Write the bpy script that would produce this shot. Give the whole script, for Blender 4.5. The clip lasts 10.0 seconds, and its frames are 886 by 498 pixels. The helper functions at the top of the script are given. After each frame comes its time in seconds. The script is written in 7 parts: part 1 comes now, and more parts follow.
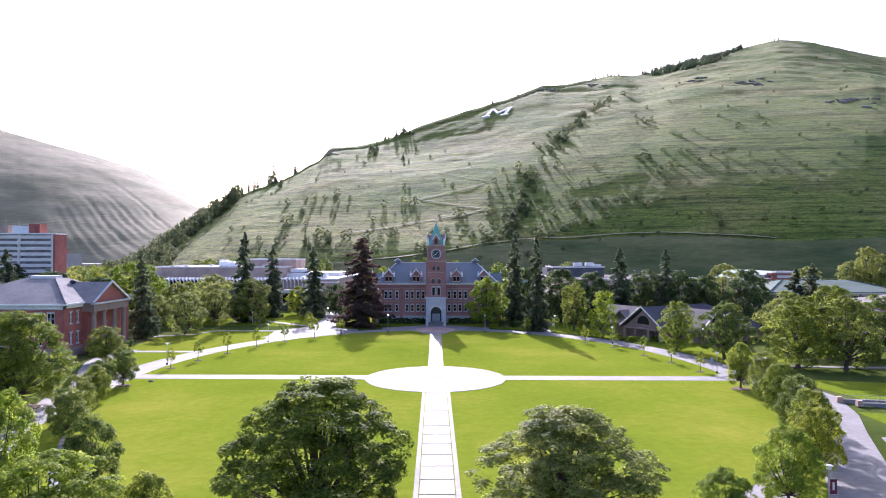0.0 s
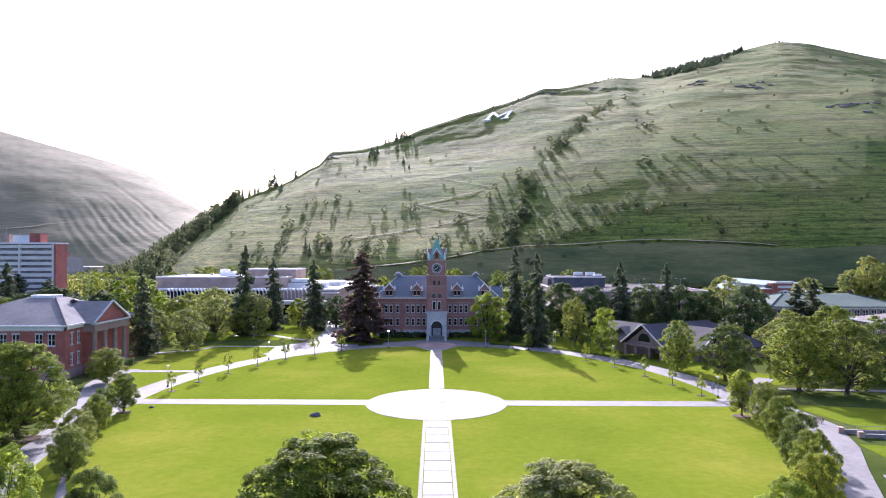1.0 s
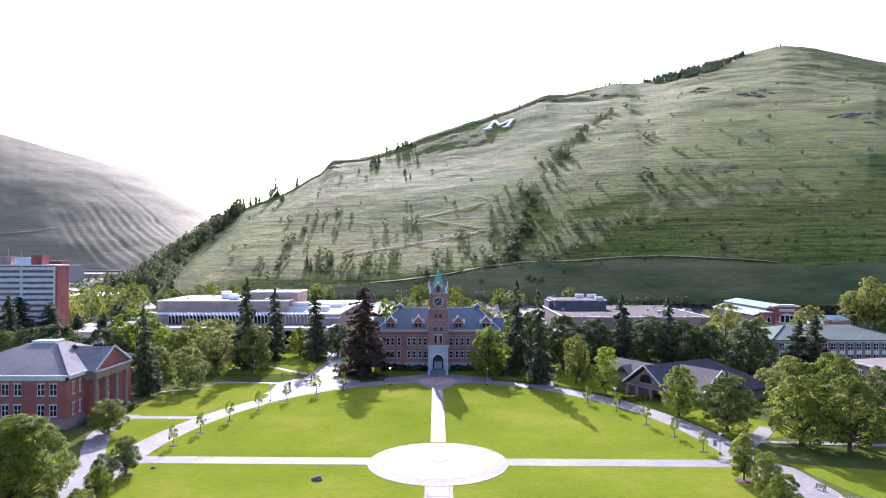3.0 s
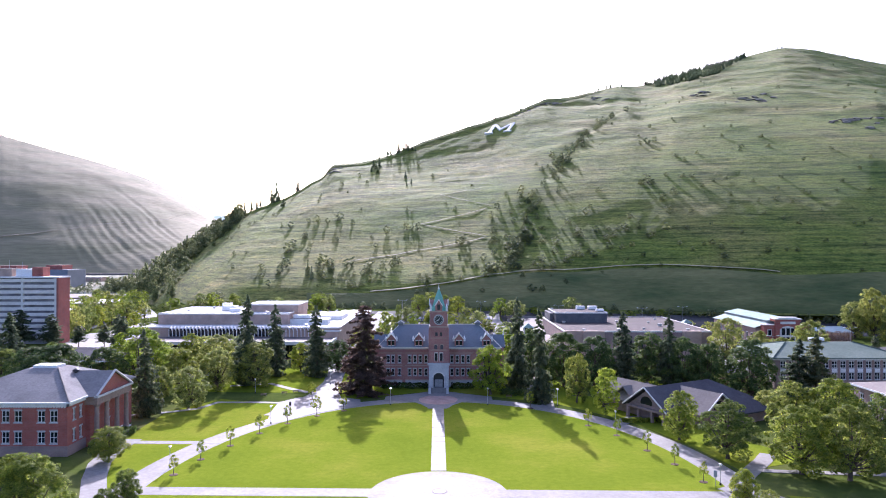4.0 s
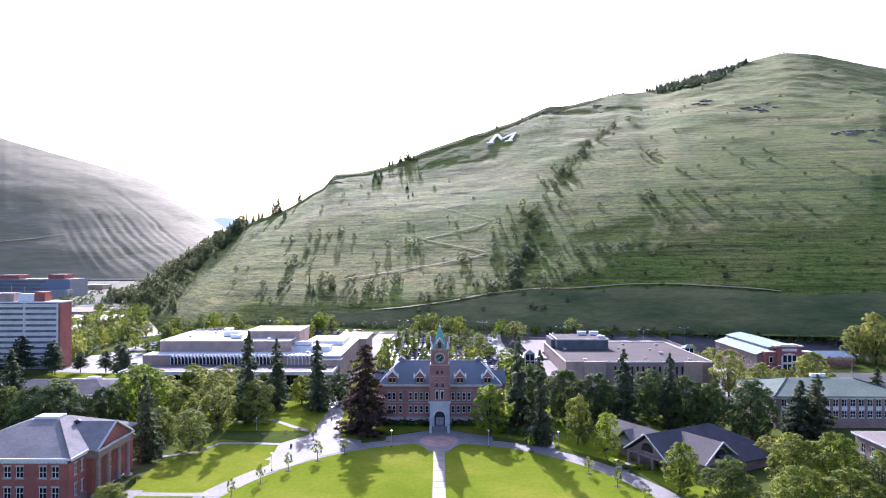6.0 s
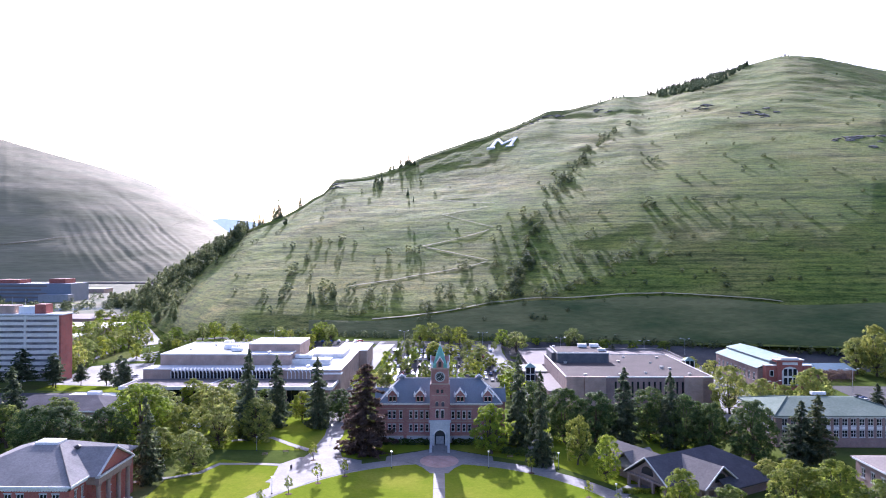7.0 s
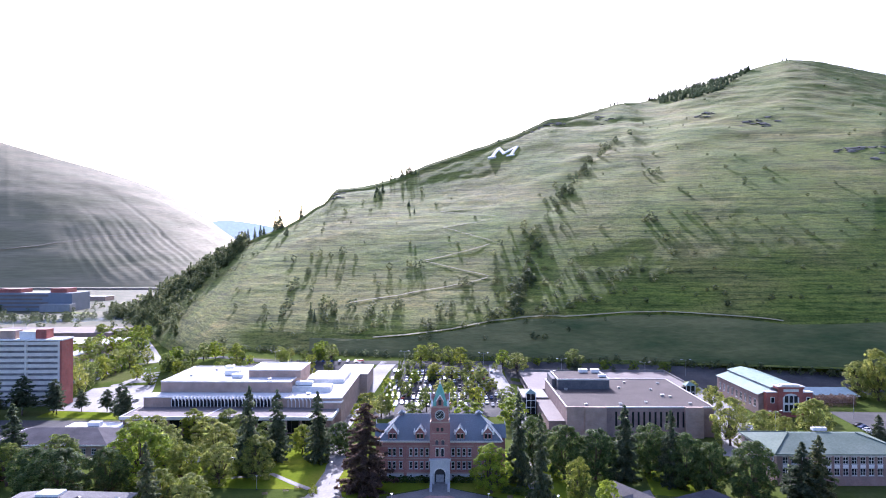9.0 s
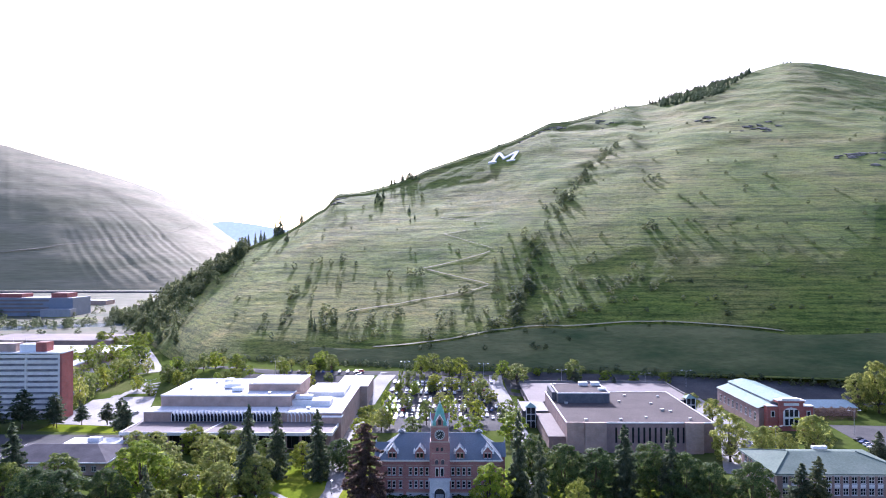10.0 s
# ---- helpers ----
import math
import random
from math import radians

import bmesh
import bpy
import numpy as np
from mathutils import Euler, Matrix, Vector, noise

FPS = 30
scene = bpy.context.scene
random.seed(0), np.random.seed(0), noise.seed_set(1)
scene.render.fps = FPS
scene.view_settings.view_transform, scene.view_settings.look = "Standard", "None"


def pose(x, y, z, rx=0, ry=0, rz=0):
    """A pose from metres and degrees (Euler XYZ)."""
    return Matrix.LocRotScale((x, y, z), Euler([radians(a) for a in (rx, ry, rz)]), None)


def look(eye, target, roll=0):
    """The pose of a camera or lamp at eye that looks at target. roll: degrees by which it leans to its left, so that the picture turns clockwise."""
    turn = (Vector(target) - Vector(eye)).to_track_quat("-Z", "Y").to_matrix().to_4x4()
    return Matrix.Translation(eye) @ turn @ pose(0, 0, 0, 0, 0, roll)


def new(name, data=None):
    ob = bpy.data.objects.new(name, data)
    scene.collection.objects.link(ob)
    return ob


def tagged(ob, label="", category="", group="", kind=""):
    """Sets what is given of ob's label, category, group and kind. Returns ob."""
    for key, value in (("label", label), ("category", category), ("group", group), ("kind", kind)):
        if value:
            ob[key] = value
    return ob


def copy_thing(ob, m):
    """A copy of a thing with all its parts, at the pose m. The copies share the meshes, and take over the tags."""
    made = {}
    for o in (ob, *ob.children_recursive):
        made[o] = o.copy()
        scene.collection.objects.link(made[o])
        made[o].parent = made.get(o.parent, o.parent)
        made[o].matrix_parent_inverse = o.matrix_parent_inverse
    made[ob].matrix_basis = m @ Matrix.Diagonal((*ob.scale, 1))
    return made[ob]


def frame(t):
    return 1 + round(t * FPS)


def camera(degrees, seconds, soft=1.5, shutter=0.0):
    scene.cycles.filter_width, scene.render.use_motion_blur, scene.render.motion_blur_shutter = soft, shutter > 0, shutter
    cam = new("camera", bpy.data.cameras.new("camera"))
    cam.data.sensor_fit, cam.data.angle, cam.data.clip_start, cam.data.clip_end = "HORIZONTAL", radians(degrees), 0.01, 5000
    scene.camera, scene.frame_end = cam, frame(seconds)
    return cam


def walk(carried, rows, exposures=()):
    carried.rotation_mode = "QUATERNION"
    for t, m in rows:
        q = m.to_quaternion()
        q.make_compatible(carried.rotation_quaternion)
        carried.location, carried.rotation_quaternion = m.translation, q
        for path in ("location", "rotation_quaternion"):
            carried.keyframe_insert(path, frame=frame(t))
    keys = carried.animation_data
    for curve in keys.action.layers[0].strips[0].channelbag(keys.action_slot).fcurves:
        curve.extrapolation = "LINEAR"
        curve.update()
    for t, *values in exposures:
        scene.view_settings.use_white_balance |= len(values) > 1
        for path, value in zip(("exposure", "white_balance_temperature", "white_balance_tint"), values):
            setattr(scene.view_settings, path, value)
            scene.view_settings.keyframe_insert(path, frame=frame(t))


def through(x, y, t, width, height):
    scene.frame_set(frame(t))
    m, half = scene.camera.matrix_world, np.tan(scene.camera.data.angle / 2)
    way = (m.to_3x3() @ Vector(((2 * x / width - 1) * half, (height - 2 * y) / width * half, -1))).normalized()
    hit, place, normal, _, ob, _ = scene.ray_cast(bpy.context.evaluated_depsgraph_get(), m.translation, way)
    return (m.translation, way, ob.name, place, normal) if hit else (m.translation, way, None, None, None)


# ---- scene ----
# camera: a drone that rises straight up, looking along +y
cam = camera(66.3, 10.0, soft=1.0)
ROWS = [  # seconds, x, y, z, yaw, pitch, roll
    (0, 0.00, 0.00, 23.44, 0.000, 0.409, 0.008),
    (0.5, -0.04, 0.02, 25.71, 0.015, 0.417, 0.001),
    (1, -0.09, 0.03, 28.15, 0.031, 0.424, -0.005),
    (1.5, -0.14, 0.03, 30.67, 0.049, 0.426, -0.007),
    (2, -0.17, 0.04, 33.38, 0.069, 0.422, -0.006),
    (2.5, -0.18, 0.06, 36.32, 0.100, 0.417, -0.001),
    (4, -0.04, 0.01, 45.32, 0.213, 0.400, 0.006),
    (4.5, 0.01, -0.04, 48.40, 0.253, 0.402, 0.007),
    (5, 0.05, -0.10, 51.58, 0.292, 0.410, 0.006),
    (5.5, 0.13, -0.15, 54.75, 0.326, 0.416, -0.005),
    (7, 0.38, -0.23, 64.21, 0.431, 0.425, -0.050),
    (7.5, 0.49, -0.23, 67.37, 0.460, 0.422, -0.056),
    (8, 0.59, -0.21, 70.55, 0.489, 0.415, -0.049),
    (8.5, 0.71, -0.17, 73.75, 0.514, 0.408, -0.033),
    (9, 0.84, -0.13, 76.97, 0.545, 0.406, -0.021),
    (9.5, 1.00, -0.09, 80.18, 0.576, 0.407, -0.016),
    (10, 1.17, -0.06, 83.44, 0.604, 0.414, -0.012),
]
walk(cam, [(t, pose(x, y, z, 90 + pitch, roll, yaw)) for t, x, y, z, yaw, pitch, roll in ROWS], exposures=[(0.0, 1.16, 5600, 31), (10.0, 1.23, 5350, 31)])

# ---- light: low morning sun behind the hill's shoulder, slightly left of straight ahead ----
SUN_ELEV, SUN_LEFT = 26.5, 5.0
world = bpy.data.worlds.new("sky")
scene.world = world
world.use_nodes = True
wn = world.node_tree.nodes
sky = wn.new("ShaderNodeTexSky")
sky.sky_type = "NISHITA"
sky.sun_disc = False
sky.sun_elevation = radians(SUN_ELEV)
sky.sun_rotation = radians(-SUN_LEFT)
sky.air_density, sky.dust_density, sky.ozone_density = 0.9, 3.5, 0.8
wn["Background"].inputs["Strength"].default_value = 0.15
world.node_tree.links.new(sky.outputs["Color"], wn["Background"].inputs["Color"])
sun = new("sun", bpy.data.lights.new("sun", "SUN"))
sun.data.energy, sun.data.angle, sun.data.color = 4.9, radians(0.6), (1.0, 0.95, 0.86)
sun_dir = Vector((-math.sin(radians(SUN_LEFT)) * math.cos(radians(SUN_ELEV)), math.cos(radians(SUN_LEFT)) * math.cos(radians(SUN_ELEV)), math.sin(radians(SUN_ELEV))))
sun.matrix_world = look((0, 0, 300), Vector((0, 0, 300)) - sun_dir)


# ---- materials ----
def node_material(name):
    m = bpy.data.materials.new(name)
    m.use_nodes = True
    return m, m.node_tree.nodes, m.node_tree.links, m.node_tree.nodes["Principled BSDF"]


def ramp(nodes, stops):
    r = nodes.new("ShaderNodeValToRGB")
    r.color_ramp.elements[0].position, r.color_ramp.elements[0].color = stops[0][0], (*stops[0][1], 1)
    r.color_ramp.elements[1].position, r.color_ramp.elements[1].color = stops[-1][0], (*stops[-1][1], 1)
    for p, c in stops[1:-1]:
        r.color_ramp.elements.new(p).color = (*c, 1)
    return r


def noisy(nodes, links, scale, detail=4.0, stretch=(1, 1, 1), rough=0.6):
    co = nodes.new("ShaderNodeNewGeometry")
    mp = nodes.new("ShaderNodeMapping")
    mp.inputs["Scale"].default_value = stretch
    n = nodes.new("ShaderNodeTexNoise")
    n.inputs["Scale"].default_value, n.inputs["Detail"].default_value, n.inputs["Roughness"].default_value = scale, detail, rough
    links.new(co.outputs["Position"], mp.inputs["Vector"])
    links.new(mp.outputs["Vector"], n.inputs["Vector"])
    return n


def mix(nodes, links, fac, a, b, blend="MIX"):
    m = nodes.new("ShaderNodeMix")
    m.data_type, m.blend_type = "RGBA", blend
    for key, v in ((0, fac), (6, a), (7, b)):
        if hasattr(v, "is_output"):
            links.new(v, m.inputs[key])
        elif key == 0:
            m.inputs[0].default_value = v
        else:
            m.inputs[key].default_value = (*v, 1)
    return m.outputs[2]


def surface(name, dark, light, big=0.05, fine=1.2, rough=0.8, bump=0.1, metal=0.0, stretch=(1, 1, 1), spec=0.3):
    """A plain surface with variation at two scales and a fine relief."""
    m, n, l, p = node_material(name)
    a, b = noisy(n, l, big, 5, stretch), noisy(n, l, fine, 6, stretch)
    r1 = ramp(n, [(0.3, dark), (0.7, light)])
    l.new(a.outputs["Fac"], r1.inputs["Fac"])
    r2 = ramp(n, [(0.25, (0.75, 0.75, 0.75)), (0.75, (1.15, 1.15, 1.15))])
    l.new(b.outputs["Fac"], r2.inputs["Fac"])
    l.new(mix(n, l, 1.0, r1.outputs["Color"], r2.outputs["Color"], "MULTIPLY"), p.inputs["Base Color"])
    p.inputs["Roughness"].default_value, p.inputs["Metallic"].default_value, p.inputs["Specular IOR Level"].default_value = rough, metal, spec
    if bump:
        bp = n.new("ShaderNodeBump")
        bp.inputs["Strength"].default_value, bp.inputs["Distance"].default_value = 0.6, bump
        l.new(b.outputs["Fac"], bp.inputs["Height"])
        l.new(bp.outputs["Normal"], p.inputs["Normal"])
    return m


def brickwork(name, a, b, mortar, length=0.6, height=0.2):
    m, n, l, p = node_material(name)
    geo = n.new("ShaderNodeNewGeometry")
    sep, com, add = n.new("ShaderNodeSeparateXYZ"), n.new("ShaderNodeCombineXYZ"), n.new("ShaderNodeMath")
    l.new(geo.outputs["Position"], sep.inputs[0])
    l.new(sep.outputs["X"], add.inputs[0])
    l.new(sep.outputs["Y"], add.inputs[1])
    l.new(add.outputs[0], com.inputs["X"])
    l.new(sep.outputs["Z"], com.inputs["Y"])
    t = n.new("ShaderNodeTexBrick")
    t.inputs["Scale"].default_value = 1.0
    t.inputs["Brick Width"].default_value, t.inputs["Row Height"].default_value, t.inputs["Mortar Size"].default_value = length, height, 0.018
    t.inputs["Color1"].default_value, t.inputs["Color2"].default_value, t.inputs["Mortar"].default_value = (*a, 1), (*b, 1), (*mortar, 1)
    l.new(com.outputs[0], t.inputs["Vector"])
    big = noisy(n, l, 0.25, 6)
    r = ramp(n, [(0.3, (0.72, 0.72, 0.72)), (0.7, (1.12, 1.1, 1.08))])
    l.new(big.outputs["Fac"], r.inputs["Fac"])
    l.new(mix(n, l, 1.0, t.outputs["Color"], r.outputs["Color"], "MULTIPLY"), p.inputs["Base Color"])
    p.inputs["Roughness"].default_value = 0.85
    bp = n.new("ShaderNodeBump")
    bp.inputs["Strength"].default_value, bp.inputs["Distance"].default_value, bp.invert = 0.5, 0.02, True
    l.new(t.outputs["Fac"], bp.inputs["Height"])
    l.new(bp.outputs["Normal"], p.inputs["Normal"])
    return m


def leafy(name, dark, light, warm, through=0.47):
    """Leaves: each one its own tone, each bough a little lighter or darker, thin enough to glow when the sun stands behind them, and waxy."""
    m, n, l, p = node_material(name)
    geo, info = n.new("ShaderNodeNewGeometry"), n.new("ShaderNodeObjectInfo")
    r = ramp(n, [(0.0, dark), (0.75, light), (1.0, warm)])
    l.new(geo.outputs["Random Per Island"], r.inputs["Fac"])
    tone = ramp(n, [(0.0, (0.75, 0.8, 0.8)), (0.5, (1.0, 1.0, 1.0)), (1.0, (1.25, 1.15, 0.95))])
    l.new(info.outputs["Random"], tone.inputs["Fac"])
    c = mix(n, l, 1.0, r.outputs["Color"], tone.outputs["Color"], "MULTIPLY")
    bough = noisy(n, l, 0.55, 2)
    rb = ramp(n, [(0.32, (0.68, 0.74, 0.74)), (0.5, (1.0, 1.0, 1.0)), (0.68, (1.28, 1.22, 1.08))])
    l.new(bough.outputs["Fac"], rb.inputs["Fac"])
    c = mix(n, l, 1.0, c, rb.outputs["Color"], "MULTIPLY")
    l.new(c, p.inputs["Base Color"])
    p.inputs["Roughness"].default_value, p.inputs["Specular IOR Level"].default_value = 0.62, 0.05
    tr, sh = n.new("ShaderNodeBsdfTranslucent"), n.new("ShaderNodeMixShader")
    bright = n.new("ShaderNodeHueSaturation")
    bright.inputs["Value"].default_value, bright.inputs["Saturation"].default_value = 2.3, 1.05
    l.new(c, bright.inputs["Color"])
    l.new(bright.outputs["Color"], tr.inputs["Color"])
    sh.inputs[0].default_value = through
    l.new(p.outputs[0], sh.inputs[1])
    l.new(tr.outputs[0], sh.inputs[2])
    l.new(sh.outputs[0], n["Material Output"].inputs["Surface"])
    return m


def turf(name, stops, scale, stripe=0.0, through=0.35):
    """Mown grass: blades let the low sun through; broad mowing tone and fine grain."""
    m, n, l, p = node_material(name)
    a, b, f = noisy(n, l, scale, 5), noisy(n, l, scale * 22, 4), noisy(n, l, 9.0, 3)
    r = ramp(n, stops)
    l.new(a.outputs["Fac"], r.inputs["Fac"])
    r2, r3 = ramp(n, [(0.3, (0.86, 0.89, 0.82)), (0.7, (1.1, 1.08, 1.05))]), ramp(n, [(0.3, (0.8, 0.83, 0.76)), (0.7, (1.13, 1.12, 1.1))])
    l.new(b.outputs["Fac"], r2.inputs["Fac"])
    l.new(f.outputs["Fac"], r3.inputs["Fac"])
    c = mix(n, l, 1.0, r.outputs["Color"], r2.outputs["Color"], "MULTIPLY")
    c = mix(n, l, 1.0, c, r3.outputs["Color"], "MULTIPLY")
    l.new(c, p.inputs["Base Color"])
    p.inputs["Roughness"].default_value, p.inputs["Specular IOR Level"].default_value = 1.0, 0.0
    bp = n.new("ShaderNodeBump")
    bp.inputs["Strength"].default_value, bp.inputs["Distance"].default_value = 0.4, 0.05
    l.new(f.outputs["Fac"], bp.inputs["Height"])
    l.new(bp.outputs["Normal"], p.inputs["Normal"])
    return m


LAWN = turf("mown_lawn", [(0.28, (0.115, 0.16, 0.015)), (0.5, (0.152, 0.192, 0.019)), (0.72, (0.225, 0.228, 0.036))], 0.035)
GROUND = turf("campus_ground", [(0.3, (0.045, 0.065, 0.018)), (0.5, (0.08, 0.105, 0.028)), (0.75, (0.13, 0.125, 0.06))], 0.02)
PLAIN_DRY = surface("dry_valley_floor", (0.05, 0.07, 0.028), (0.135, 0.125, 0.08), 0.02, 0.15, 0.95, 0)
CONCRETE = surface("pale_concrete", (0.165, 0.157, 0.152), (0.24, 0.229, 0.221), 0.12, 1.1, 0.8, 0.01)
SLAB = surface("paving_slab", (0.165, 0.157, 0.151), (0.222, 0.212, 0.204), 0.25, 1.6, 0.75, 0.01)
PAVER = brickwork("red_pavers", (0.36, 0.22, 0.19), (0.42, 0.28, 0.24), (0.4, 0.36, 0.33), 0.4, 0.2)
ASPHALT = surface("worn_asphalt", (0.05, 0.05, 0.053), (0.1, 0.098, 0.095), 0.05, 1.0, 0.95, 0.01, 0.0, (1, 1, 1), 0.1)
ROAD_PALE = surface("bleached_asphalt", (0.2, 0.195, 0.19), (0.3, 0.29, 0.28), 0.05, 1.0, 0.85, 0.01)
MULCH = surface("bark_mulch", (0.06, 0.035, 0.025), (0.12, 0.07, 0.045), 0.4, 5.0, 0.95, 0.05)
BRICK_HALL = brickwork("rose_brick", (0.31, 0.132, 0.12), (0.385, 0.175, 0.155), (0.36, 0.25, 0.23))
BRICK_RED = brickwork("red_brick", (0.32, 0.082, 0.062), (0.38, 0.11, 0.085), (0.31, 0.17, 0.145))
BRICK_TAN = brickwork("buff_brick", (0.4, 0.28, 0.225), (0.46, 0.33, 0.265), (0.43, 0.35, 0.3))
BRICK_PLUM = brickwork("plum_brick", (0.25, 0.17, 0.15), (0.3, 0.2, 0.18), (0.3, 0.25, 0.23))
STONE = surface("pale_granite", (0.42, 0.43, 0.45), (0.55, 0.55, 0.55), 0.4, 3.0, 0.8, 0.02)
WHITE = surface("white_paint", (0.72, 0.72, 0.72), (0.82, 0.82, 0.81), 0.3, 3.0, 0.5, 0)
TRIM = surface("cream_trim", (0.6, 0.58, 0.54), (0.72, 0.7, 0.66), 0.3, 3.0, 0.6, 0)
SLATE = surface("blue_slate_roof", (0.11, 0.14, 0.17), (0.165, 0.2, 0.23), 0.12, 2.5, 0.55, 0.03)
COPPER = surface("verdigris_copper", (0.12, 0.36, 0.28), (0.22, 0.48, 0.38), 0.5, 3.0, 0.6, 0.02)
SHINGLE = surface("grey_shingle_roof", (0.17, 0.165, 0.165), (0.27, 0.26, 0.255), 0.15, 2.0, 0.95, 0.03, 0.0, (1, 1, 1), 0.1)
SHINGLE_DARK = surface("charcoal_shingle_roof", (0.07, 0.065, 0.075), (0.11, 0.105, 0.115), 0.15, 2.0, 0.95, 0.03, 0.0, (1, 1, 1), 0.1)
SHINGLE_LIGHT = surface("taupe_shingle_roof", (0.19, 0.168, 0.155), (0.25, 0.224, 0.205), 0.15, 2.0, 0.95, 0.03, 0.0, (1, 1, 1), 0.1)
ROOF_GREEN = surface("faded_green_roof", (0.115, 0.155, 0.125), (0.17, 0.21, 0.175), 0.1, 1.5, 0.92, 0.02, 0.0, (1, 1, 1), 0.1)
ROOF_WHITE = surface("white_membrane_roof", (0.62, 0.61, 0.58), (0.75, 0.74, 0.72), 0.06, 1.2, 0.7, 0.01)
ROOF_GRAVEL = surface("gravel_roof", (0.08, 0.068, 0.064), (0.115, 0.098, 0.092), 0.06, 1.5, 0.95, 0.02, 0.0, (1, 1, 1), 0.1)
ROOF_TAN = surface("tan_gravel_roof", (0.165, 0.14, 0.13), (0.22, 0.19, 0.175), 0.06, 1.5, 0.9, 0.02)
METAL_ROOF = surface("pale_green_metal_roof", (0.17, 0.26, 0.225), (0.23, 0.32, 0.285), 0.1, 1.0, 0.75, 0.01, 0.0, (1, 1, 1), 0.15)
BLUE_ROOF = surface("blue_metal_roof", (0.12, 0.2, 0.24), (0.17, 0.25, 0.29), 0.1, 1.0, 0.45, 0.01)
GREY_WALL = surface("grey_panel_wall", (0.26, 0.27, 0.29), (0.34, 0.35, 0.37), 0.2, 1.5, 0.7, 0.01)
SLATE_WALL = surface("dark_grey_cladding", (0.09, 0.095, 0.105), (0.14, 0.145, 0.155), 0.3, 1.5, 0.85, 0.01, 0.0, (1, 1, 1), 0.15)
BLUE_WALL = surface("blue_grey_wall", (0.16, 0.19, 0.24), (0.22, 0.25, 0.3), 0.1, 1.0, 0.6, 0)
METAL = surface("galvanised_metal", (0.4, 0.41, 0.42), (0.52, 0.53, 0.54), 0.5, 4.0, 0.4, 0, 0.6)
DARK_METAL = surface("dark_metal", (0.03, 0.03, 0.032), (0.06, 0.06, 0.06), 0.5, 4.0, 0.5, 0, 0.3)
BARK = surface("bark", (0.06, 0.045, 0.035), (0.13, 0.1, 0.08), 0.8, 6.0, 0.95, 0.05, 0, (1, 1, 0.25))
WOOD = surface("bench_wood", (0.2, 0.13, 0.08), (0.3, 0.2, 0.13), 1.0, 8.0, 0.7, 0.01)
ROCK = surface("dark_rock", (0.05, 0.05, 0.055), (0.16, 0.15, 0.15), 0.8, 3.0, 0.9, 0.1)
BANNER = surface("maroon_banner_cloth", (0.12, 0.02, 0.035), (0.16, 0.03, 0.05), 0.6, 5.0, 0.9, 0)
WATER = surface("river_water", (0.16, 0.2, 0.22), (0.3, 0.34, 0.35), 0.02, 0.3, 0.12, 0.08)
LAMP_GLASS = surface("frosted_lamp_glass", (0.75, 0.75, 0.72), (0.85, 0.85, 0.82), 1.0, 5.0, 0.3, 0)
GLASS, gn, gl, gp = node_material("window_glass")
gp.inputs["Base Color"].default_value, gp.inputs["Roughness"].default_value, gp.inputs["Specular IOR Level"].default_value = (0.012, 0.015, 0.02, 1), 0.08, 0.3
TINTED = surface("curtained_glazing", (0.13, 0.13, 0.15), (0.3, 0.29, 0.32), 0.35, 1.5, 0.25, 0)
# the dark reddish tone carries the shade on the portico's stone
COLUMN = surface("shade_toned_stone_column", (0.24, 0.17, 0.15), (0.32, 0.24, 0.21), 0.3, 2.0, 0.8, 0.01)
FACE_DARK = surface("dark_dial", (0.03, 0.032, 0.035), (0.05, 0.05, 0.055), 1.0, 4.0, 0.4, 0)
MAPLE = leafy("maple_leaves", (0.082, 0.115, 0.022), (0.172, 0.206, 0.036), (0.262, 0.272, 0.06))
OLIVE = leafy("ash_leaves", (0.092, 0.12, 0.036), (0.19, 0.214, 0.064), (0.305, 0.31, 0.112))
LIME = leafy("linden_leaves", (0.105, 0.152, 0.021), (0.19, 0.24, 0.035), (0.285, 0.305, 0.062))
ELM = leafy("elm_leaves", (0.068, 0.096, 0.026), (0.142, 0.174, 0.044), (0.222, 0.235, 0.072))
DEEP = leafy("dark_leaves", (0.034, 0.06, 0.022), (0.072, 0.108, 0.038), (0.14, 0.16, 0.062), 0.36)
NEEDLE = leafy("spruce_needles", (0.046, 0.064, 0.038), (0.098, 0.12, 0.07), (0.17, 0.175, 0.11), 0.4)
NEEDLE_BROWN = leafy("reddish_spruce_needles", (0.07, 0.046, 0.04), (0.125, 0.085, 0.068), (0.19, 0.135, 0.1), 0.36)
FIR_GREEN = leafy("fir_needles", (0.07, 0.098, 0.06), (0.14, 0.17, 0.1), (0.22, 0.235, 0.14), 0.42)
SCRUB = leafy("hill_scrub_leaves", (0.06, 0.08, 0.045), (0.125, 0.145, 0.075), (0.2, 0.21, 0.11), 0.4)

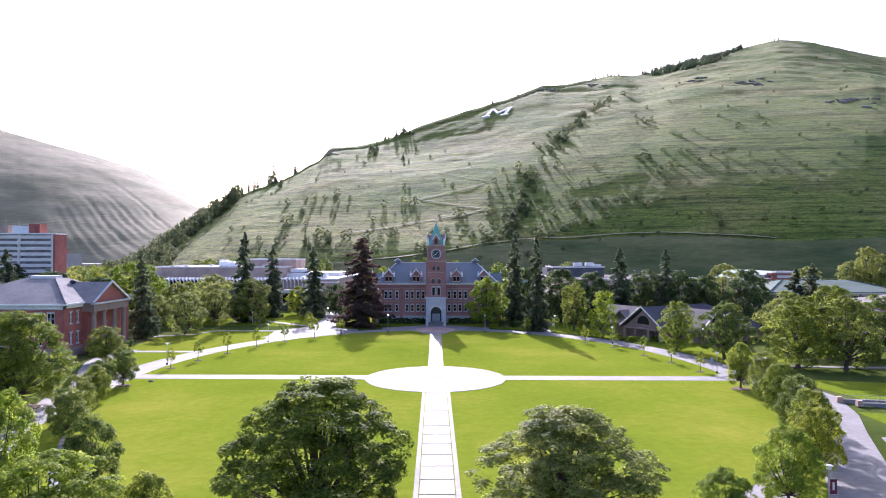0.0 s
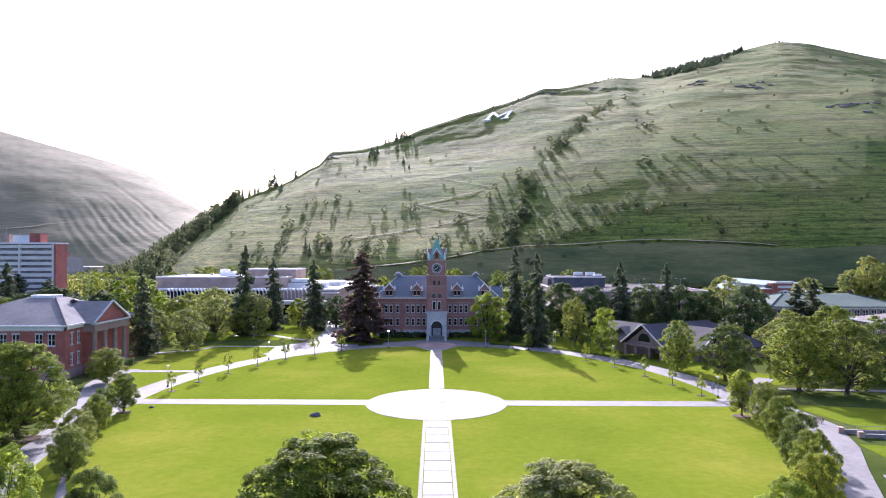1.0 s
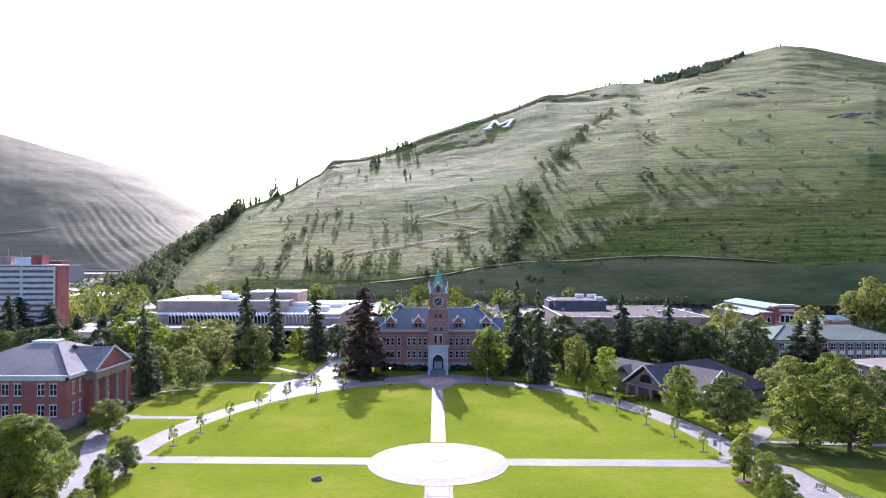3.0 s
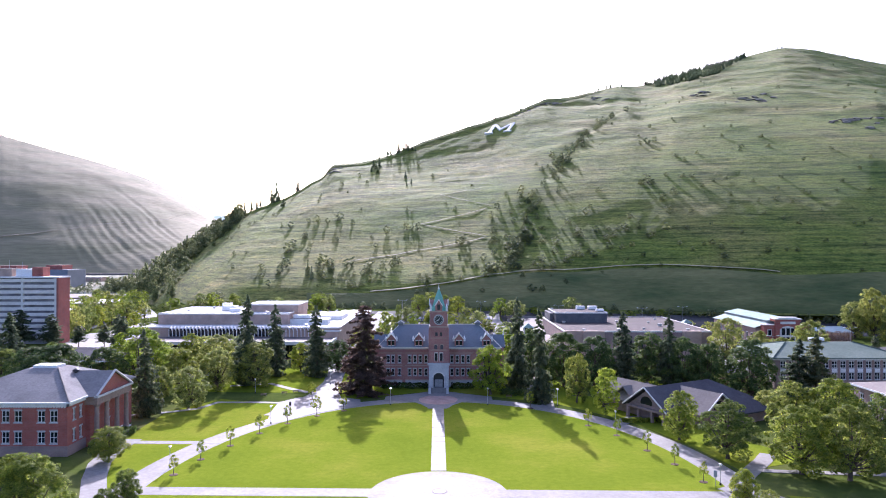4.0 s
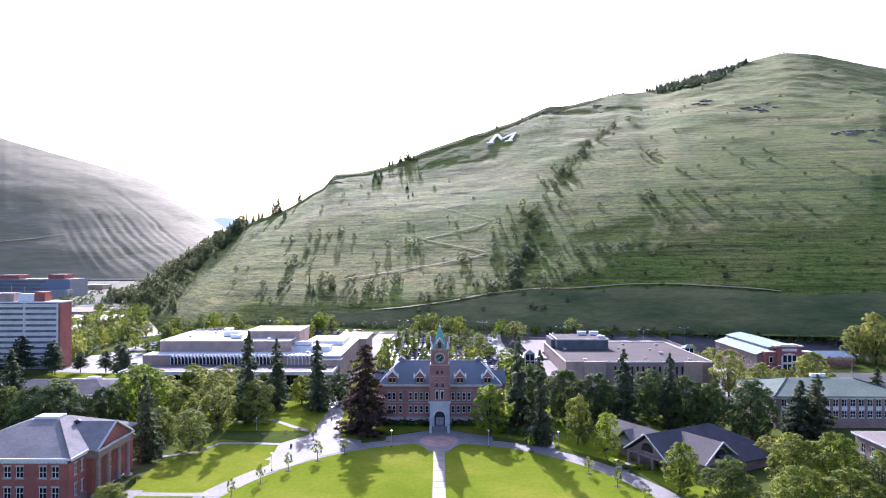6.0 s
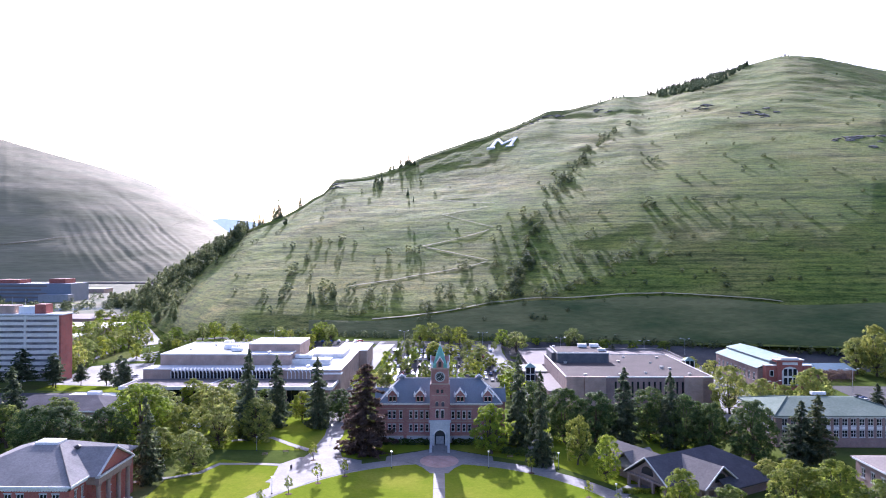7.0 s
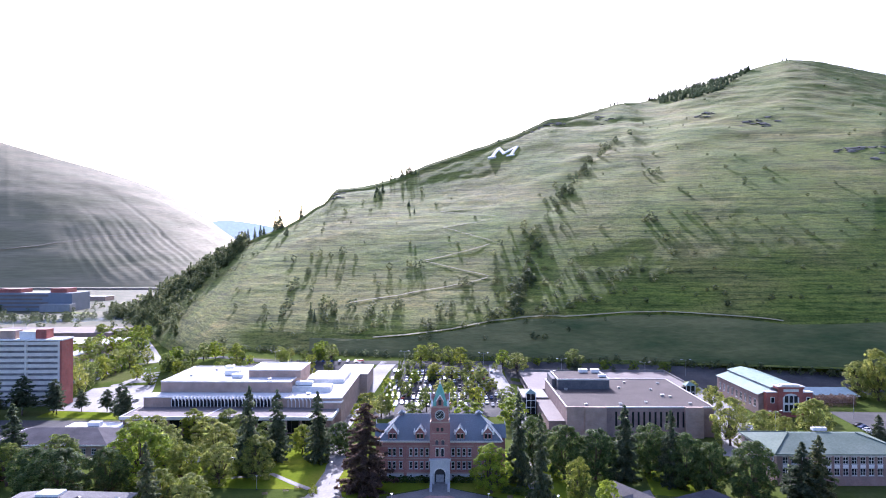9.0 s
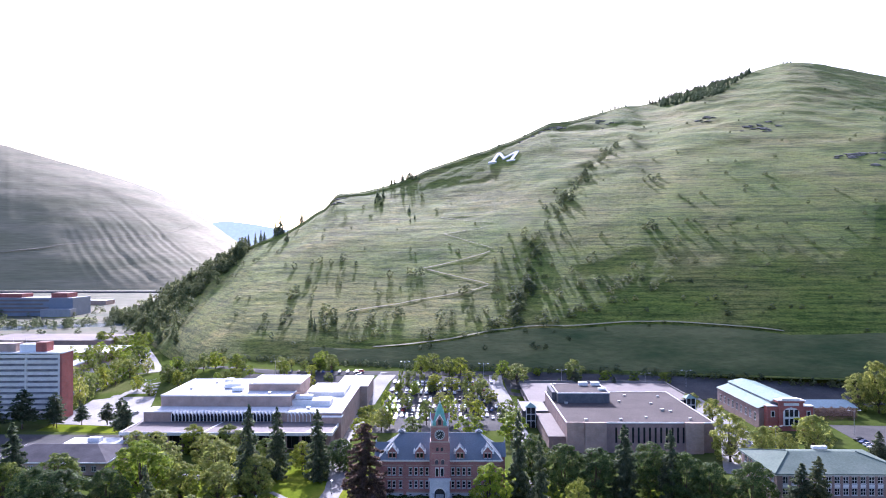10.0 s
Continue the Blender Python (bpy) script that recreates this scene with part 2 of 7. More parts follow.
# hillside grass: terraced streaks that follow the contours, scree patches, gullies
HILL, hn, hl, hp = node_material("hillside_grass")
h1 = noisy(hn, hl, 0.012, 6, (1, 1, 1))
h2 = noisy(hn, hl, 0.05, 5, (0.12, 0.3, 6.5), 0.6)
h3 = noisy(hn, hl, 0.22, 6, (0.6, 0.8, 2.0), 0.75)
ra = ramp(hn, [(0.3, (0.118, 0.172, 0.03)), (0.48, (0.182, 0.205, 0.046)), (0.7, (0.262, 0.226, 0.085))])
hl.new(h1.outputs["Fac"], ra.inputs["Fac"])
rb = ramp(hn, [(0.36, (0.6, 0.64, 0.62)), (0.46, (0.92, 0.95, 0.92)), (0.54, (1.0, 0.99, 0.95)), (0.66, (1.14, 1.1, 1.0))])
hl.new(h2.outputs["Fac"], rb.inputs["Fac"])
rc = ramp(hn, [(0.32, (0.42, 0.5, 0.42)), (0.5, (0.98, 1.0, 0.96)), (0.72, (1.24, 1.18, 1.08))])
hl.new(h3.outputs["Fac"], rc.inputs["Fac"])
h4 = noisy(hn, hl, 0.09, 5, (0.42, 0.6, 8.0), 0.75)      # narrow cattle terraces
rd = ramp(hn, [(0.38, (0.5, 0.54, 0.52)), (0.5, (0.98, 0.99, 0.97)), (0.62, (1.24, 1.2, 1.04))])
hl.new(h4.outputs["Fac"], rd.inputs["Fac"])
h5 = noisy(hn, hl, 0.6, 5, (1, 1, 1.5), 0.8)      # tussocks
re_ = ramp(hn, [(0.36, (0.5, 0.55, 0.5)), (0.52, (1.0, 1.0, 1.0)), (0.66, (1.25, 1.22, 1.12))])
hl.new(h5.outputs["Fac"], re_.inputs["Fac"])
hc = mix(hn, hl, 1.0, mix(hn, hl, 1.0, ra.outputs["Color"], rb.outputs["Color"], "MULTIPLY"), rc.outputs["Color"], "MULTIPLY")
hc = mix(hn, hl, 1.0, mix(hn, hl, 1.0, hc, rd.outputs["Color"], "MULTIPLY"), re_.outputs["Color"], "MULTIPLY")
hl.new(hc, hp.inputs["Base Color"])
hp.inputs["Roughness"].default_value, hp.inputs["Specular IOR Level"].default_value = 0.95, 0.1
hp.inputs["Sheen Weight"].default_value, hp.inputs["Sheen Roughness"].default_value = 0.03, 0.5
hp.inputs["Sheen Tint"].default_value = (0.85, 0.88, 0.7, 1)
hb = hn.new("ShaderNodeBump")
hb.inputs["Strength"].default_value, hb.inputs["Distance"].default_value = 0.5, 1.0
hl.new(h4.outputs["Fac"], hb.inputs["Height"])
hb2 = hn.new("ShaderNodeBump")
hb2.inputs["Strength"].default_value, hb2.inputs["Distance"].default_value = 0.9, 0.8
hl.new(h3.outputs["Fac"], hb2.inputs["Height"])
hl.new(hb.outputs["Normal"], hb2.inputs["Normal"])
hl.new(hb2.outputs["Normal"], hp.inputs["Normal"])
FAR_HILL = surface("bare_far_hillside", (0.17, 0.165, 0.085), (0.285, 0.25, 0.155), 0.008, 0.07, 0.95, 1.0, 0, (0.3, 0.5, 3.5))
DISTANT = surface("hazed_wooded_ridge", (0.3, 0.36, 0.41), (0.36, 0.42, 0.47), 0.004, 0.05, 1.0, 0)


dn = DISTANT.node_tree.nodes["Principled BSDF"]   # pale blue base and emission stand in for air light, the haze on the far ridge
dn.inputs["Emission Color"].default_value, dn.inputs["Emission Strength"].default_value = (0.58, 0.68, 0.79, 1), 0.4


# ---- mesh helpers ----
class Shape:
    """Collects vertices and faces of one mesh."""

    def __init__(self):
        self.v, self.f = [], []

    def add(self, verts, faces):
        o = len(self.v)
        self.v += [tuple(p) for p in verts]
        self.f += [tuple(i + o for i in f) for f in faces]
        return self

    def box(self, x0, x1, y0, y1, z0, z1):
        return self.add([(x0, y0, z0), (x1, y0, z0), (x1, y1, z0), (x0, y1, z0), (x0, y0, z1), (x1, y0, z1), (x1, y1, z1), (x0, y1, z1)],
                        [(3, 2, 1, 0), (4, 5, 6, 7), (0, 1, 5, 4), (1, 2, 6, 5), (2, 3, 7, 6), (3, 0, 4, 7)])

    def prism(self, poly, z0, z1):
        n = len(poly)
        return self.add([(x, y, z0) for x, y in poly] + [(x, y, z1) for x, y in poly],
                        [tuple(reversed(range(n))), tuple(range(n, 2 * n))] + [(i, (i + 1) % n, n + (i + 1) % n, n + i) for i in range(n)])

    def extrude_y(self, poly, y0, y1):
        """A profile in x and z, drawn out along y."""
        n = len(poly)
        return self.add([(x, y0, z) for x, z in poly] + [(x, y1, z) for x, z in poly],
                        [tuple(range(n)), tuple(reversed(range(n, 2 * n)))] + [(i, n + i, n + (i + 1) % n, (i + 1) % n) for i in range(n)])

    def tube(self, a, b, r0, r1, n=8):
        a, b = Vector(a), Vector(b)
        d = (b - a).normalized()
        u = d.orthogonal().normalized()
        w = d.cross(u)
        ring = [(math.cos(2 * math.pi * i / n), math.sin(2 * math.pi * i / n)) for i in range(n)]
        vs = [a + (u * c + w * s) * r0 for c, s in ring] + [b + (u * c + w * s) * r1 for c, s in ring]
        return self.add(vs, [(i, (i + 1) % n, n + (i + 1) % n, n + i) for i in range(n)] + [tuple(reversed(range(n))), tuple(range(n, 2 * n))])

    def turned(self, profile, n=12, at=(0, 0, 0)):
        """A profile of (radius, height) turned about z."""
        vs = [(at[0] + r * math.cos(2 * math.pi * i / n), at[1] + r * math.sin(2 * math.pi * i / n), at[2] + z) for r, z in profile for i in range(n)]
        fs = [(k * n + i, k * n + (i + 1) % n, (k + 1) * n + (i + 1) % n, (k + 1) * n + i) for k in range(len(profile) - 1) for i in range(n)]
        return self.add(vs, fs + [tuple(reversed(range(n))), tuple(range((len(profile) - 1) * n, len(profile) * n))])

    def mesh(self, name, material):
        me = bpy.data.meshes.new(name)
        me.from_pydata(self.v, [], self.f)
        me.materials.append(material)
        me.update()
        return me


def part(name, shape, material, parent, label="", m=None):
    me = shape if isinstance(shape, bpy.types.Mesh) else shape.mesh(name, material)
    ob = new(name, me)
    ob.parent = parent
    if m is not None:
        ob.matrix_local = m
    return tagged(ob, label)


def thing(name, label, category, m=None, group="", kind=""):
    ob = new(name)
    ob.empty_display_size = 0.3
    if m is not None:
        ob.matrix_world = m
    return tagged(ob, label, category, group, kind)


def solid(name, shape, material, label, category, kind="structure"):
    return tagged(new(name, shape.mesh(name, material)), label, category, "", kind)


def sheet(poly, z, depth=0.3):
    return Shape().prism(poly, z - 0.12 - depth, z - 0.12)


def ellipse(cx, cy, a, b, n=96, t0=0.0, t1=1.0):
    return [(cx + a * math.cos(2 * math.pi * (t0 + (t1 - t0) * i / n)), cy + b * math.sin(2 * math.pi * (t0 + (t1 - t0) * i / n))) for i in range(n)]


def smooth(a, b, x):
    k = min(1.0, max(0.0, (x - a) / (b - a)))
    return k * k * (3 - 2 * k)


def ribbon(line, width):
    """The outline of a path of that width along a line of points."""
    pts = [Vector(p) for p in line]
    left, right = [], []
    for i, p in enumerate(pts):
        d = (pts[min(i + 1, len(pts) - 1)] - pts[max(i - 1, 0)]).normalized()
        n = Vector((-d.y, d.x)) * width / 2
        left.append(tuple(p + n))
        right.append(tuple(p - n))
    return right + left[::-1]


# ---- the land: valley floor, near hill, far hill, distant ridge ----
solid("ground", Shape().prism(ellipse(0, 0, 4900, 4900, 64), -2.0, -0.12), GROUND, "flat valley floor with grass and worn earth", "ground")
solid("valley_plain", sheet([(-1500, 640), (-210, 640), (-250, 760), (-420, 1000), (-300, 1500), (-300, 2000), (-2600, 2000), (-2600, 640)], 0.05), PLAIN_DRY,
      "dry pale valley floor beyond the campus", "ground")

CREST_S = [-0.6, -0.52, -0.484, -0.401, -0.296, -0.242, -0.217, -0.192, -0.179, -0.171, -0.125, -0.084, -0.058, -0.033, 0.05, 0.092, 0.133, 0.146, 0.175, 0.225, 0.258, 0.283, 0.3, 0.383, 0.491, 0.508, 0.533, 0.591, 0.647, 0.8, 1.1]
CREST_Y = [900, 880, 864, 838, 776, 799, 828, 858, 872, 881, 898, 910, 919, 925, 942, 982, 1050, 1072, 1117, 1195, 1289, 1360, 1404, 1524, 1734, 1755, 1782, 1842, 1899, 1950, 1950]
CREST_Z = [0, 0, -4, 40, 92, 109, 122, 139, 143, 162, 167, 177, 186, 198, 226, 248, 281, 293, 303, 333, 366, 380, 393, 465, 570, 579, 584, 583, 576, 570, 520]
GULLY_V = [0.0, 0.013, 0.046, 0.106, 0.166, 0.236, 0.299, 0.362, 0.415, 0.473, 0.511, 0.533, 0.575, 1.0]
GULLY_S = [0.08, 0.084, 0.088, 0.098, 0.109, 0.123, 0.136, 0.158, 0.175, 0.196, 0.212, 0.226, 0.244, 0.264]
RISE_X = [-150, -60, -35, 35, 60, 130]
RISE_Y = [385, 372, 352, 352, 390, 392]


def rise(x, y):
    """The campus climbs gently to the road at the hill's foot."""
    y0 = float(np.interp(x, RISE_X, RISE_Y))
    k = min(1.0, max(0.0, (y - y0) / (434.0 - y0)))
    return 9.0 * k ** 1.15 * smooth(-215, -150, x)


FOOT_S = [-0.60, -0.49, -0.45, -0.41, -0.37, -0.2, -0.1, 0.0, 0.1, 0.26, 0.34, 0.5, 0.7, 1.1]
FOOT_Y = [885, 840, 650, 512, 478, 458, 448, 438, 433, 431, 426, 415, 400, 380]
# height gained above the foot at some distances behind it, by bearing
GAIN_S = [-0.3, -0.15, 0.0, 0.13, 0.25, 0.4, 0.62]
GAIN_30 = [15, 15, 19, 23, 26, 29, 29]
GAIN_75 = [28, 29, 36, 41, 54, 61, 64]
GAIN_150 = [50, 57, 63, 78, 94, 101, 103]
GAIN_220 = [78, 84, 92, 108, 126, 133, 135]
GAIN_400 = [130, 142, 150, 178, 199, 210, 213]


def soft(s, xs, ys, w=0.022):
    """Between the given places, with the corners rounded off."""
    return float(np.mean(np.interp((s - w, s - w / 2, s, s + w / 2, s + w), xs, ys)))


def hill_point(s, v):
    """A place on the hill: s is the bearing (sideways over ahead), v runs from the foot (0) to the crest (1) and beyond."""
    foot, yc, zc = soft(s, FOOT_S, FOOT_Y), soft(s, CREST_S, CREST_Y), soft(s, CREST_S, CREST_Z, 0.007)
    y = foot + (yc - foot) * v
    d, run = y - foot, max(yc - foot, 1.0)
    base = 9.0 * smooth(-0.42, -0.34, s)
    top = zc - base
    ds, zs = [0.0], [0.0]
    for dist, table in ((30, GAIN_30), (75, GAIN_75), (150, GAIN_150), (220, GAIN_220), (400, GAIN_400)):
        if dist < 0.86 * run:
            ds.append(dist)
            zs.append(min(soft(s, GAIN_S, table, 0.07), top * (dist / run) ** 0.75))
    ds, zs = ds + [run, run + 1000], zs + [top, top]
    w = min(40.0, 0.3 * d)
    z = base + float(np.mean(np.interp((d - w, d - w / 2, d, d + w / 2, d + w), ds, zs))) if v < 0.97 else base + float(np.interp(d, ds, zs))
    if v > 1:
        z -= 0.10 * (y - yc) + 0.0012 * (y - yc) ** 2
    p = Vector((s * y, y, 0))
    rough = min(1.0, max(0.0, z - base) / 40.0) * (1.0 if v < 0.9 else max(0.25, 1 - (v - 0.9) * 6))
    far = min(1.0, max(0.3, (y - 500) / 500))
    z += rough * far * (noise.fractal(p * 0.006, 1.0, 2.0, 4) * 6.0 + noise.fractal(p * 0.03, 1.0, 2.0, 3) * 1.6)
    z += rough * 0.35 * noise.noise(Vector((p.x * 0.012, p.y * 0.02, z * 0.22))) + rough * 0.3 * noise.noise(Vector((p.x * 0.02, p.y * 0.05, z * 0.5)))
    g = (s - np.interp(v, GULLY_V, GULLY_S)) * y
    z -= rough * 4.0 * math.exp(-(g / 18.0) ** 2) * smooth(0.85, 0.6, v) * (0.6 + 0.8 * noise.noise(p * 0.02))
    return Vector((s * y, y, z if v > 0 else base - 1.0))


def land_sheet(name, point, s0, s1, v1, ns, nv, material, label):
    me = bpy.data.meshes.new(name)
    vs = [point(s0 + (s1 - s0) * i / ns, v1 * j / nv) for j in range(nv + 1) for i in range(ns + 1)]
    fs = [(j * (ns + 1) + i, j * (ns + 1) + i + 1, (j + 1) * (ns + 1) + i + 1, (j + 1) * (ns + 1) + i) for j in range(nv) for i in range(ns)]
    me.from_pydata(vs, [], fs)
    me.materials.append(material)
    me.polygons.foreach_set("use_smooth", [True] * len(me.polygons))
    return tagged(new(name, me), label, "hill", "", "structure")


land_sheet("hill", hill_point, -0.6, 1.1, 1.3, 380, 205, HILL, "steep grassy hill with contour terraces and a wooded gully")

# darker grass colour paints in the shade on the steep bank
SHADE_GRASS = surface("shade_darkened_grass", (0.06, 0.088, 0.026), (0.2, 0.19, 0.072), 0.03, 0.3, 0.95, 1.0, 0, (0.5, 0.7, 2.5))


FIRE_ROAD = [(-0.2074, 0.0494), (-0.1615, 0.0432), (-0.1113, 0.0399), (-0.0613, 0.0433), (0.0053, 0.0502), (0.0635, 0.0629), (0.1051, 0.0618), (0.1715, 0.0472), (0.2295, 0.0418), (0.2958, 0.0333), (0.3619, 0.0283), (0.4197, 0.0239), (0.5022, 0.0182)]


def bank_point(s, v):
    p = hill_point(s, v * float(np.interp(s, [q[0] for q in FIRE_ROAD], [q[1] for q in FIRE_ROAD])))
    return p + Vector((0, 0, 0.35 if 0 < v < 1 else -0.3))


# thin strip over the hill that carries the bank's painted shade
land_sheet("road_bank", bank_point, -0.205, 0.66, 1.0, 300, 8, SHADE_GRASS, "steep grassy bank below the fire road, its shade put into darker colour")

FAR_S = [-1.6, -1.1, -0.9, -0.686, -0.661, -0.619, -0.577, -0.535, -0.493, -0.451, -0.409, -0.367, -0.338, -0.301, -0.2]
FAR_Z = [430, 540, 530, 506, 478, 456, 420, 398, 363, 334, 286, 225, 170, 99, 20]


def far_point(s, v):
    y = 1560 + 900 * v
    zc = soft(s, FAR_S, FAR_Z, 0.03)
    p = Vector((s * y, y, 0))
    z = zc * (v * (1.25 - 0.25 * v)) if v <= 1 else zc - 0.2 * (y - 2460)
    z += noise.fractal(p * 0.003, 1.0, 2.0, 4) * 8 * min(1, z / 60) * smooth(1.05, 0.75, v)
    q = (p.x + 1.0 * (y - 1560)) / 32.0 + 0.6 * noise.noise(p * 0.004) + 0.2 * noise.noise(p * 0.02)
    cell, part_way = math.floor(q), q - math.floor(q)
    deep = 0.35 + 0.9 * abs(noise.noise(Vector((cell * 1.7, 0, 5))))
    cut = smooth(-0.6, -0.48, s) * smooth(0.0, 0.05, v) * smooth(0.3 + 0.45 * deep, 0.12 + 0.3 * deep, v)
    z -= cut * 5.0 * deep * max(0.0, 1 - abs(part_way - 0.5) / 0.28)
    return Vector((s * y, y, z - 0.5))


land_sheet("far_hill", far_point, -1.3, -0.2, 1.3, 420, 84, FAR_HILL, "bare tan hillside across the valley, cut by erosion gullies")
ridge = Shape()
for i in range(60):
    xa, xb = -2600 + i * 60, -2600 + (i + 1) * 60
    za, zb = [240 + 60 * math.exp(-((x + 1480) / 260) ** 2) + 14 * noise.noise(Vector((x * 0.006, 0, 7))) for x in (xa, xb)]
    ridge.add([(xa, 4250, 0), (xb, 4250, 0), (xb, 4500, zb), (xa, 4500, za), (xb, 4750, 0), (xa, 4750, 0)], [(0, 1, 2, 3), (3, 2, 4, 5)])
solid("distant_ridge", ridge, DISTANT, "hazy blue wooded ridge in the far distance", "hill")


def on_hill(line, width, lift, name, material, label, point=hill_point):
    """A track that follows the hill: places on it as (s, v)."""
    sh = Shape()
    rows = []
    for (sa, va), (sb, vb) in zip(line, line[1:]):
        for k in range(8):
            s, v = sa + (sb - sa) * k / 8, va + (vb - va) * k / 8
            p = point(s, v)
            rows.append((p + Vector((0, -width / 2, lift)), p + Vector((0, width / 2, lift + width * 0.25))))
    for (a, b), (c, d) in zip(rows, rows[1:]):
        sh.add([a, c, d, b], [(0, 1, 2, 3)])
    return solid(name, sh, material, label, "path")


# ---- the oval ----
OX, OY, OA, OB = -2.0, 131.0, 56.5, 77.0
solid("ring_path", sheet(ellipse(OX, OY, OA + 6.2, OB + 6.0, 128), 0.06), CONCRETE, "pale concrete ring walk round the oval lawn", "path")
solid("lawn", sheet(ellipse(OX, OY, OA, OB, 128), 0.10), LAWN, "bright mown oval lawn", "lawn")
solid("cross_path", sheet([(OX - OA - 1.5, 127.7), (OX + OA + 1.5, 125.4), (OX + OA + 1.5, 129.7), (OX - OA - 1.5, 132.0)], 0.13), CONCRETE, "pale concrete walk across the lawn", "path")
solid("main_walk", Shape().box(-2.3, 2.3, -64, 2, -0.3, -0.03).box(-2.15, 2.15, 26, 93, -0.3, -0.03), ROAD_PALE, "straight concrete walk to the hall", "path").matrix_world = pose(-1.15, 114, 0, 0, 0, 0.7)
solid("circle_plaza", sheet(ellipse(-1.4, 128.2, 13.2, 13.2, 96), 0.16), CONCRETE, "round pale concrete plaza in the lawn's middle", "plaza")
solid("plaza_disc", sheet(ellipse(-1.4, 128.2, 9.8, 9.8, 80), 0.175), SLAB, "paler inner disc of the round plaza", "plaza")
hub = thing("plaza_medallion", "round flush bronze and stone medallion in the plaza's middle", "medallion", pose(-1.2, 129.6, 0.04))
part("rim", Shape().turned([(1.5, 0), (1.5, 0.05), (1.2, 0.06), (1.2, 0.0)], 32), ROOF_TAN, hub)
part("disc", Shape().turned([(1.2, 0), (1.18, 0.04), (0.1, 0.06)], 32), STONE, hub)
solid("entrance_plaza", sheet([(-19, 209.5), (-13, 209.8), (-9.5, 207.5), (-7, 204), (-4.9, 199), (0.4, 199), (2.4, 204), (4.9, 207.5), (8.5, 209.8), (14.5, 209.5), (14.5, 215.5), (5, 220.5), (1.5, 223), (-6, 223), (-9.5, 220.5), (-19, 215.5)], 0.15),
      CONCRETE, "pale forecourt that flares out to the ring walk before the hall's steps", "plaza")
solid("paver_oval", sheet(ellipse(-2.3, 210.6, 6.0, 6.6, 48), 0.19), PAVER, "reddish brick paver oval in the forecourt", "plaza")
solid("junction_plaza", sheet([(-47.6, 178.5), (-44.2, 182.6), (-37, 193), (-25.4, 203), (-26.5, 211), (-33.2, 214.7), (-36.9, 232), (-41.5, 238), (-41, 216), (-46.4, 214), (-51, 207), (-50.1, 195)], 0.127),
      CONCRETE, "pale concrete plaza where the campus walks meet", "plaza")
solid("steps_walk", Shape().box(-5.0, 0.6, 216, 224, -0.2, 0.08), CONCRETE, "concrete approach to the hall's steps", "path")
solid("hall_lawn", sheet([(-38, 210), (-24, 214), (-12, 221), (-6, 223.5), (1.6, 223.5), (8, 220), (20, 213), (34, 206), (40, 224), (40, 262), (-38, 262)], 0.045), LAWN, "green lawn before the brick hall", "lawn")
for k, (name, line, width) in enumerate([
        ("walk_northwest", [(-48, 190), (-44, 205), (-41, 218), (-40, 240), (-42, 262), (-47, 290), (-46, 320)], 6.5),
        ("walk_far_left", [(-46, 206), (-57, 207.3), (-69.5, 207.3), (-72.5, 199), (-79, 194.5), (-92, 189)], 2.0),
        ("walk_left_hall", [(-54, 163.2), (-65, 163.1), (-76, 163.4)], 2.4),
        ("walk_left_fork", [(-45, 222), (-52, 228), (-61, 237), (-74, 233)], 2.2),
        ("walk_left_out", [(-76.5, 166), (-77, 157), (-75, 147), (-71, 137), (-66.5, 128), (-62, 118)], 4.6),
        ("walk_left_near", [(-66, 126), (-63, 113), (-59.5, 101), (-56.8, 90), (-53, 78), (-47, 66), (-40, 55)], 4.8),
        ("walk_northeast", [(30, 201), (31, 212), (29, 226), (31, 240), (34, 262)], 4.5),
        ("walk_right_hall", [(46, 182), (52, 188), (58, 187)], 4.5),
        ("walk_right_out", [(55, 130), (62, 140), (69, 148.5), (73, 154)], 3.6),
        ("walk_right_fork", [(64, 143), (69, 142), (81, 140.8), (98, 139)], 2.0),
        ("walk_right_near", [(55, 133), (61, 124), (61.5, 112), (57.5, 100), (52.5, 90), (47, 78), (41, 66), (35, 54)], 6.4),
        ("walk_right_branch", [(62, 110), (72, 101), (84, 97), (100, 95)], 2.6),
        ("walk_right_wide", [(55, 84), (66, 80), (80, 78), (96, 74)], 6.0)]):
    solid(name, sheet(ribbon(line, width), 0.095 + 0.0035 * k), CONCRETE, "pale concrete campus walk", "path")
solid("lawn_right_verge", sheet([(56, 124), (52, 112), (48.5, 98), (44.5, 87), (39, 75), (33, 63), (26, 53), (28, 46), (36, 52), (42, 64), (46.4, 77), (50, 90), (54.2, 106), (54.6, 122)][::-1], 0.09), LAWN, "grass verge under the row of trees", "lawn")
solid("lawn_left_verge", sheet([(-59, 122), (-56.5, 110), (-52.5, 96), (-48, 85), (-42, 72), (-34, 60), (-30, 50), (-60, 46), (-70, 60), (-69, 88), (-64, 104), (-60.8, 116)][::-1], 0.09), LAWN, "grass verge under the row of trees", "lawn")
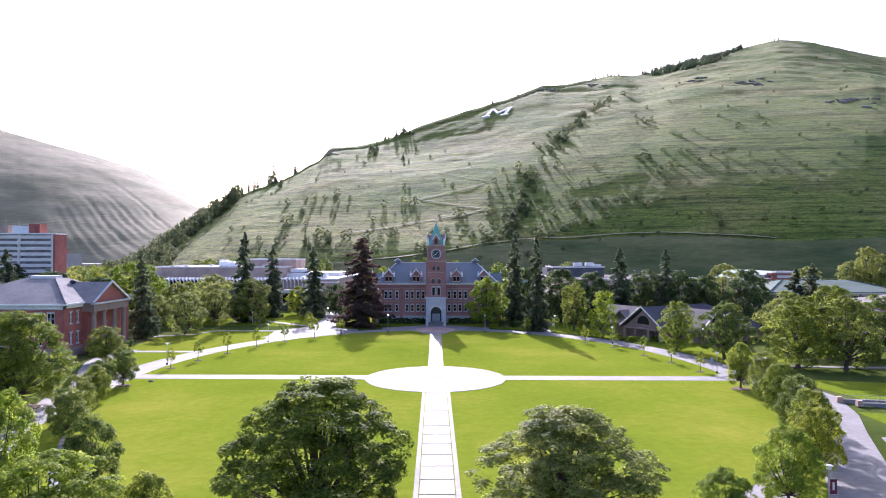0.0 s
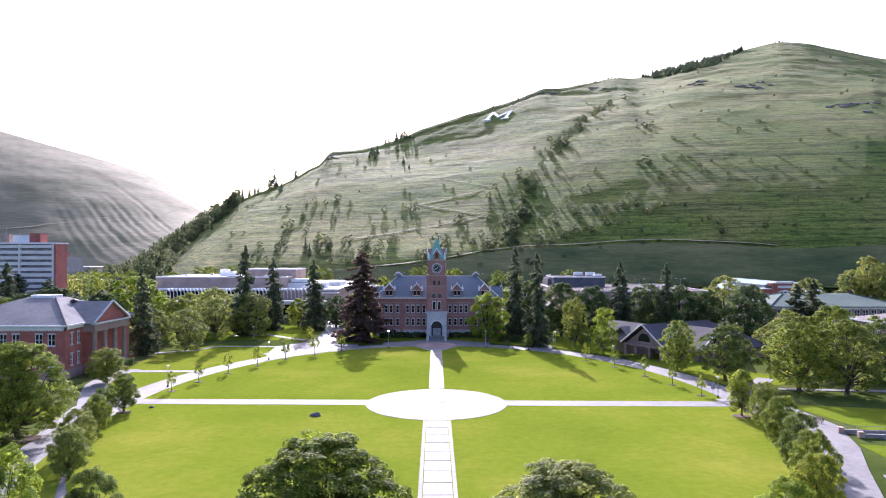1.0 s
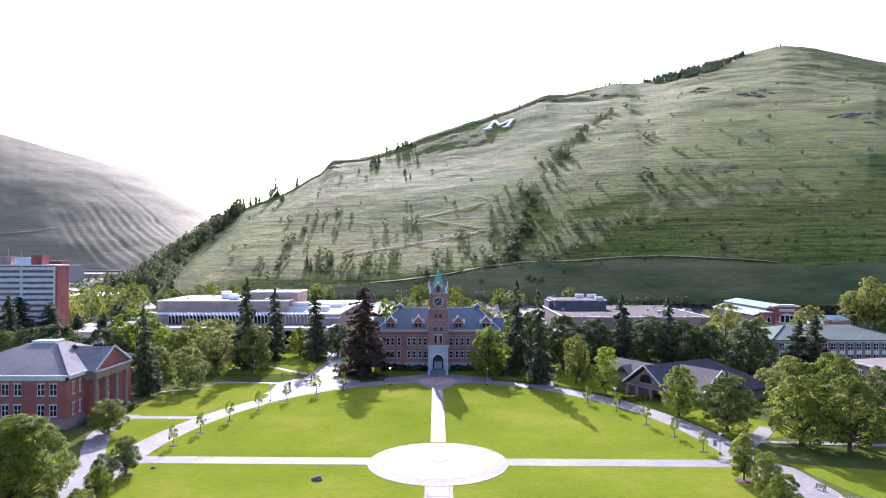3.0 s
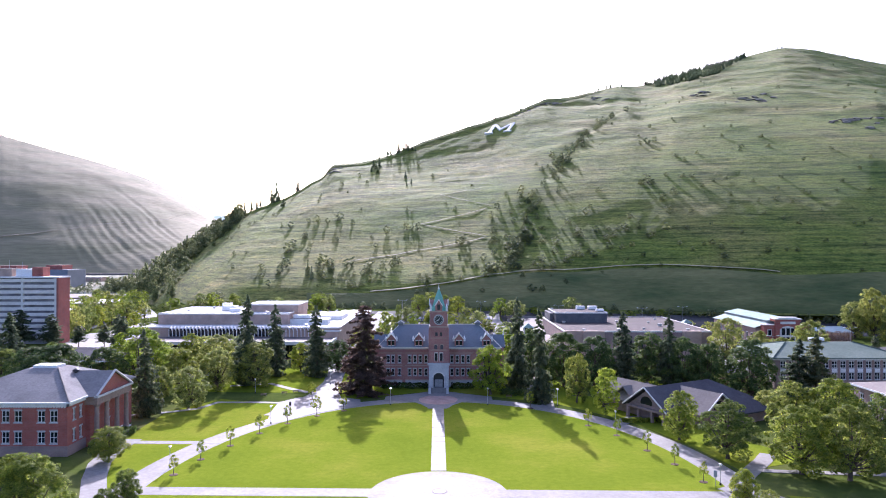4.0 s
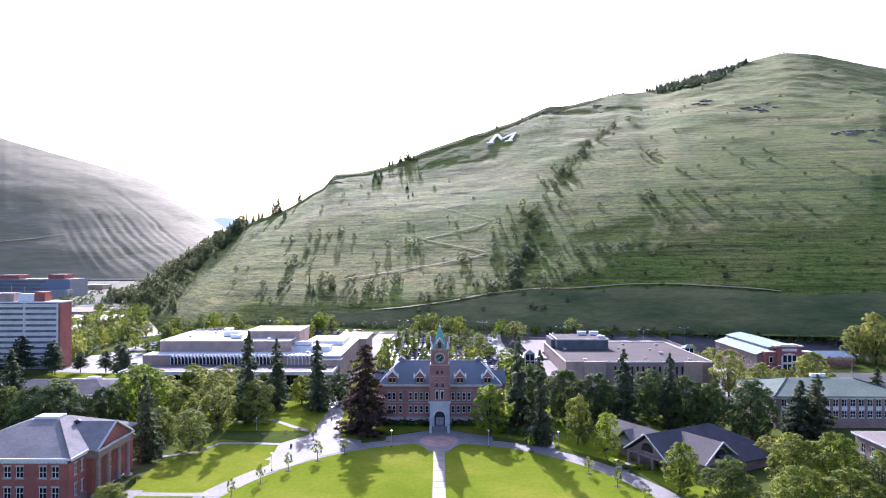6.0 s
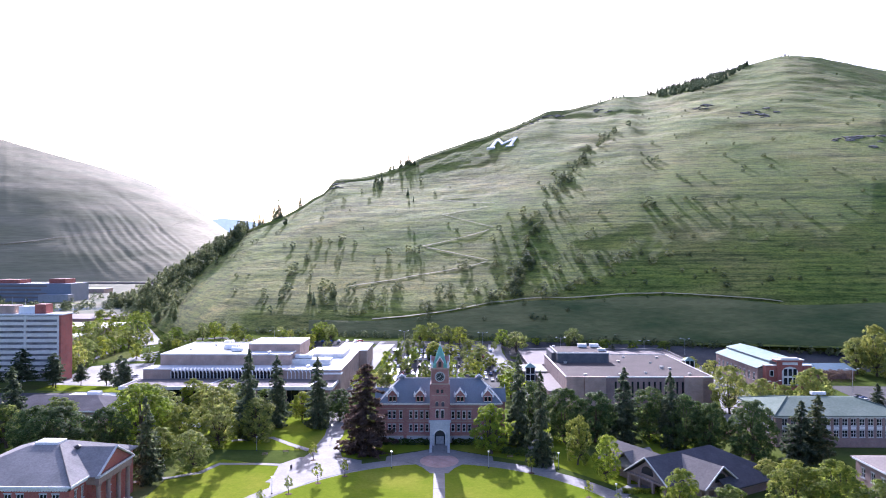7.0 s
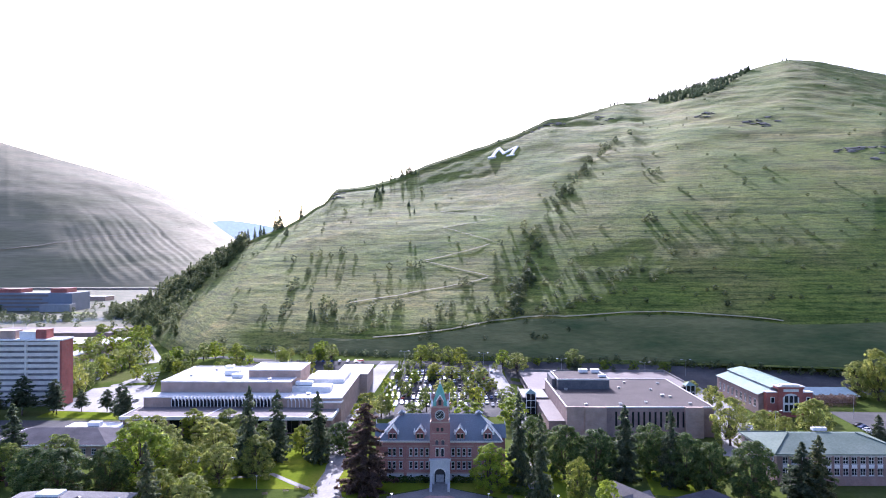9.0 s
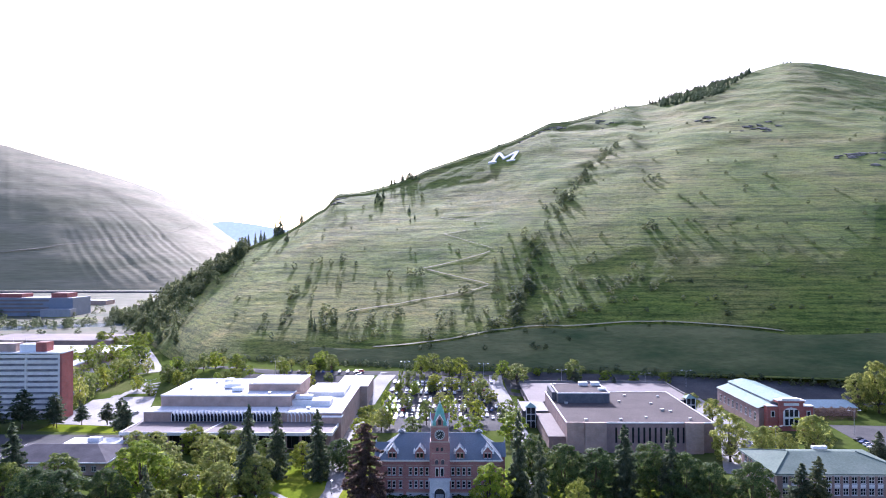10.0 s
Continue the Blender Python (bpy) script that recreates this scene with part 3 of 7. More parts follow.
for name, poly in (("lawn_left_strip", [(-64, 124), (-56.5, 146), (-50, 168), (-44, 186), (-48, 204), (-70, 212), (-80, 196), (-79, 166), (-74, 142)]),
                   ("lawn_left_far", [(-58, 222), (-43, 222), (-43, 262), (-62, 270), (-96, 262), (-98, 224)]),
                   ("lawn_left_near", [(-78, 128), (-68, 118), (-70, 100), (-78, 86), (-96, 96), (-90, 122)]),
                   ("lawn_right_strip", [(34, 205), (46, 190), (52, 178), (58, 160), (62, 142), (80, 150), (66, 180), (52, 202), (42, 226), (36, 226)]),
                   ("lawn_right_near", [(64, 128), (96, 120), (110, 105), (80, 104), (68, 108)]),
                   ("lawn_right_island", [(61.5, 101), (61, 91), (68, 85), (84, 84), (98, 87), (98, 92), (84, 94.5), (72, 98)]),
                   ("lawn_pavilion", [(66, 218), (88, 214), (94, 240), (70, 244)])):
    solid(name, sheet(poly, 0.05), LAWN, "mown grass beside the campus walks", "lawn")

# roads and car parks; those behind the halls climb to the foot of the hill
def drape(ob, step=7.0):
    """Cuts a flat piece of ground into strips and lays them on the rise."""
    bm = bmesh.new()
    bm.from_mesh(ob.data)
    for k in range(int(130 / step)):
        bmesh.ops.bisect_plane(bm, geom=bm.verts[:] + bm.edges[:] + bm.faces[:], plane_co=(0, 350 + k * step, 0), plane_no=(0, 1, 0))
    for x in (-215, -190, -170, -150, -100, -60, -35, 35, 60, 90, 130):
        bmesh.ops.bisect_plane(bm, geom=bm.verts[:] + bm.edges[:] + bm.faces[:], plane_co=(x, 0, 0), plane_no=(1, 0, 0))
    for q in bm.verts:
        q.co.z += rise(q.co.x, q.co.y)
    bm.to_mesh(ob.data)
    bm.free()
    return ob


drape(solid("hill_apron", Shape().box(-230, 330, 345, 470, -1.0, -0.1), GROUND, "grassy ground that climbs to the foot of the hill", "ground"))
drape(solid("hill_foot_lot", sheet([(-137.2, 393.8), (-64.1, 390.3), (-55.8, 423.3), (-125.3, 427.7)], 0.045), ASPHALT, "asphalt car park between the library and the hill", "car park"))
drape(solid("deck_yard", sheet([(34.4, 386.1), (128.2, 398.3), (180, 380), (250, 372), (237.8, 410.9), (155.5, 422.7), (53.2, 430.8), (33.6, 430)], 0.045), ASPHALT, "dark asphalt yard behind the parking deck", "car park"))
drape(solid("rear_car_park", sheet([(-36, 316), (30, 322), (30.5, 422.1), (-34, 424.1)], 0.05), ASPHALT, "asphalt car park behind the brick hall", "car park"))
drape(solid("library_road", sheet(ribbon([(-52, 292), (-47, 330), (-45.2, 373.5), (-41.6, 407.2), (-37.2, 430)], 11.0), 0.07), ROAD_PALE, "sunlit service road beside the library", "road"))
drape(solid("east_road", sheet(ribbon([(34, 300), (32.2, 371.2), (28.6, 406.5), (29.5, 425.1)], 8.0), 0.08), ROAD_PALE, "sunlit service road behind the hall", "road"))
drape(solid("foot_road", sheet(ribbon([(-220, 472), (-107, 428.7), (-35.5, 428.6), (53.6, 428), (156.5, 420.8), (248, 410.1)], 8.0), 0.09), ASPHALT, "road along the foot of the hill", "road"))
drape(solid("west_lot", sheet([(-196, 332), (-148, 326), (-166, 380), (-178.8, 420.3), (-210, 436), (-202, 380)], 0.05), ROAD_PALE, "pale asphalt street beside the tower block", "road"))
solid("west_street", sheet(ribbon([(-190.2, 423), (-197.7, 460), (-240, 540), (-300, 650), (-330, 760)], 12.0), 0.06), ROAD_PALE, "street that leads away to the valley", "road")
solid("tower_car_park", sheet([(-290, 400), (-212, 400), (-238, 540), (-330, 560)], 0.05), ROAD_PALE, "pale car park behind the tower block", "car park")
solid("west_yard", sheet([(-215, 262), (-124, 286), (-128, 312), (-215, 312)], 0.05), ASPHALT, "asphalt yard behind the low building", "car park")
solid("verge_left", sheet([(-194, 318), (-146, 314), (-146, 326), (-194, 331)], 0.06), LAWN, "strip of mown grass beside the street", "lawn")
solid("gym_car_park", sheet([(176, 250), (240, 250), (240, 330), (186, 334)], 0.05), ASPHALT, "asphalt car park beside the gymnasium", "car park")
drape(solid("gym_street", sheet(ribbon([(112, 258), (124, 290), (134, 320), (138, 360), (138.7, 396.4)], 14.0), 0.055), ROAD_PALE, "lane with parked cars beside the gymnasium", "road"))
solid("river", sheet(ribbon([(-900, 690), (-620, 720), (-480, 760), (-400, 800), (-330, 840)], 46.0), 0.12), WATER, "pale shallow river across the valley", "water")
# ---- trees ----
def leaf_mesh(name, centres, normals, size, material, rng, stretch=1.5):
    """Many single leaves (small bent rhombs) at those places."""
    n = len(centres)
    nz = normals + rng.normal(0, 0.42, (n, 3))
    nz /= np.linalg.norm(nz, axis=1, keepdims=True) + 1e-9
    a = np.cross(nz, rng.normal(0, 1, (n, 3)))
    a /= np.linalg.norm(a, axis=1, keepdims=True) + 1e-9
    b = np.cross(nz, a)
    s = (size * rng.uniform(0.6, 1.35, n))[:, None]
    v = np.empty((n, 4, 3))
    v[:, 0], v[:, 2] = centres - a * s * stretch * 0.5, centres + a * s * stretch * 0.5
    v[:, 1], v[:, 3] = centres - b * s * 0.5 + nz * s * 0.12, centres + b * s * 0.5 + nz * s * 0.12
    me = bpy.data.meshes.new(name)
    me.vertices.add(n * 4)
    me.vertices.foreach_set("co", v.reshape(-1))
    me.loops.add(n * 4)
    me.loops.foreach_set("vertex_index", np.arange(n * 4, dtype=np.int32))
    me.polygons.add(n)
    me.polygons.foreach_set("loop_start", np.arange(0, n * 4, 4, dtype=np.int32))
    me.materials.append(material)
    me.update(calc_edges=True)
    return me


def broadleaf(name, seed, h, r, leaves, size, material, label, bole=0.18, lobes=26, tufts=13, tuft=0.12, peak=0.0):
    """A leafy tree: a trunk and limbs that fork to uneven lobes, each set with domed tufts of leaves and gaps between them.
    peak: how far the crown narrows to its top."""
    rng = np.random.default_rng(seed)
    tree = thing(name, label, "tree")
    z0 = h * bole
    mid, half = z0 + (h - z0) * 0.42, (h - z0) * 0.5
    wood = Shape()
    lean = rng.normal(0, 0.015 * h, 2)
    fork = Vector((lean[0], lean[1], z0 + 0.2 * half))
    sides = 8 if leaves > 9000 else 5
    wood.tube((0, 0, -0.2), (0, 0, z0 * 0.5), 0.03 * h + 0.05, 0.026 * h, sides).tube((0, 0, z0 * 0.5), fork, 0.026 * h, 0.02 * h, sides)
    if leaves > 2000:
        wood.tube(fork, (lean[0] * 1.5, lean[1] * 1.5, mid + 0.6 * half), 0.017 * h, 0.006 * h, 5)
    cs, rs, outs = [], [], []
    for i in range(lobes):
        u = -0.8 + 1.8 * (i + rng.uniform(0.2, 0.8)) / lobes
        ang = i * 2.39996 + rng.normal(0, 0.25)
        wide = math.sqrt(max(0.01, 1 - min(1.0, abs(u)) ** 2)) * (1 - peak * max(0.0, u)) * (1 - 0.1 * max(0.0, -u))
        reach = rng.uniform(0.62, 0.84)
        lr = r * rng.uniform(0.22, 0.34)
        c = np.array((math.cos(ang) * r * wide * reach, math.sin(ang) * r * wide * reach, mid + u * half * rng.uniform(0.86, 1.0)))
        bend = fork.lerp(Vector(c), 0.5) + Vector((0, 0, -0.02 * h))
        if leaves > 2000 or i < 4:
            wood.tube(fork, bend, 0.011 * h, 0.007 * h, 5 if sides == 8 else 3).tube(bend, c, 0.007 * h, 0.0025 * h, 4 if sides == 8 else 3)
        away = c - np.array((0, 0, mid - 0.35 * half))
        away /= np.linalg.norm(away) + 1e-9
        for k in range(tufts):
            d = rng.normal(0, 1, 3)
            d /= np.linalg.norm(d)
            d = d + 0.75 * away + np.array((0, 0, 0.25))
            d /= np.linalg.norm(d)
            cs.append(c + d * lr * rng.uniform(0.75, 1.12) * np.array([1.0, 1.0, 0.95]))
            rs.append(r * tuft * rng.uniform(0.6, 1.3))
            outs.append(d)
    for k in range(max(2, lobes * tufts // 9)):   # leaves deep in the crown, round the limbs
        d = rng.normal(0, 1, 3)
        d /= np.linalg.norm(d)
        cs.append(np.array((0, 0, mid)) + d * np.array((r * 0.4, r * 0.4, half * 0.5)))
        rs.append(r * tuft * 1.3)
        outs.append(d)
    cs, rs, outs = np.array(cs), np.array(rs), np.array(outs)
    part("trunk", wood, BARK, tree)
    pick = rng.choice(len(cs), leaves, p=rs ** 2 / (rs ** 2).sum())
    d = rng.normal(0, 1, (leaves, 3)) + 0.7 * outs[pick]
    d[:, 2] += 0.45
    d /= np.linalg.norm(d, axis=1, keepdims=True)
    dist = rng.uniform(0.25, 1.0, leaves) ** 0.4 * rs[pick]
    pos = cs[pick] + d * dist[:, None] * np.array([1.05, 1.05, 0.85])
    reach = np.percentile(np.hypot(pos[:, 0], pos[:, 1]), 99)   # grown to its true spread and height
    pos[:, :2] *= r / reach
    lowest, highest = np.percentile(pos[:, 2], (0.5, 99.8))
    pos[:, 2] = z0 + (pos[:, 2] - lowest) * (h - z0) / (highest - lowest)
    part("crown", leaf_mesh("crown", pos, 0.9 * d + 0.5 * outs[pick] + np.array([0, 0, 0.3]), size, material, rng), material, tree)
    return tree


def conifer(name, seed, h, r, sprays, size, material, label, bare=0.03, power=0.66):
    """A spruce: straight trunk, whorls of drooping boughs that carry needle sprays."""
    rng = np.random.default_rng(seed)
    tree = thing(name, label, "tree")
    wood = Shape().tube((0, 0, -0.3), (0, 0, h * 0.5), 0.016 * h + 0.05, 0.009 * h, 8).tube((0, 0, h * 0.5), (0, 0, h * 0.98), 0.009 * h, 0.01, 6)
    pos, nor = [], []
    z, total = h * bare, 0
    boughs = []
    while z < h * 0.985:
        k = (h - z) / (h * (1 - bare))
        for _ in range(max(3, int(7 * k + 2))):
            boughs.append((z + rng.uniform(-0.01, 0.01) * h, rng.uniform(0, 2 * math.pi), r * k ** power * rng.uniform(0.5, 1.15) * (0.85 if k > 0.9 else 1)))
        z += h * (0.018 + 0.018 * k) * (1.0 if sprays > 3000 else 2.2)
    lens = np.array([b[2] for b in boughs])
    for (bz, ang, length), share in zip(boughs, lens / lens.sum()):
        m = max(3, int(sprays * share))
        t = rng.uniform(0.08, 1, m) ** 0.7
        side = rng.normal(0, 0.13, m) * length * (1.15 - t)
        droop = -0.22 * length * t ** 1.5 + 0.06 * length * (t > 0.9)
        ca, sa = math.cos(ang), math.sin(ang)
        pos.append(np.stack([ca * t * length - sa * side, sa * t * length + ca * side, bz + droop + rng.normal(0, 0.02, m) * length - np.abs(side) * 0.3], 1))
        nor.append(np.stack([np.full(m, 0.3 * ca), np.full(m, 0.3 * sa), np.ones(m)], 1))
        if length > 0.6 * r and sprays > 3000:
            wood.tube((0, 0, bz), (ca * length * 0.8, sa * length * 0.8, bz - 0.15 * length), 0.004 * h, 0.001 * h, 3)
    part("trunk", wood, BARK, tree)
    part("crown", leaf_mesh("crown", np.concatenate(pos), np.concatenate(nor), size, material, rng, 2.2), material, tree)
    return tree


def plant(proto, x, y, h, r, z=None, spin=None):
    """A copy of a tree built for height 10 and radius 4, grown to h and r."""
    spin = random.uniform(0, 360) if spin is None else spin
    z = rise(x, y) if z is None else z
    return copy_thing(proto, pose(x, y, z, random.uniform(-2, 2), random.uniform(-2, 2), spin) @ Matrix.Diagonal((r / 4.0, r / 4.0, h / 10.0, 1)))


protos = []


def proto(tree):
    protos.append(tree)
    return tree


BIG = [proto(broadleaf("maple_tree", 11, 10, 4, 60000, 0.1, MAPLE, "large spreading green maple at the edge of the lawn", 0.05, 46, 16, 0.1, 0.45)),
       proto(broadleaf("ash_tree", 12, 10, 4, 56000, 0.1, OLIVE, "large grey-green ash tree at the edge of the lawn", 0.05, 48, 15, 0.1, 0.55)),
       proto(broadleaf("linden_tree", 13, 10, 4, 46000, 0.11, LIME, "large yellow-green tree at the edge of the lawn", 0.05, 42, 14, 0.11, 0.15))]
MID = [proto(broadleaf("maple_tree", 21 + i, 10, 4, 13000, 0.18, m, "round green maple tree on the campus", 0.06, 28, 11, 0.13, 0.2 * i)) for i, m in enumerate((ELM, ELM, MAPLE))]
NEAR = [proto(broadleaf("maple_tree", 25 + i, 10, 4, 26000, 0.14, m, "rounded leafy tree in the row beside the lawn", 0.1, 32, 13, 0.145, 0.12)) for i, m in enumerate((MAPLE, OLIVE, LIME, ELM))]
MID_DEEP = [proto(broadleaf("elm_tree", 31 + i, 10, 4, 17000, 0.18, DEEP, "dense dark green elm tree on the campus", 0.0, 32, 12, 0.15, 0.1 * i)) for i in range(3)]
MID_LIME = [proto(broadleaf("linden_tree", 41 + i, 10, 4, 12000, 0.18, LIME, "bright yellow-green linden tree in the sun", 0.06, 26, 11, 0.13, 0.3)) for i in range(2)]
MID_OLIVE = [proto(broadleaf("ash_tree", 51 + i, 10, 4, 12000, 0.18, OLIVE, "grey-green ash tree on the campus", 0.04, 28, 11, 0.13, 0.1 * i)) for i in range(3)]
YOUNG = proto(broadleaf("young_tree", 61, 10, 4, 1300, 0.36, MAPLE, "slender young tree planted beside the ring walk", 0.35, 10, 6, 0.2, 0.3))
SPRUCE = [proto(conifer("spruce_tree", 71 + i, 10, 4, 8500, 0.27, NEEDLE, "tall dark green spruce on the campus")) for i in range(2)]
SPRUCE_BROWN = proto(conifer("spruce_tree", 75, 10, 4, 22000, 0.2, NEEDLE_BROWN, "broad dark reddish-brown spruce beside the brick hall", 0.03, 0.5))
PINE = proto(conifer("pine_tree", 81, 10, 4, 3500, 0.36, NEEDLE, "open-crowned pine beside the street", 0.28, 0.5))
SMALL = [proto(broadleaf("shade_tree", 91 + i, 10, 4, 2600, 0.36, m, "rounded green shade tree beside a car park", 0.1, 16, 7, 0.18)) for i, m in enumerate((ELM, MAPLE, OLIVE, LIME))]
BUSH = [proto(broadleaf("shrub", 101 + i, 10, 4, 420, 0.66, SCRUB, "dark scrubby bush on the grassy hillside", 0.02, 7, 3, 0.3)) for i in range(3)]
FIR = [proto(conifer("fir_tree", 111 + i, 10, 4, 700, 0.75, FIR_GREEN, "lone dark fir on the grassy hillside", 0.04, 0.95)) for i in range(2)]

random.seed(4)
# foreground, at the near end of the oval
plant(BIG[0], -10.2, 56.0, 13.0, 8.2, spin=20)
plant(BIG[1], 10.7, 58.0, 10.3, 7.9, spin=75)
plant(BIG[0], -64.5, 103.0, 14.6, 8.0, spin=140)
plant(NEAR[2], -38.0, 57.5, 11.8, 3.7)
plant(BIG[2], -26.5, 45.0, 10.2, 5.7, spin=200)
plant(NEAR[0], -21.3, 49.0, 7.8, 2.6)
plant(NEAR[3], -32.5, 62.0, 8.6, 2.8)
for x, y, h, r in [(-57.0, 121.0, 6.8, 2.6), (-58.2, 115.5, 5.4, 2.0), (-54.6, 107.0, 6.0, 2.4), (-51.0, 94.5, 6.6, 2.7), (-47.2, 85.5, 6.6, 2.7), (-73.5, 148.0, 7.6, 4.3)]:
    plant(random.choice((NEAR[0], NEAR[3])), x, y, h, r)
for x, y, h, r in [(51.7, 118.0, 8.0, 3.0), (51.1, 108.0, 7.8, 3.0), (48.6, 97.5, 7.8, 3.2), (45.8, 87.5, 7.8, 3.2), (42.4, 78.0, 7.8, 3.3), (38.6, 70.0, 7.6, 3.2)]:
    plant(random.choice((NEAR[0], NEAR[3])), x, y, h, r * 0.9)
plant(NEAR[2], 31.5, 62.0, 7.6, 3.0)
plant(NEAR[2], 22.5, 54.0, 6.2, 2.7)
plant(NEAR[2], 47.5, 66.0, 12.0, 3.2)
# conifers, by the walks and buildings
plant(SPRUCE_BROWN, -26.0, 219.5, 28.9, 10.2, spin=10)
for x, y, h, r in [(28.7, 207.5, 28.9, 4.6), (-47.4, 250.5, 26.5, 5.6), (-69.0, 236.0, 31.5, 5.6), (-63.3, 252.0, 26.9, 5.2), (24.1, 228.0, 31.0, 4.8), (59.9, 232.0, 26.0, 6.0), (74.5, 227.0, 25.4, 4.8),
                   (-150.8, 233.7, 25.4, 6.4), (115.6, 212.7, 20.6, 6.0), (109.4, 211.0, 19.0, 6.4), (-84.0, 190.0, 24.5, 4.6), (174.7, 276.9, 12.0, 4.2), (188.5, 277.1, 18.3, 4.6)]:
    plant(random.choice(SPRUCE), x, y, h, r * 1.15)
for x, y, h, r in [(-149.0, 308.7, 18.0, 5.5), (-143.2, 300.0, 18.0, 5.2), (-178.6, 329.7, 10.5, 4.4), (-166.2, 329.9, 11.0, 5.0), (-187.7, 324.0, 12.2, 4.9), (-190.8, 327.1, 16.4, 6.5), (-203.0, 322.0, 19.0, 8.0), (-214.0, 316.0, 20.0, 8.0)]:
    plant(PINE, x, y, h, r)
for x, y, h, r in [(76.0, 405.0, 13.0, 5.4), (98.0, 404.0, 8.5, 3.8), (66.0, 408.0, 6.0, 2.4)]:
    plant(SPRUCE[0], x, y, h, r)
# broadleaved trees round the oval
for kind, rows in ((MID_LIME, [(14.4, 219.1, 16.0, 7.2), (45.2, 192.6, 12.9, 4.5), (-101.8, 226.0, 20.7, 10.4)]),
                   (MID, [(40.0, 207.5, 14.8, 4.3), (57.0, 166.0, 11.8, 4.9), (62.6, 151.0, 12.8, 6.6), (84.2, 164.9, 14.3, 6.6), (90.8, 158.9, 16.0, 7.2), (96.4, 150.2, 14.3, 6.2), (73.4, 140.4, 13.9, 7.4), (81.0, 136.5, 14.8, 7.0), (-88.0, 225.0, 14.0, 6.5), (-112.0, 244.0, 14.0, 7.0), (-70.0, 262.0, 12.0, 6.0)]),
                   (MID_DEEP, [(-41.6, 262.5, 12.0, 5.7), (-105.9, 211.4, 16.0, 7.0), (-117.9, 204.7, 17.8, 10.0), (40.3, 232.8, 18.2, 8.0), (50.8, 232.9, 17.2, 8.0), (70.3, 237.1, 17.6, 8.8), (78.8, 225.2, 17.6, 7.6), (84.8, 219.6, 16.4, 6.4), (95.3, 212.6, 18.5, 8.0), (-130.0, 212.0, 16.0, 8.0), (31.0, 246.0, 18.0, 7.0)]),
                   (MID, [(-92.0, 284.0, 12.0, 6.0), (-106.0, 283.0, 12.0, 6.0), (-133.0, 231.0, 15.0, 8.0), (-146.0, 224.0, 14.0, 7.5), (-56.0, 262.0, 11.0, 5.0), (-100.0, 240.0, 13.0, 6.0)]),
                   (MID_OLIVE, [(-75.5, 199.0, 12.0, 6.0), (-88.0, 208.0, 11.0, 5.0), (-65.0, 231.0, 15.0, 7.4), (-76.0, 226.0, 14.0, 6.0), (-82.1, 242.8, 16.2, 8.1), (113.9, 274.4, 19.4, 7.6), (126.4, 274.5, 14.1, 6.0), (148.1, 276.6, 18.2, 7.6), (136.7, 276.5, 11.4, 5.0), (89.1, 188.4, 7.8, 4.0), (104.0, 134.0, 13.0, 6.0), (98.0, 124.0, 10.0, 4.5), (-118.0, 272.0, 12.0, 6.0), (-95.0, 268.0, 13.0, 6.5), (-84.0, 274.0, 12.0, 6.0), (-108.0, 262.0, 11.0, 5.5), (-128.0, 278.0, 11.0, 5.0)]),
                   (SMALL, [(96.4, 223.3, 6.5, 3.3), (102.1, 219.7, 5.5, 2.9), (-31.3, 320.3, 12.0, 5.6), (-27.8, 325.8, 20.3, 4.6), (-16.0, 306.2, 11.6, 5.6), (0.7, 331.7, 16.5, 5.4), (-10.3, 331.6, 13.8, 4.8), (14.8, 337.7, 12.6, 4.8), (9.6, 303.6, 13.2, 8.4), (29.7, 332.1, 13.8, 7.4), (28.7, 303.8, 14.5, 9.0), (-39.3, 331.3, 11.0, 6.1)]),
                   (SMALL, [(-38.0, 300.3, 12.5, 5.5), (-27.3, 394, 13.9, 2.6), (-7.6, 394.2, 10.4, 7.0), (-18.5, 383.9, 10.0, 5.3), (2.3, 394.2, 8.7, 6.3), (18.2, 384.1, 11.7, 6.0), (-21.8, 362, 9.0, 4.5), (-3.9, 366, 9.0, 5.0), (11.9, 362, 10.0, 5.0), (23.4, 371.2, 9.0, 5.0), (-23.8, 410.7, 8.0, 4.5), (12.9, 409.7, 8.0, 5.0)]),
                   (SMALL, [(-17.2, 424.9, 13.8, 5.8), (-9.4, 424.9, 15.8, 7.1), (0.5, 422.6, 14.1, 4.9), (7.5, 422.7, 13.3, 5.6), (41.4, 408.6, 13.9, 8.8), (33.4, 416, 13.3, 5.3), (76.9, 416.6, 15.8, 7.4), (95.9, 416.4, 8.4, 5.2), (55.2, 424.4, 5.8, 3.1), (112.9, 414.1, 7.0, 4.0), (130.6, 412.6, 9.0, 5.0)]),
                   (SMALL, [(-198.5, 364.7, 19.6, 5.2), (-204.4, 382.3, 19.2, 6.0), (-208.2, 398.2, 15.0, 5.6), (-212.4, 415.6, 15.6, 6.4), (-174.2, 393.9, 8.3, 4.7), (-214.4, 455.1, 15.2, 7.6), (-206.8, 465.2, 13.3, 5.3), (-224.0, 440.0, 13.0, 6.0), (-212.0, 372.0, 15.0, 6.0), (-230.0, 470.0, 12.0, 6.0)]),
                   (MID_OLIVE, [(226.2, 358.8, 27.0, 9.0), (219.8, 365.4, 19.6, 7.6), (229.0, 344.0, 22.0, 8.0), (238.0, 352.0, 26.0, 9.0)]),
                   (SMALL, [(160.0, 306.0, 12.0, 6.5), (144.0, 300.0, 9.0, 5.0), (132.0, 305.0, 8.0, 4.5), (132.0, 340.0, 13.0, 6.0), (128.0, 358.0, 12.0, 6.0)])):
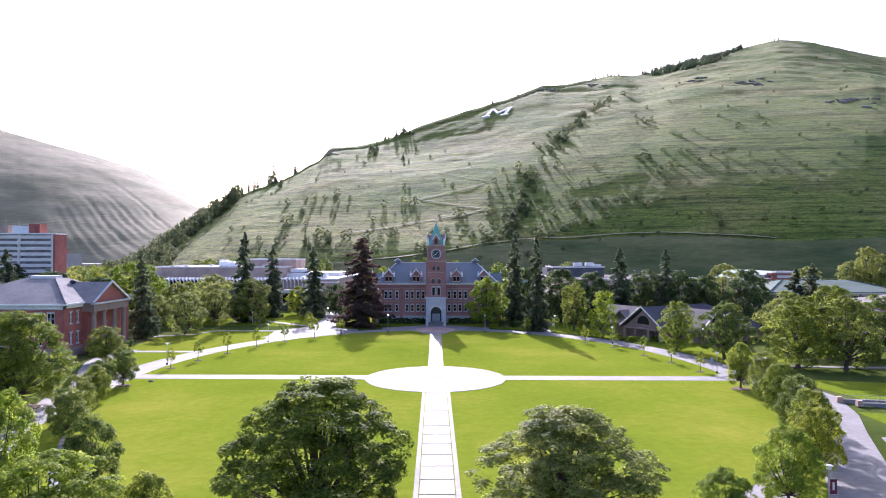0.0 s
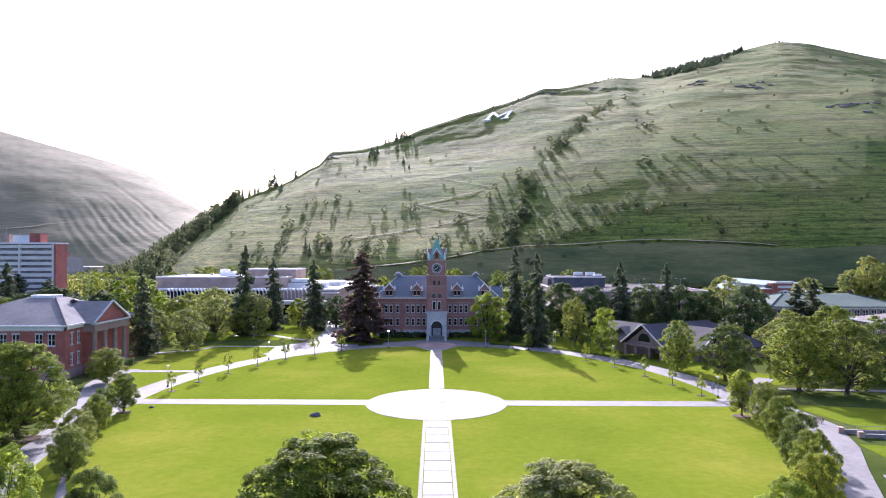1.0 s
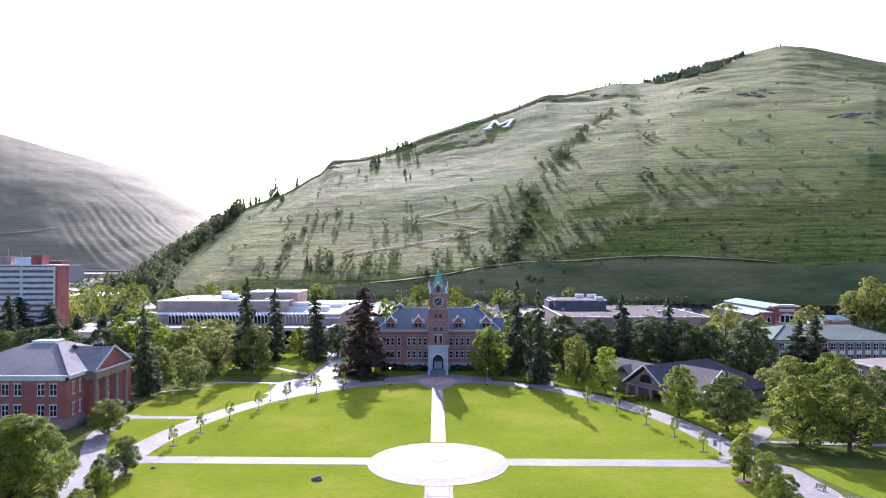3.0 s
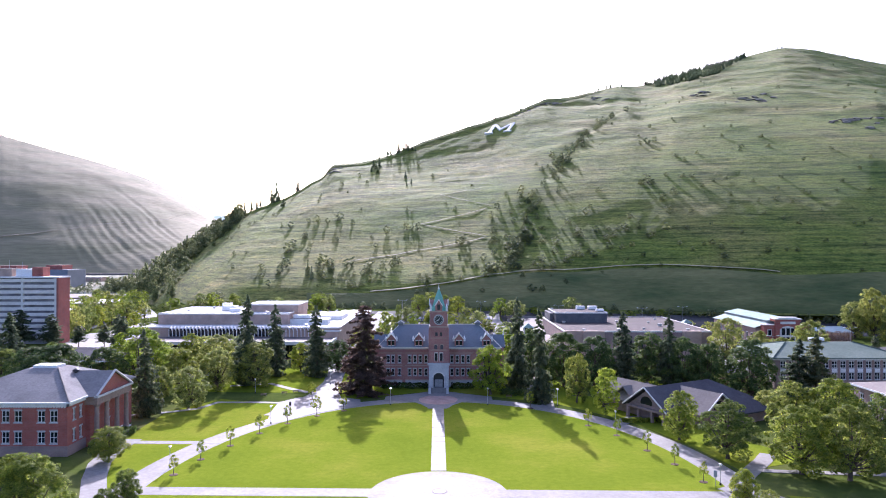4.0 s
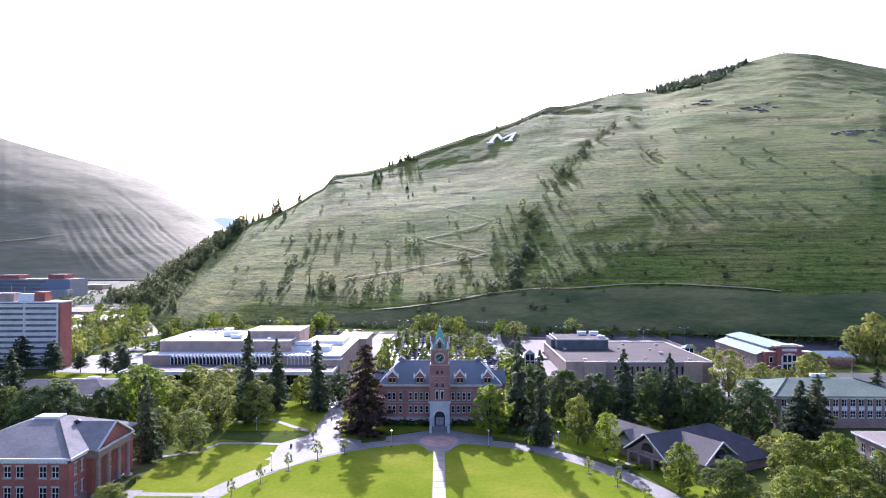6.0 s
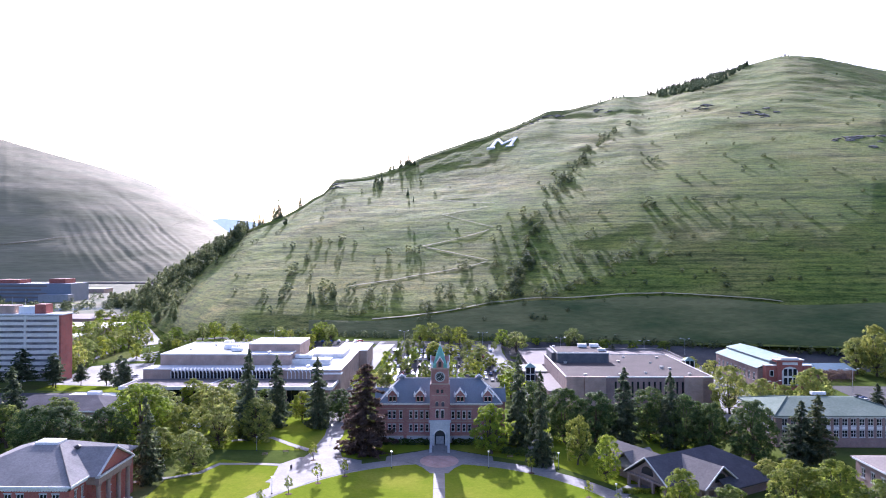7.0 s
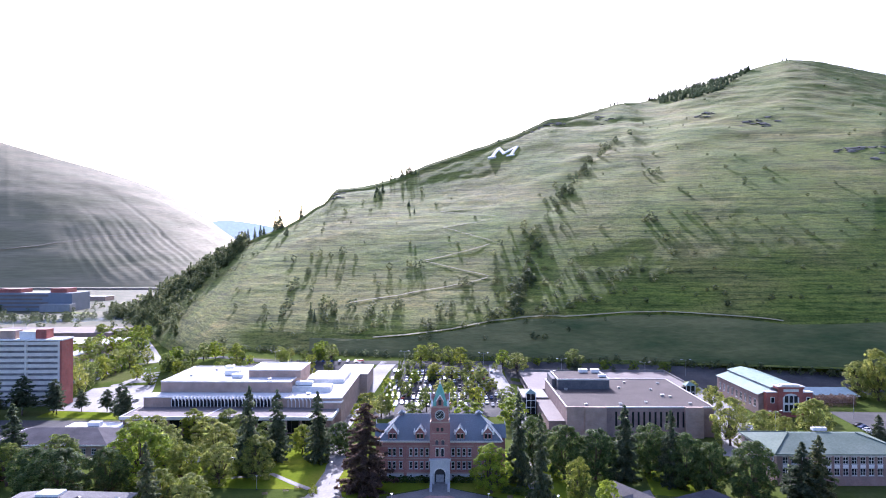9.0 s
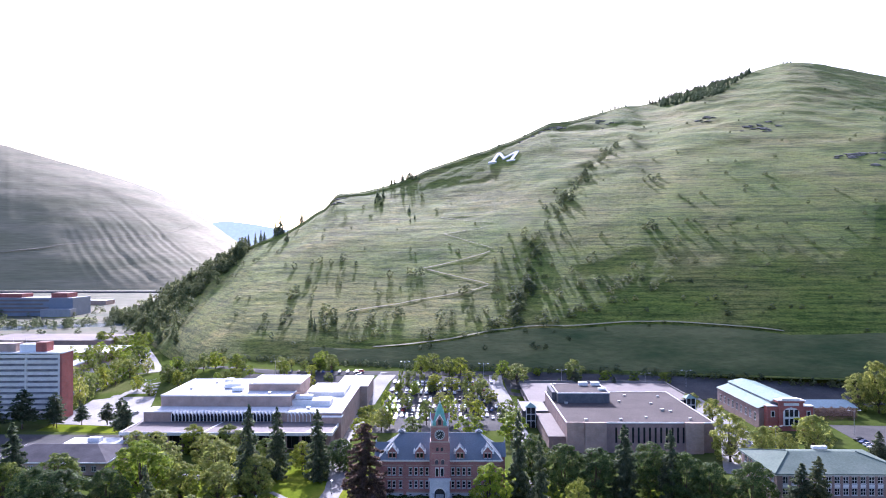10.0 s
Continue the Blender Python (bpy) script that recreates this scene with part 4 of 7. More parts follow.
    for x, y, h, r in rows:
        k = 0.86 if kind is SMALL else 1.0
        plant(random.choice(kind), x, y, h * k, r * k)


def mulch_ring(x, y, r):
    ring = tagged(new("mulch_ring", Shape().turned([(r, 0), (r * 0.9, 0.1), (0.2, 0.16)], 20).mesh("mulch_ring", MULCH)), "round bed of brown bark mulch at a tree's foot", "mulch bed")
    ring.location = (x, y, -0.05)


for x, y, h, r in [(-55.8, 139.2, 4.2, 1.2), (-54.0, 149.6, 4.4, 1.2), (-50.9, 160.3, 4.8, 1.3), (-47.0, 171.3, 4.8, 1.3), (-42.2, 181.3, 4.8, 1.4), (-36.0, 189.9, 5.7, 1.7), (-29.4, 196.0, 4.9, 1.3), (-41.5, 211.0, 5.5, 1.8),
                   (24.9, 199.3, 5.0, 1.5), (37.6, 179.4, 4.5, 1.3), (42.7, 169.7, 4.6, 1.3), (46.4, 156.7, 4.6, 1.2), (49.3, 146.5, 4.3, 1.2), (51.2, 135.2, 4.0, 1.1), (84.0, 89.0, 5.0, 1.6)]:
    plant(YOUNG, x, y, h, r)
    mulch_ring(x, y, 0.9)
mulch_ring(51.7, 118.0, 1.6)
mulch_ring(-57.0, 121.0, 1.3)
mulch_ring(-64.5, 103.0, 3.2)

# ---- buildings: shared parts ----
def wall_mesh(name, length, height, holes, material, thick=0.4, z0=0.0):
    """A wall along x with its outer face at y = 0 and openings (x, z, width, height) that go through it."""
    xs = sorted({0.0, length, *[round(h[0], 3) for h in holes], *[round(h[0] + h[2], 3) for h in holes]})
    sh = Shape()
    for a, b in zip(xs, xs[1:]):
        mid = (a + b) / 2
        cuts = sorted((h[1], h[1] + h[3]) for h in holes if h[0] < mid < h[0] + h[2])
        low = z0
        for c0, c1 in cuts:
            if c0 > low:
                sh.box(a, b, 0, thick, low, c0)
            low = c1
        if low < height:
            sh.box(a, b, 0, thick, low, height)
    return sh.mesh(name, material)


FRAMES = {}


def window_meshes(w, h, frame_mat, style):
    key = (round(w, 2), round(h, 2), frame_mat.name, style)
    if key not in FRAMES:
        f = Shape()
        b = min(0.12, 0.12 * w)
        f.box(0, b, 0.12, 0.24, 0, h).box(w - b, w, 0.12, 0.24, 0, h).box(b, w - b, 0.12, 0.24, 0, b).box(b, w - b, 0.12, 0.24, h - b, h)
        if style != "fixed":
            f.box(b, w - b, 0.1, 0.22, h * 0.5 - 0.05, h * 0.5 + 0.05)
        if style == "cross":
            f.box(w / 2 - 0.06, w / 2 + 0.06, 0.09, 0.21, b, h - b)
        sill = Shape().box(-0.15, w + 0.15, -0.12, 0.2, -0.22, 0.0)
        head = Shape().box(-0.12, w + 0.12, -0.06, 0.18, h, h + 0.3)
        pane = Shape().box(b * 0.6, w - b * 0.6, 0.2, 0.23, b * 0.6, h - b * 0.6)
        FRAMES[key] = (f.mesh("window", frame_mat), sill.mesh("sill", STONE), head.mesh("lintel", STONE), pane.mesh("pane", GLASS))
    return FRAMES[key]


def wall(root, m, length, height, holes, material, frame_mat=None, style="sash", trim=True, thick=0.4, name="wall", z0=0.0):
    """A wall with its windows; each hole gets a window of frame, sill, lintel and pane."""
    part(name, wall_mesh(name, length, height, holes, material, thick, z0), material, root, "", m)
    for x, z, w, h in holes:
        frame_mesh, sill, head, pane = window_meshes(w, h, frame_mat or WHITE, style)
        win = part("window", frame_mesh, None, root, "", m @ pose(x, 0, z))
        part("pane", pane, None, win)
        if trim:
            part("sill", sill, None, win)
            part("lintel", head, None, win)


def walls_of(x0, x1, y0, y1):
    """Poses of the four walls of a block: front (towards -y), right, back, left, and their lengths."""
    return ((pose(x0, y0, 0), x1 - x0), (pose(x1, y0, 0, 0, 0, 90), y1 - y0), (pose(x1, y1, 0, 0, 0, 180), x1 - x0), (pose(x0, y1, 0, 0, 0, -90), y1 - y0))


def block(root, x0, x1, y0, y1, h, material, holes=((), (), (), ()), frame_mat=None, style="sash", trim=True, z0=0.0):
    for k, (m, length) in enumerate(walls_of(x0, x1, y0, y1)):
        if k in (1, 3):   # side walls butt between front and back
            m, length = m @ pose(0.4, 0, 0), length - 0.8
        wall(root, m, length, h, [tuple(q) for q in holes[k]], material, frame_mat, style, trim, z0=z0)


def grid_windows(length, first, step, w, levels):
    """Openings in rows: levels are (sill height, window height)."""
    n = int((length - first - w * 0.5) / step) + 1
    return [(first + i * step, z, w, h) for z, h in levels for i in range(n) if first + i * step + w < length - 0.3]


def hip_roof(root, x0, x1, y0, y1, z, rx0, rx1, ry0, ry1, rz, material, name="roof", thick=0.35):
    """A roof that rises from its eaves to a ridge or deck."""
    s = Shape()
    v = [(x0, y0, z), (x1, y0, z), (x1, y1, z), (x0, y1, z), (rx0, ry0, rz), (rx1, ry0, rz), (rx1, ry1, rz), (rx0, ry1, rz)]
    v += [(a, b, z - thick) for a, b in ((x0, y0), (x1, y0), (x1, y1), (x0, y1))]
    s.add(v, [(0, 1, 5, 4), (1, 2, 6, 5), (2, 3, 7, 6), (3, 0, 4, 7), (4, 5, 6, 7), (8, 9, 1, 0), (9, 10, 2, 1), (10, 11, 3, 2), (11, 8, 0, 3), (11, 10, 9, 8)])
    return part(name, s, material, root)


def ridge_caps(root, lines, material, r=0.14, name="ridge_cap"):
    for a, b in lines:
        part(name, Shape().tube(a, b, r, r, 6), material, root)


def flat_roof(root, x0, x1, y0, y1, z, material, parapet=None, lip=0.35, t=0.35):
    part("roof", Shape().box(x0 + 0.01, x1 - 0.01, y0 + 0.01, y1 - 0.01, z - 0.3, z), material, root)
    if parapet:
        e = 0.12
        part("parapet", Shape().box(x0 - e, x1 + e, y0 - e, y0 + t, z - 0.25, z + lip).box(x0 - e, x1 + e, y1 - t, y1 + e, z - 0.25, z + lip)
             .box(x0 - e, x0 + t, y0 + t, y1 - t, z - 0.25, z + lip).box(x1 - t, x1 + e, y0 + t, y1 - t, z - 0.25, z + lip), parapet, root)


def gable_wall(root, m, half, z0, rise, material, thick=0.35, name="gable"):
    part(name, Shape().add([(-half, 0, z0), (half, 0, z0), (0, 0, z0 + rise), (-half, thick, z0), (half, thick, z0), (0, thick, z0 + rise)],
                           [(0, 1, 2), (5, 4, 3), (0, 3, 4, 1), (1, 4, 5, 2), (2, 5, 3, 0)]), material, root, "", m)


def roof_vent(x, y, z, s=1.0):
    v = thing("roof_vent", "small metal vent hood on a flat roof", "roof vent", pose(x, y, z))
    part("base", Shape().box(-0.5 * s, 0.5 * s, -0.5 * s, 0.5 * s, 0, 0.5 * s), METAL, v)
    part("hood", Shape().box(-0.65 * s, 0.65 * s, -0.65 * s, 0.65 * s, 0.5 * s, 0.75 * s), METAL, v)


def roof_unit(x, y, z, a, b, c):
    u = thing("roof_unit", "boxy white air handling unit on a roof", "air unit", pose(x, y, z))
    part("casing", Shape().box(-a / 2, a / 2, -b / 2, b / 2, 0.2, c), WHITE, u)
    part("frame", Shape().box(-a / 2 + 0.1, a / 2 - 0.1, -b / 2 + 0.1, b / 2 - 0.1, 0, 0.2), DARK_METAL, u)
    for k in (-0.25, 0.25):
        part("fan_grille", Shape().turned([(min(a, b) * 0.2, 0), (min(a, b) * 0.2, 0.12)], 12, (k * a, 0, c)), METAL, u)


# ---- the brick hall with the clock tower ----
def clock_hall():
    hall = thing("clock_hall", "rose brick hall with blue slate roof and green-spired clock tower", "building", pose(-2.3, 231, 0))
    W, D, E = 20.4, 18.0, 13.4
    cols = [-17.2, -15.6, -13.4, -10.0, -8.15, -6.3, -4.4]
    cols = cols + [-c for c in reversed(cols)]
    holes = []
    for c in cols:
        holes += [(W + c - 0.55, 8.2, 1.1, 2.5), (W + c - 0.55, 3.9, 1.1, 2.3)]
        if abs(c) not in (15.6, 8.15):
            holes.append((W + c - 0.5, 0.75, 1.0, 1.1))
    side = grid_windows(D, 2.0, 3.1, 1.1, ((8.2, 2.5), (3.9, 2.3)))
    block(hall, -W, W, 0, D, E, BRICK_HALL, (holes, side, (), side), WHITE, "sash")
    low = [h for h in holes if h[1] < 1]
    part("plinth", wall_mesh("plinth", 2 * W + 0.24, 2.3, [(x + 0.12, z, w, h) for x, z, w, h in low], STONE, 0.12), STONE, hall, "pale granite plinth", pose(-W - 0.12, -0.12, 0))
    part("plinth_course", Shape().box(-W - 0.2, -3.6, -0.2, 0.0, 2.3, 2.65).box(3.6, W + 0.2, -0.2, 0.0, 2.3, 2.65), BRICK_TAN, hall)
    for z, d in ((7.2, 0.16), (11.4, 0.12)):
        part("string_course", Shape().box(-W - d, -3.3, -d, 0, z, z + 0.3).box(3.3, W + d, -d, 0, z, z + 0.3), BRICK_TAN, hall)
    part("cornice", Shape().box(-W - 0.5, W + 0.5, -0.55, 0.0, E - 0.5, E).box(-W - 0.5, -W, 0, D, E - 0.5, E).box(W, W + 0.5, 0, D, E - 0.5, E), TRIM, hall, "pale moulded cornice")
    for x in (-11.9, 11.9):   # shallow pilasters where the middle bays step forward
        part("pilaster", Shape().box(x - 0.5, x + 0.5, -0.22, 0, 0.7, E - 0.5), BRICK_HALL, hall)
    hip_roof(hall, -W - 0.7, W + 0.7, -0.75, D + 0.7, E + 0.12, -14.0, 14.0, 8.6, 9.4, 20.3, SLATE, thick=0.12)
    z = E + 0.2
    ridge_caps(hall, [((-W - 0.7, -0.75, z), (-14.0, 8.6, 20.4)), ((W + 0.7, -0.75, z), (14.0, 8.6, 20.4)), ((-14, 9, 20.4), (14, 9, 20.4))], TRIM)
    part("gutter", Shape().box(-W - 0.95, W + 0.95, -1.0, -0.75, E - 0.05, E + 0.2), TRIM, hall)
    # end wings behind, with stepped gables
    for s in (-1, 1):
        x0, x1 = (-22.6, -W + 0.4) if s < 0 else (W - 0.4, 22.6)
        block(hall, x0, x1, 6.5, 14.5, 12.6, BRICK_HALL, ((), (), (), ()))
        part("wing_roof", Shape().add([(s * 23, 6.0, 12.7), (s * 16, 6.0, 12.7), (s * 16, 10.5, 16.6), (s * 23, 10.5, 16.6), (s * 16, 15, 12.7), (s * 23, 15, 12.7)], [(0, 1, 2, 3), (3, 2, 4, 5)]), SLATE, hall)
        gable_wall(hall, pose(s * 22.6, 10.5, 0, 0, 0, 90 * s), 4.0, 12.6, 4.0, BRICK_HALL)
        part("finial", Shape().turned([(0.25, 0), (0.35, 0.3), (0.12, 0.6), (0.05, 1.6)], 8, (s * 22.8, 10.5, 16.5)), TRIM, hall)
    # dormers with white gables and pinnacles
    for x in (-16.2, -6.85, 6.85, 16.2):
        dormer = part("dormer", Shape().box(-1.5, 1.5, 0.0, 4.5, E, 16.2).add([(-1.5, 0, 16.2), (1.5, 0, 16.2), (0, 0, 17.9), (-1.5, 6, 16.2), (1.5, 6, 16.2), (0, 6, 17.9)], [(0, 1, 2), (0, 2, 5, 3), (1, 4, 5, 2)]), BRICK_HALL, hall, "", pose(x, -0.1, 0))
        part("dormer_roof", Shape().add([(-1.9, -0.2, 16.0), (0, -0.2, 18.1), (0, 6.4, 18.1), (-1.9, 6.4, 16.0), (1.9, -0.2, 16.0), (1.9, 6.4, 16.0)], [(0, 1, 2, 3), (1, 4, 5, 2)]), SLATE, dormer)
        part("gable_trim", Shape().tube((-1.8, -0.25, 16.1), (0, -0.25, 18.1), 0.17, 0.17, 6).tube((0, -0.25, 18.1), (1.8, -0.25, 16.1), 0.17, 0.17, 6).tube((0, -0.25, 18.0), (0, -0.25, 18.8), 0.15, 0.04, 6), WHITE, dormer)
        for s in (-1, 1):
            part("pinnacle", Shape().turned([(0.32, 0), (0.32, 0.7), (0.42, 0.8), (0.05, 1.9)], 8, (s * 1.85, -0.1, 15.6)), WHITE, dormer)
        for k in (-0.62, 0.62):
            part("dormer_window", Shape().box(k - 0.42, k + 0.42, -0.07, 0.03, 14.2, 15.7), GLASS, dormer)
            part("window_head", Shape().box(k - 0.5, k + 0.5, -0.1, 0.02, 15.7, 15.95).box(k - 0.5, k + 0.5, -0.1, 0.02, 14.0, 14.2), TRIM, dormer)
    # ridge ventilators
    for x in (-13.6, 13.6):
        lv = part("roof_louvre", Shape().box(x - 0.9, x + 0.9, 8.2, 9.8, 19.6, 20.9), SLATE, hall)
        part("louvre_cap", Shape().add([(x - 1.3, 7.8, 20.9), (x + 1.3, 7.8, 20.9), (x + 1.3, 10.2, 20.9), (x - 1.3, 10.2, 20.9), (x, 9, 22.0)], [(0, 1, 4), (1, 2, 4), (2, 3, 4), (3, 0, 4), (3, 2, 1, 0)]), SLATE, lv)
        part("louvre_trim", Shape().tube((x - 1.35, 7.75, 20.85), (x, 7.75, 21.9), 0.13, 0.13, 6).tube((x, 7.75, 21.9), (x + 1.35, 7.75, 20.85), 0.13, 0.13, 6), WHITE, lv)
    # tower
    T = 3.0
    y0 = -5.6
    tw = part("tower", Shape().box(-T, T, y0, y0 + 6, 9.0, 21.0).box(-T + 0.12, T - 0.12, y0 + 0.12, y0 + 5.9, 21.0, 26.2).box(-T, T, y0 + 0.9, y0 + 6, 0, 9.0), BRICK_HALL, hall)
    for z, d, h in ((13.2, 0.14, 0.3), (17.2, 0.12, 0.25), (20.8, 0.16, 0.4), (25.9, 0.18, 0.4)):
        part("tower_band", Shape().box(-T - d, T + d, y0 - d, y0 + 6 + d, z, z + h), BRICK_TAN, tw)
    for s in (-1, 1):
        part("corner_buttress", Shape().box(s * T - 0.35, s * T + 0.35, y0 - 0.2, y0 + 0.5, 9.0, 20.8), BRICK_HALL, tw)
        part("belfry_opening", Shape().box(s * 0.75 - 0.4, s * 0.75 + 0.4, y0 - 0.03, y0 + 0.1, 18.0, 19.2), FACE_DARK, tw)
        part("tower_window", Shape().box(s * 0.85 - 0.45, s * 0.85 + 0.45, y0 - 0.03, y0 + 0.1, 9.8, 12.3), GLASS, tw)
        part("window_surround", Shape().box(s * 0.85 - 0.6, s * 0.85 - 0.45, y0 - 0.08, y0 + 0.1, 9.6, 12.3).box(s * 0.85 + 0.45, s * 0.85 + 0.6, y0 - 0.08, y0 + 0.1, 9.6, 12.3).box(s * 0.85 - 0.6, s * 0.85 + 0.6, y0 - 0.1, y0 + 0.1, 12.3, 12.6), TRIM, tw)
        part("blind_arch", Shape().add(*_arch(0.5, 0.75, 0.0)), BRICK_TAN, tw, "", pose(s * 1.0, y0 - 0.08, 10.4))
        part("blind_arch_panel", Shape().box(s * 1.0 - 0.5, s * 1.0 + 0.5, y0 - 0.03, y0 + 0.02, 13.6, 15.1), SHINGLE_DARK, tw)
    for m in (pose(0, y0 + 0.12, 23.4), pose(T - 0.12, y0 + 3, 23.4, 0, 0, 90), pose(-T + 0.12, y0 + 3, 23.4, 0, 0, -90)):
        clock = part("clock", Shape().add(*_ring(1.72, 1.42, 0.16)), STONE, tw, "round clock with dark dial and pale ring", m)
        part("dial", Shape().add(*_ring(1.44, 0.0, 0.05)), FACE_DARK, clock)
        part("hour_marks", Shape().add(*_marks()), WHITE, clock)
        part("pointers", Shape().add([(-0.06, -0.12, -0.1), (0.06, -0.12, -0.1), (0.5, -0.12, 0.62), (0.42, -0.12, 0.68)], [(0, 1, 2, 3)]).add([(-0.05, -0.13, 0.1), (0.03, -0.13, -0.1), (-1.0, -0.13, -0.62), (-1.05, -0.13, -0.54)], [(0, 1, 2, 3)]), WHITE, clock)
    sp = part("spire", _spire(y0 + 3), COPPER, tw, "steep verdigris copper spire")
    part("finial", Shape().turned([(0.28, 0), (0.4, 0.35), (0.1, 0.7), (0.06, 1.5), (0.02, 2.0)], 8, (0, y0 + 3, 33.2)), TRIM, sp)
    for sx in (-1, 1):
        for sy in (0.25, 5.75):
            part("pinnacle", Shape().turned([(0.34, 0), (0.3, 1.0), (0.4, 1.1), (0.04, 2.6)], 8, (sx * 2.65, y0 + sy, 26.3)), WHITE, sp)
    for m in (pose(0, y0 - 0.02, 0), pose(T + 0.02, y0 + 3, 0, 0, 0, 90), pose(-T - 0.02, y0 + 3, 0, 0, 0, -90)):
        d = part("spire_dormer", Shape().add([(-1.15, 0, 26.3), (1.15, 0, 26.3), (1.15, 0, 28.2), (0, 0, 29.9), (-1.15, 0, 28.2), (-1.15, 2.2, 26.3), (1.15, 2.2, 26.3), (1.15, 2.2, 28.2), (0, 2.2, 29.9), (-1.15, 2.2, 28.2)],
                                             [(0, 1, 2, 3, 4), (1, 6, 7, 2), (0, 4, 9, 5), (2, 7, 8, 3), (4, 3, 8, 9)]), BRICK_HALL, sp, "", m)
        part("gable_trim", Shape().tube((-1.3, -0.08, 28.0), (0, -0.08, 30.1), 0.16, 0.16, 6).tube((0, -0.08, 30.1), (1.3, -0.08, 28.0), 0.16, 0.16, 6), WHITE, d)
        part("opening", Shape().box(-0.5, 0.5, -0.04, 0.05, 26.7, 28.5), FACE_DARK, d)
    # stone porch: a deep arch, then steps
    prof = [(-3.3, 0), (-1.75, 0), (-1.75, 4.2)] + [(-1.75 * math.cos(math.pi * k / 12), 4.2 + 1.75 * math.sin(math.pi * k / 12)) for k in range(1, 12)] + [(1.75, 4.2), (1.75, 0), (3.3, 0), (3.3, 9.0), (-3.3, 9.0)]
    porch = part("porch", Shape().extrude_y(prof, y0 - 1.0, y0 + 0.9), STONE, hall, "pale granite porch with a round arch")
    part("porch_cornice", Shape().box(-3.7, 3.7, y0 - 1.4, y0 + 0.0, 8.5, 9.1), STONE, porch)
    part("arch_moulding", Shape().add(*_arch(1.75, 2.15, y0 - 1.12)), TRIM, porch)
    for s in (-1, 1):
        part("column", Shape().turned([(0.36, 0), (0.3, 0.3), (0.27, 3.6), (0.4, 4.0), (0.4, 4.2)], 12, (s * 2.05, y0 - 1.25, 0.5)), STONE, porch)
        part("stair_wall", Shape().box(s * 2.9 - 0.4, s * 2.9 + 0.4, y0 - 6.0, y0 - 1.0, 0, 1.5), STONE, porch)
    part("doorway", Shape().box(-1.7, 1.7, y0 + 0.75, y0 + 0.88, 0.9, 5.9), FACE_DARK, porch)
    part("door", Shape().box(-1.3, -0.03, y0 + 0.6, y0 + 0.74, 0.9, 3.5).box(0.03, 1.3, y0 + 0.6, y0 + 0.74, 0.9, 3.5), GREY_WALL, porch)
    for k in range(6):
        part("step", Shape().box(-2.5, 2.5, y0 - 1.0 - 0.55 * (6 - k), y0 - 1.0 - 0.55 * (5 - k) + (2.4 if k == 5 else 0.0), 0, 0.17 * (k + 1)), CONCRETE, porch)


def _ring(r1, r0, d, n=24):
    vs = [(r * math.cos(2 * math.pi * i / n), y, r * math.sin(2 * math.pi * i / n)) for r, y in ((r1, 0.1), (r1, -d), (max(r0, 0.01), -d)) for i in range(n)]
    return vs, [(k * n + i, k * n + (i + 1) % n, (k + 1) * n + (i + 1) % n, (k + 1) * n + i) for k in range(2) for i in range(n)]


def _marks():
    vs, fs = [], []
    for i in range(12):
        a = math.pi * i / 6
        for r, w in ((1.0, -0.06), (1.0, 0.06), (1.36, 0.08), (1.36, -0.08)):
            vs.append((r * math.cos(a) - w * math.sin(a), -0.1, r * math.sin(a) + w * math.cos(a)))
        fs.append(tuple(range(4 * i, 4 * i + 4)))
    return vs, fs


def _arch(r0, r1, y, n=16):
    vs = [(r * math.cos(math.pi * i / n), yy, 4.2 + r * math.sin(math.pi * i / n)) for r, yy in ((r0, y + 0.2), (r0, y), (r1, y), (r1, y + 0.2)) for i in range(n + 1)]
    return vs, [(k * (n + 1) + i, k * (n + 1) + i + 1, (k + 1) * (n + 1) + i + 1, (k + 1) * (n + 1) + i) for k in range(3) for i in range(n)]


def _spire(cy):
    """Square at the eaves, eight-sided above, with a slight flare."""
    sh = Shape()
    rows = []
    for z, r in ((26.4, 2.85), (27.4, 2.3), (29.0, 1.75), (31.5, 0.95), (33.4, 0.22)):
        k = 0.72 if z > 27 else 0.98
        rows.append([(r * a, cy + r * b, z) for a, b in ((-k, -1), (k, -1), (1, -k), (1, k), (k, 1), (-k, 1), (-1, k), (-1, -k))])
    for a, b in zip(rows, rows[1:]):
        sh.add(a + b, [(i, (i + 1) % 8, 8 + (i + 1) % 8, 8 + i) for i in range(8)])
    sh.add(rows[-1], [tuple(range(8))])
    return sh


clock_hall()


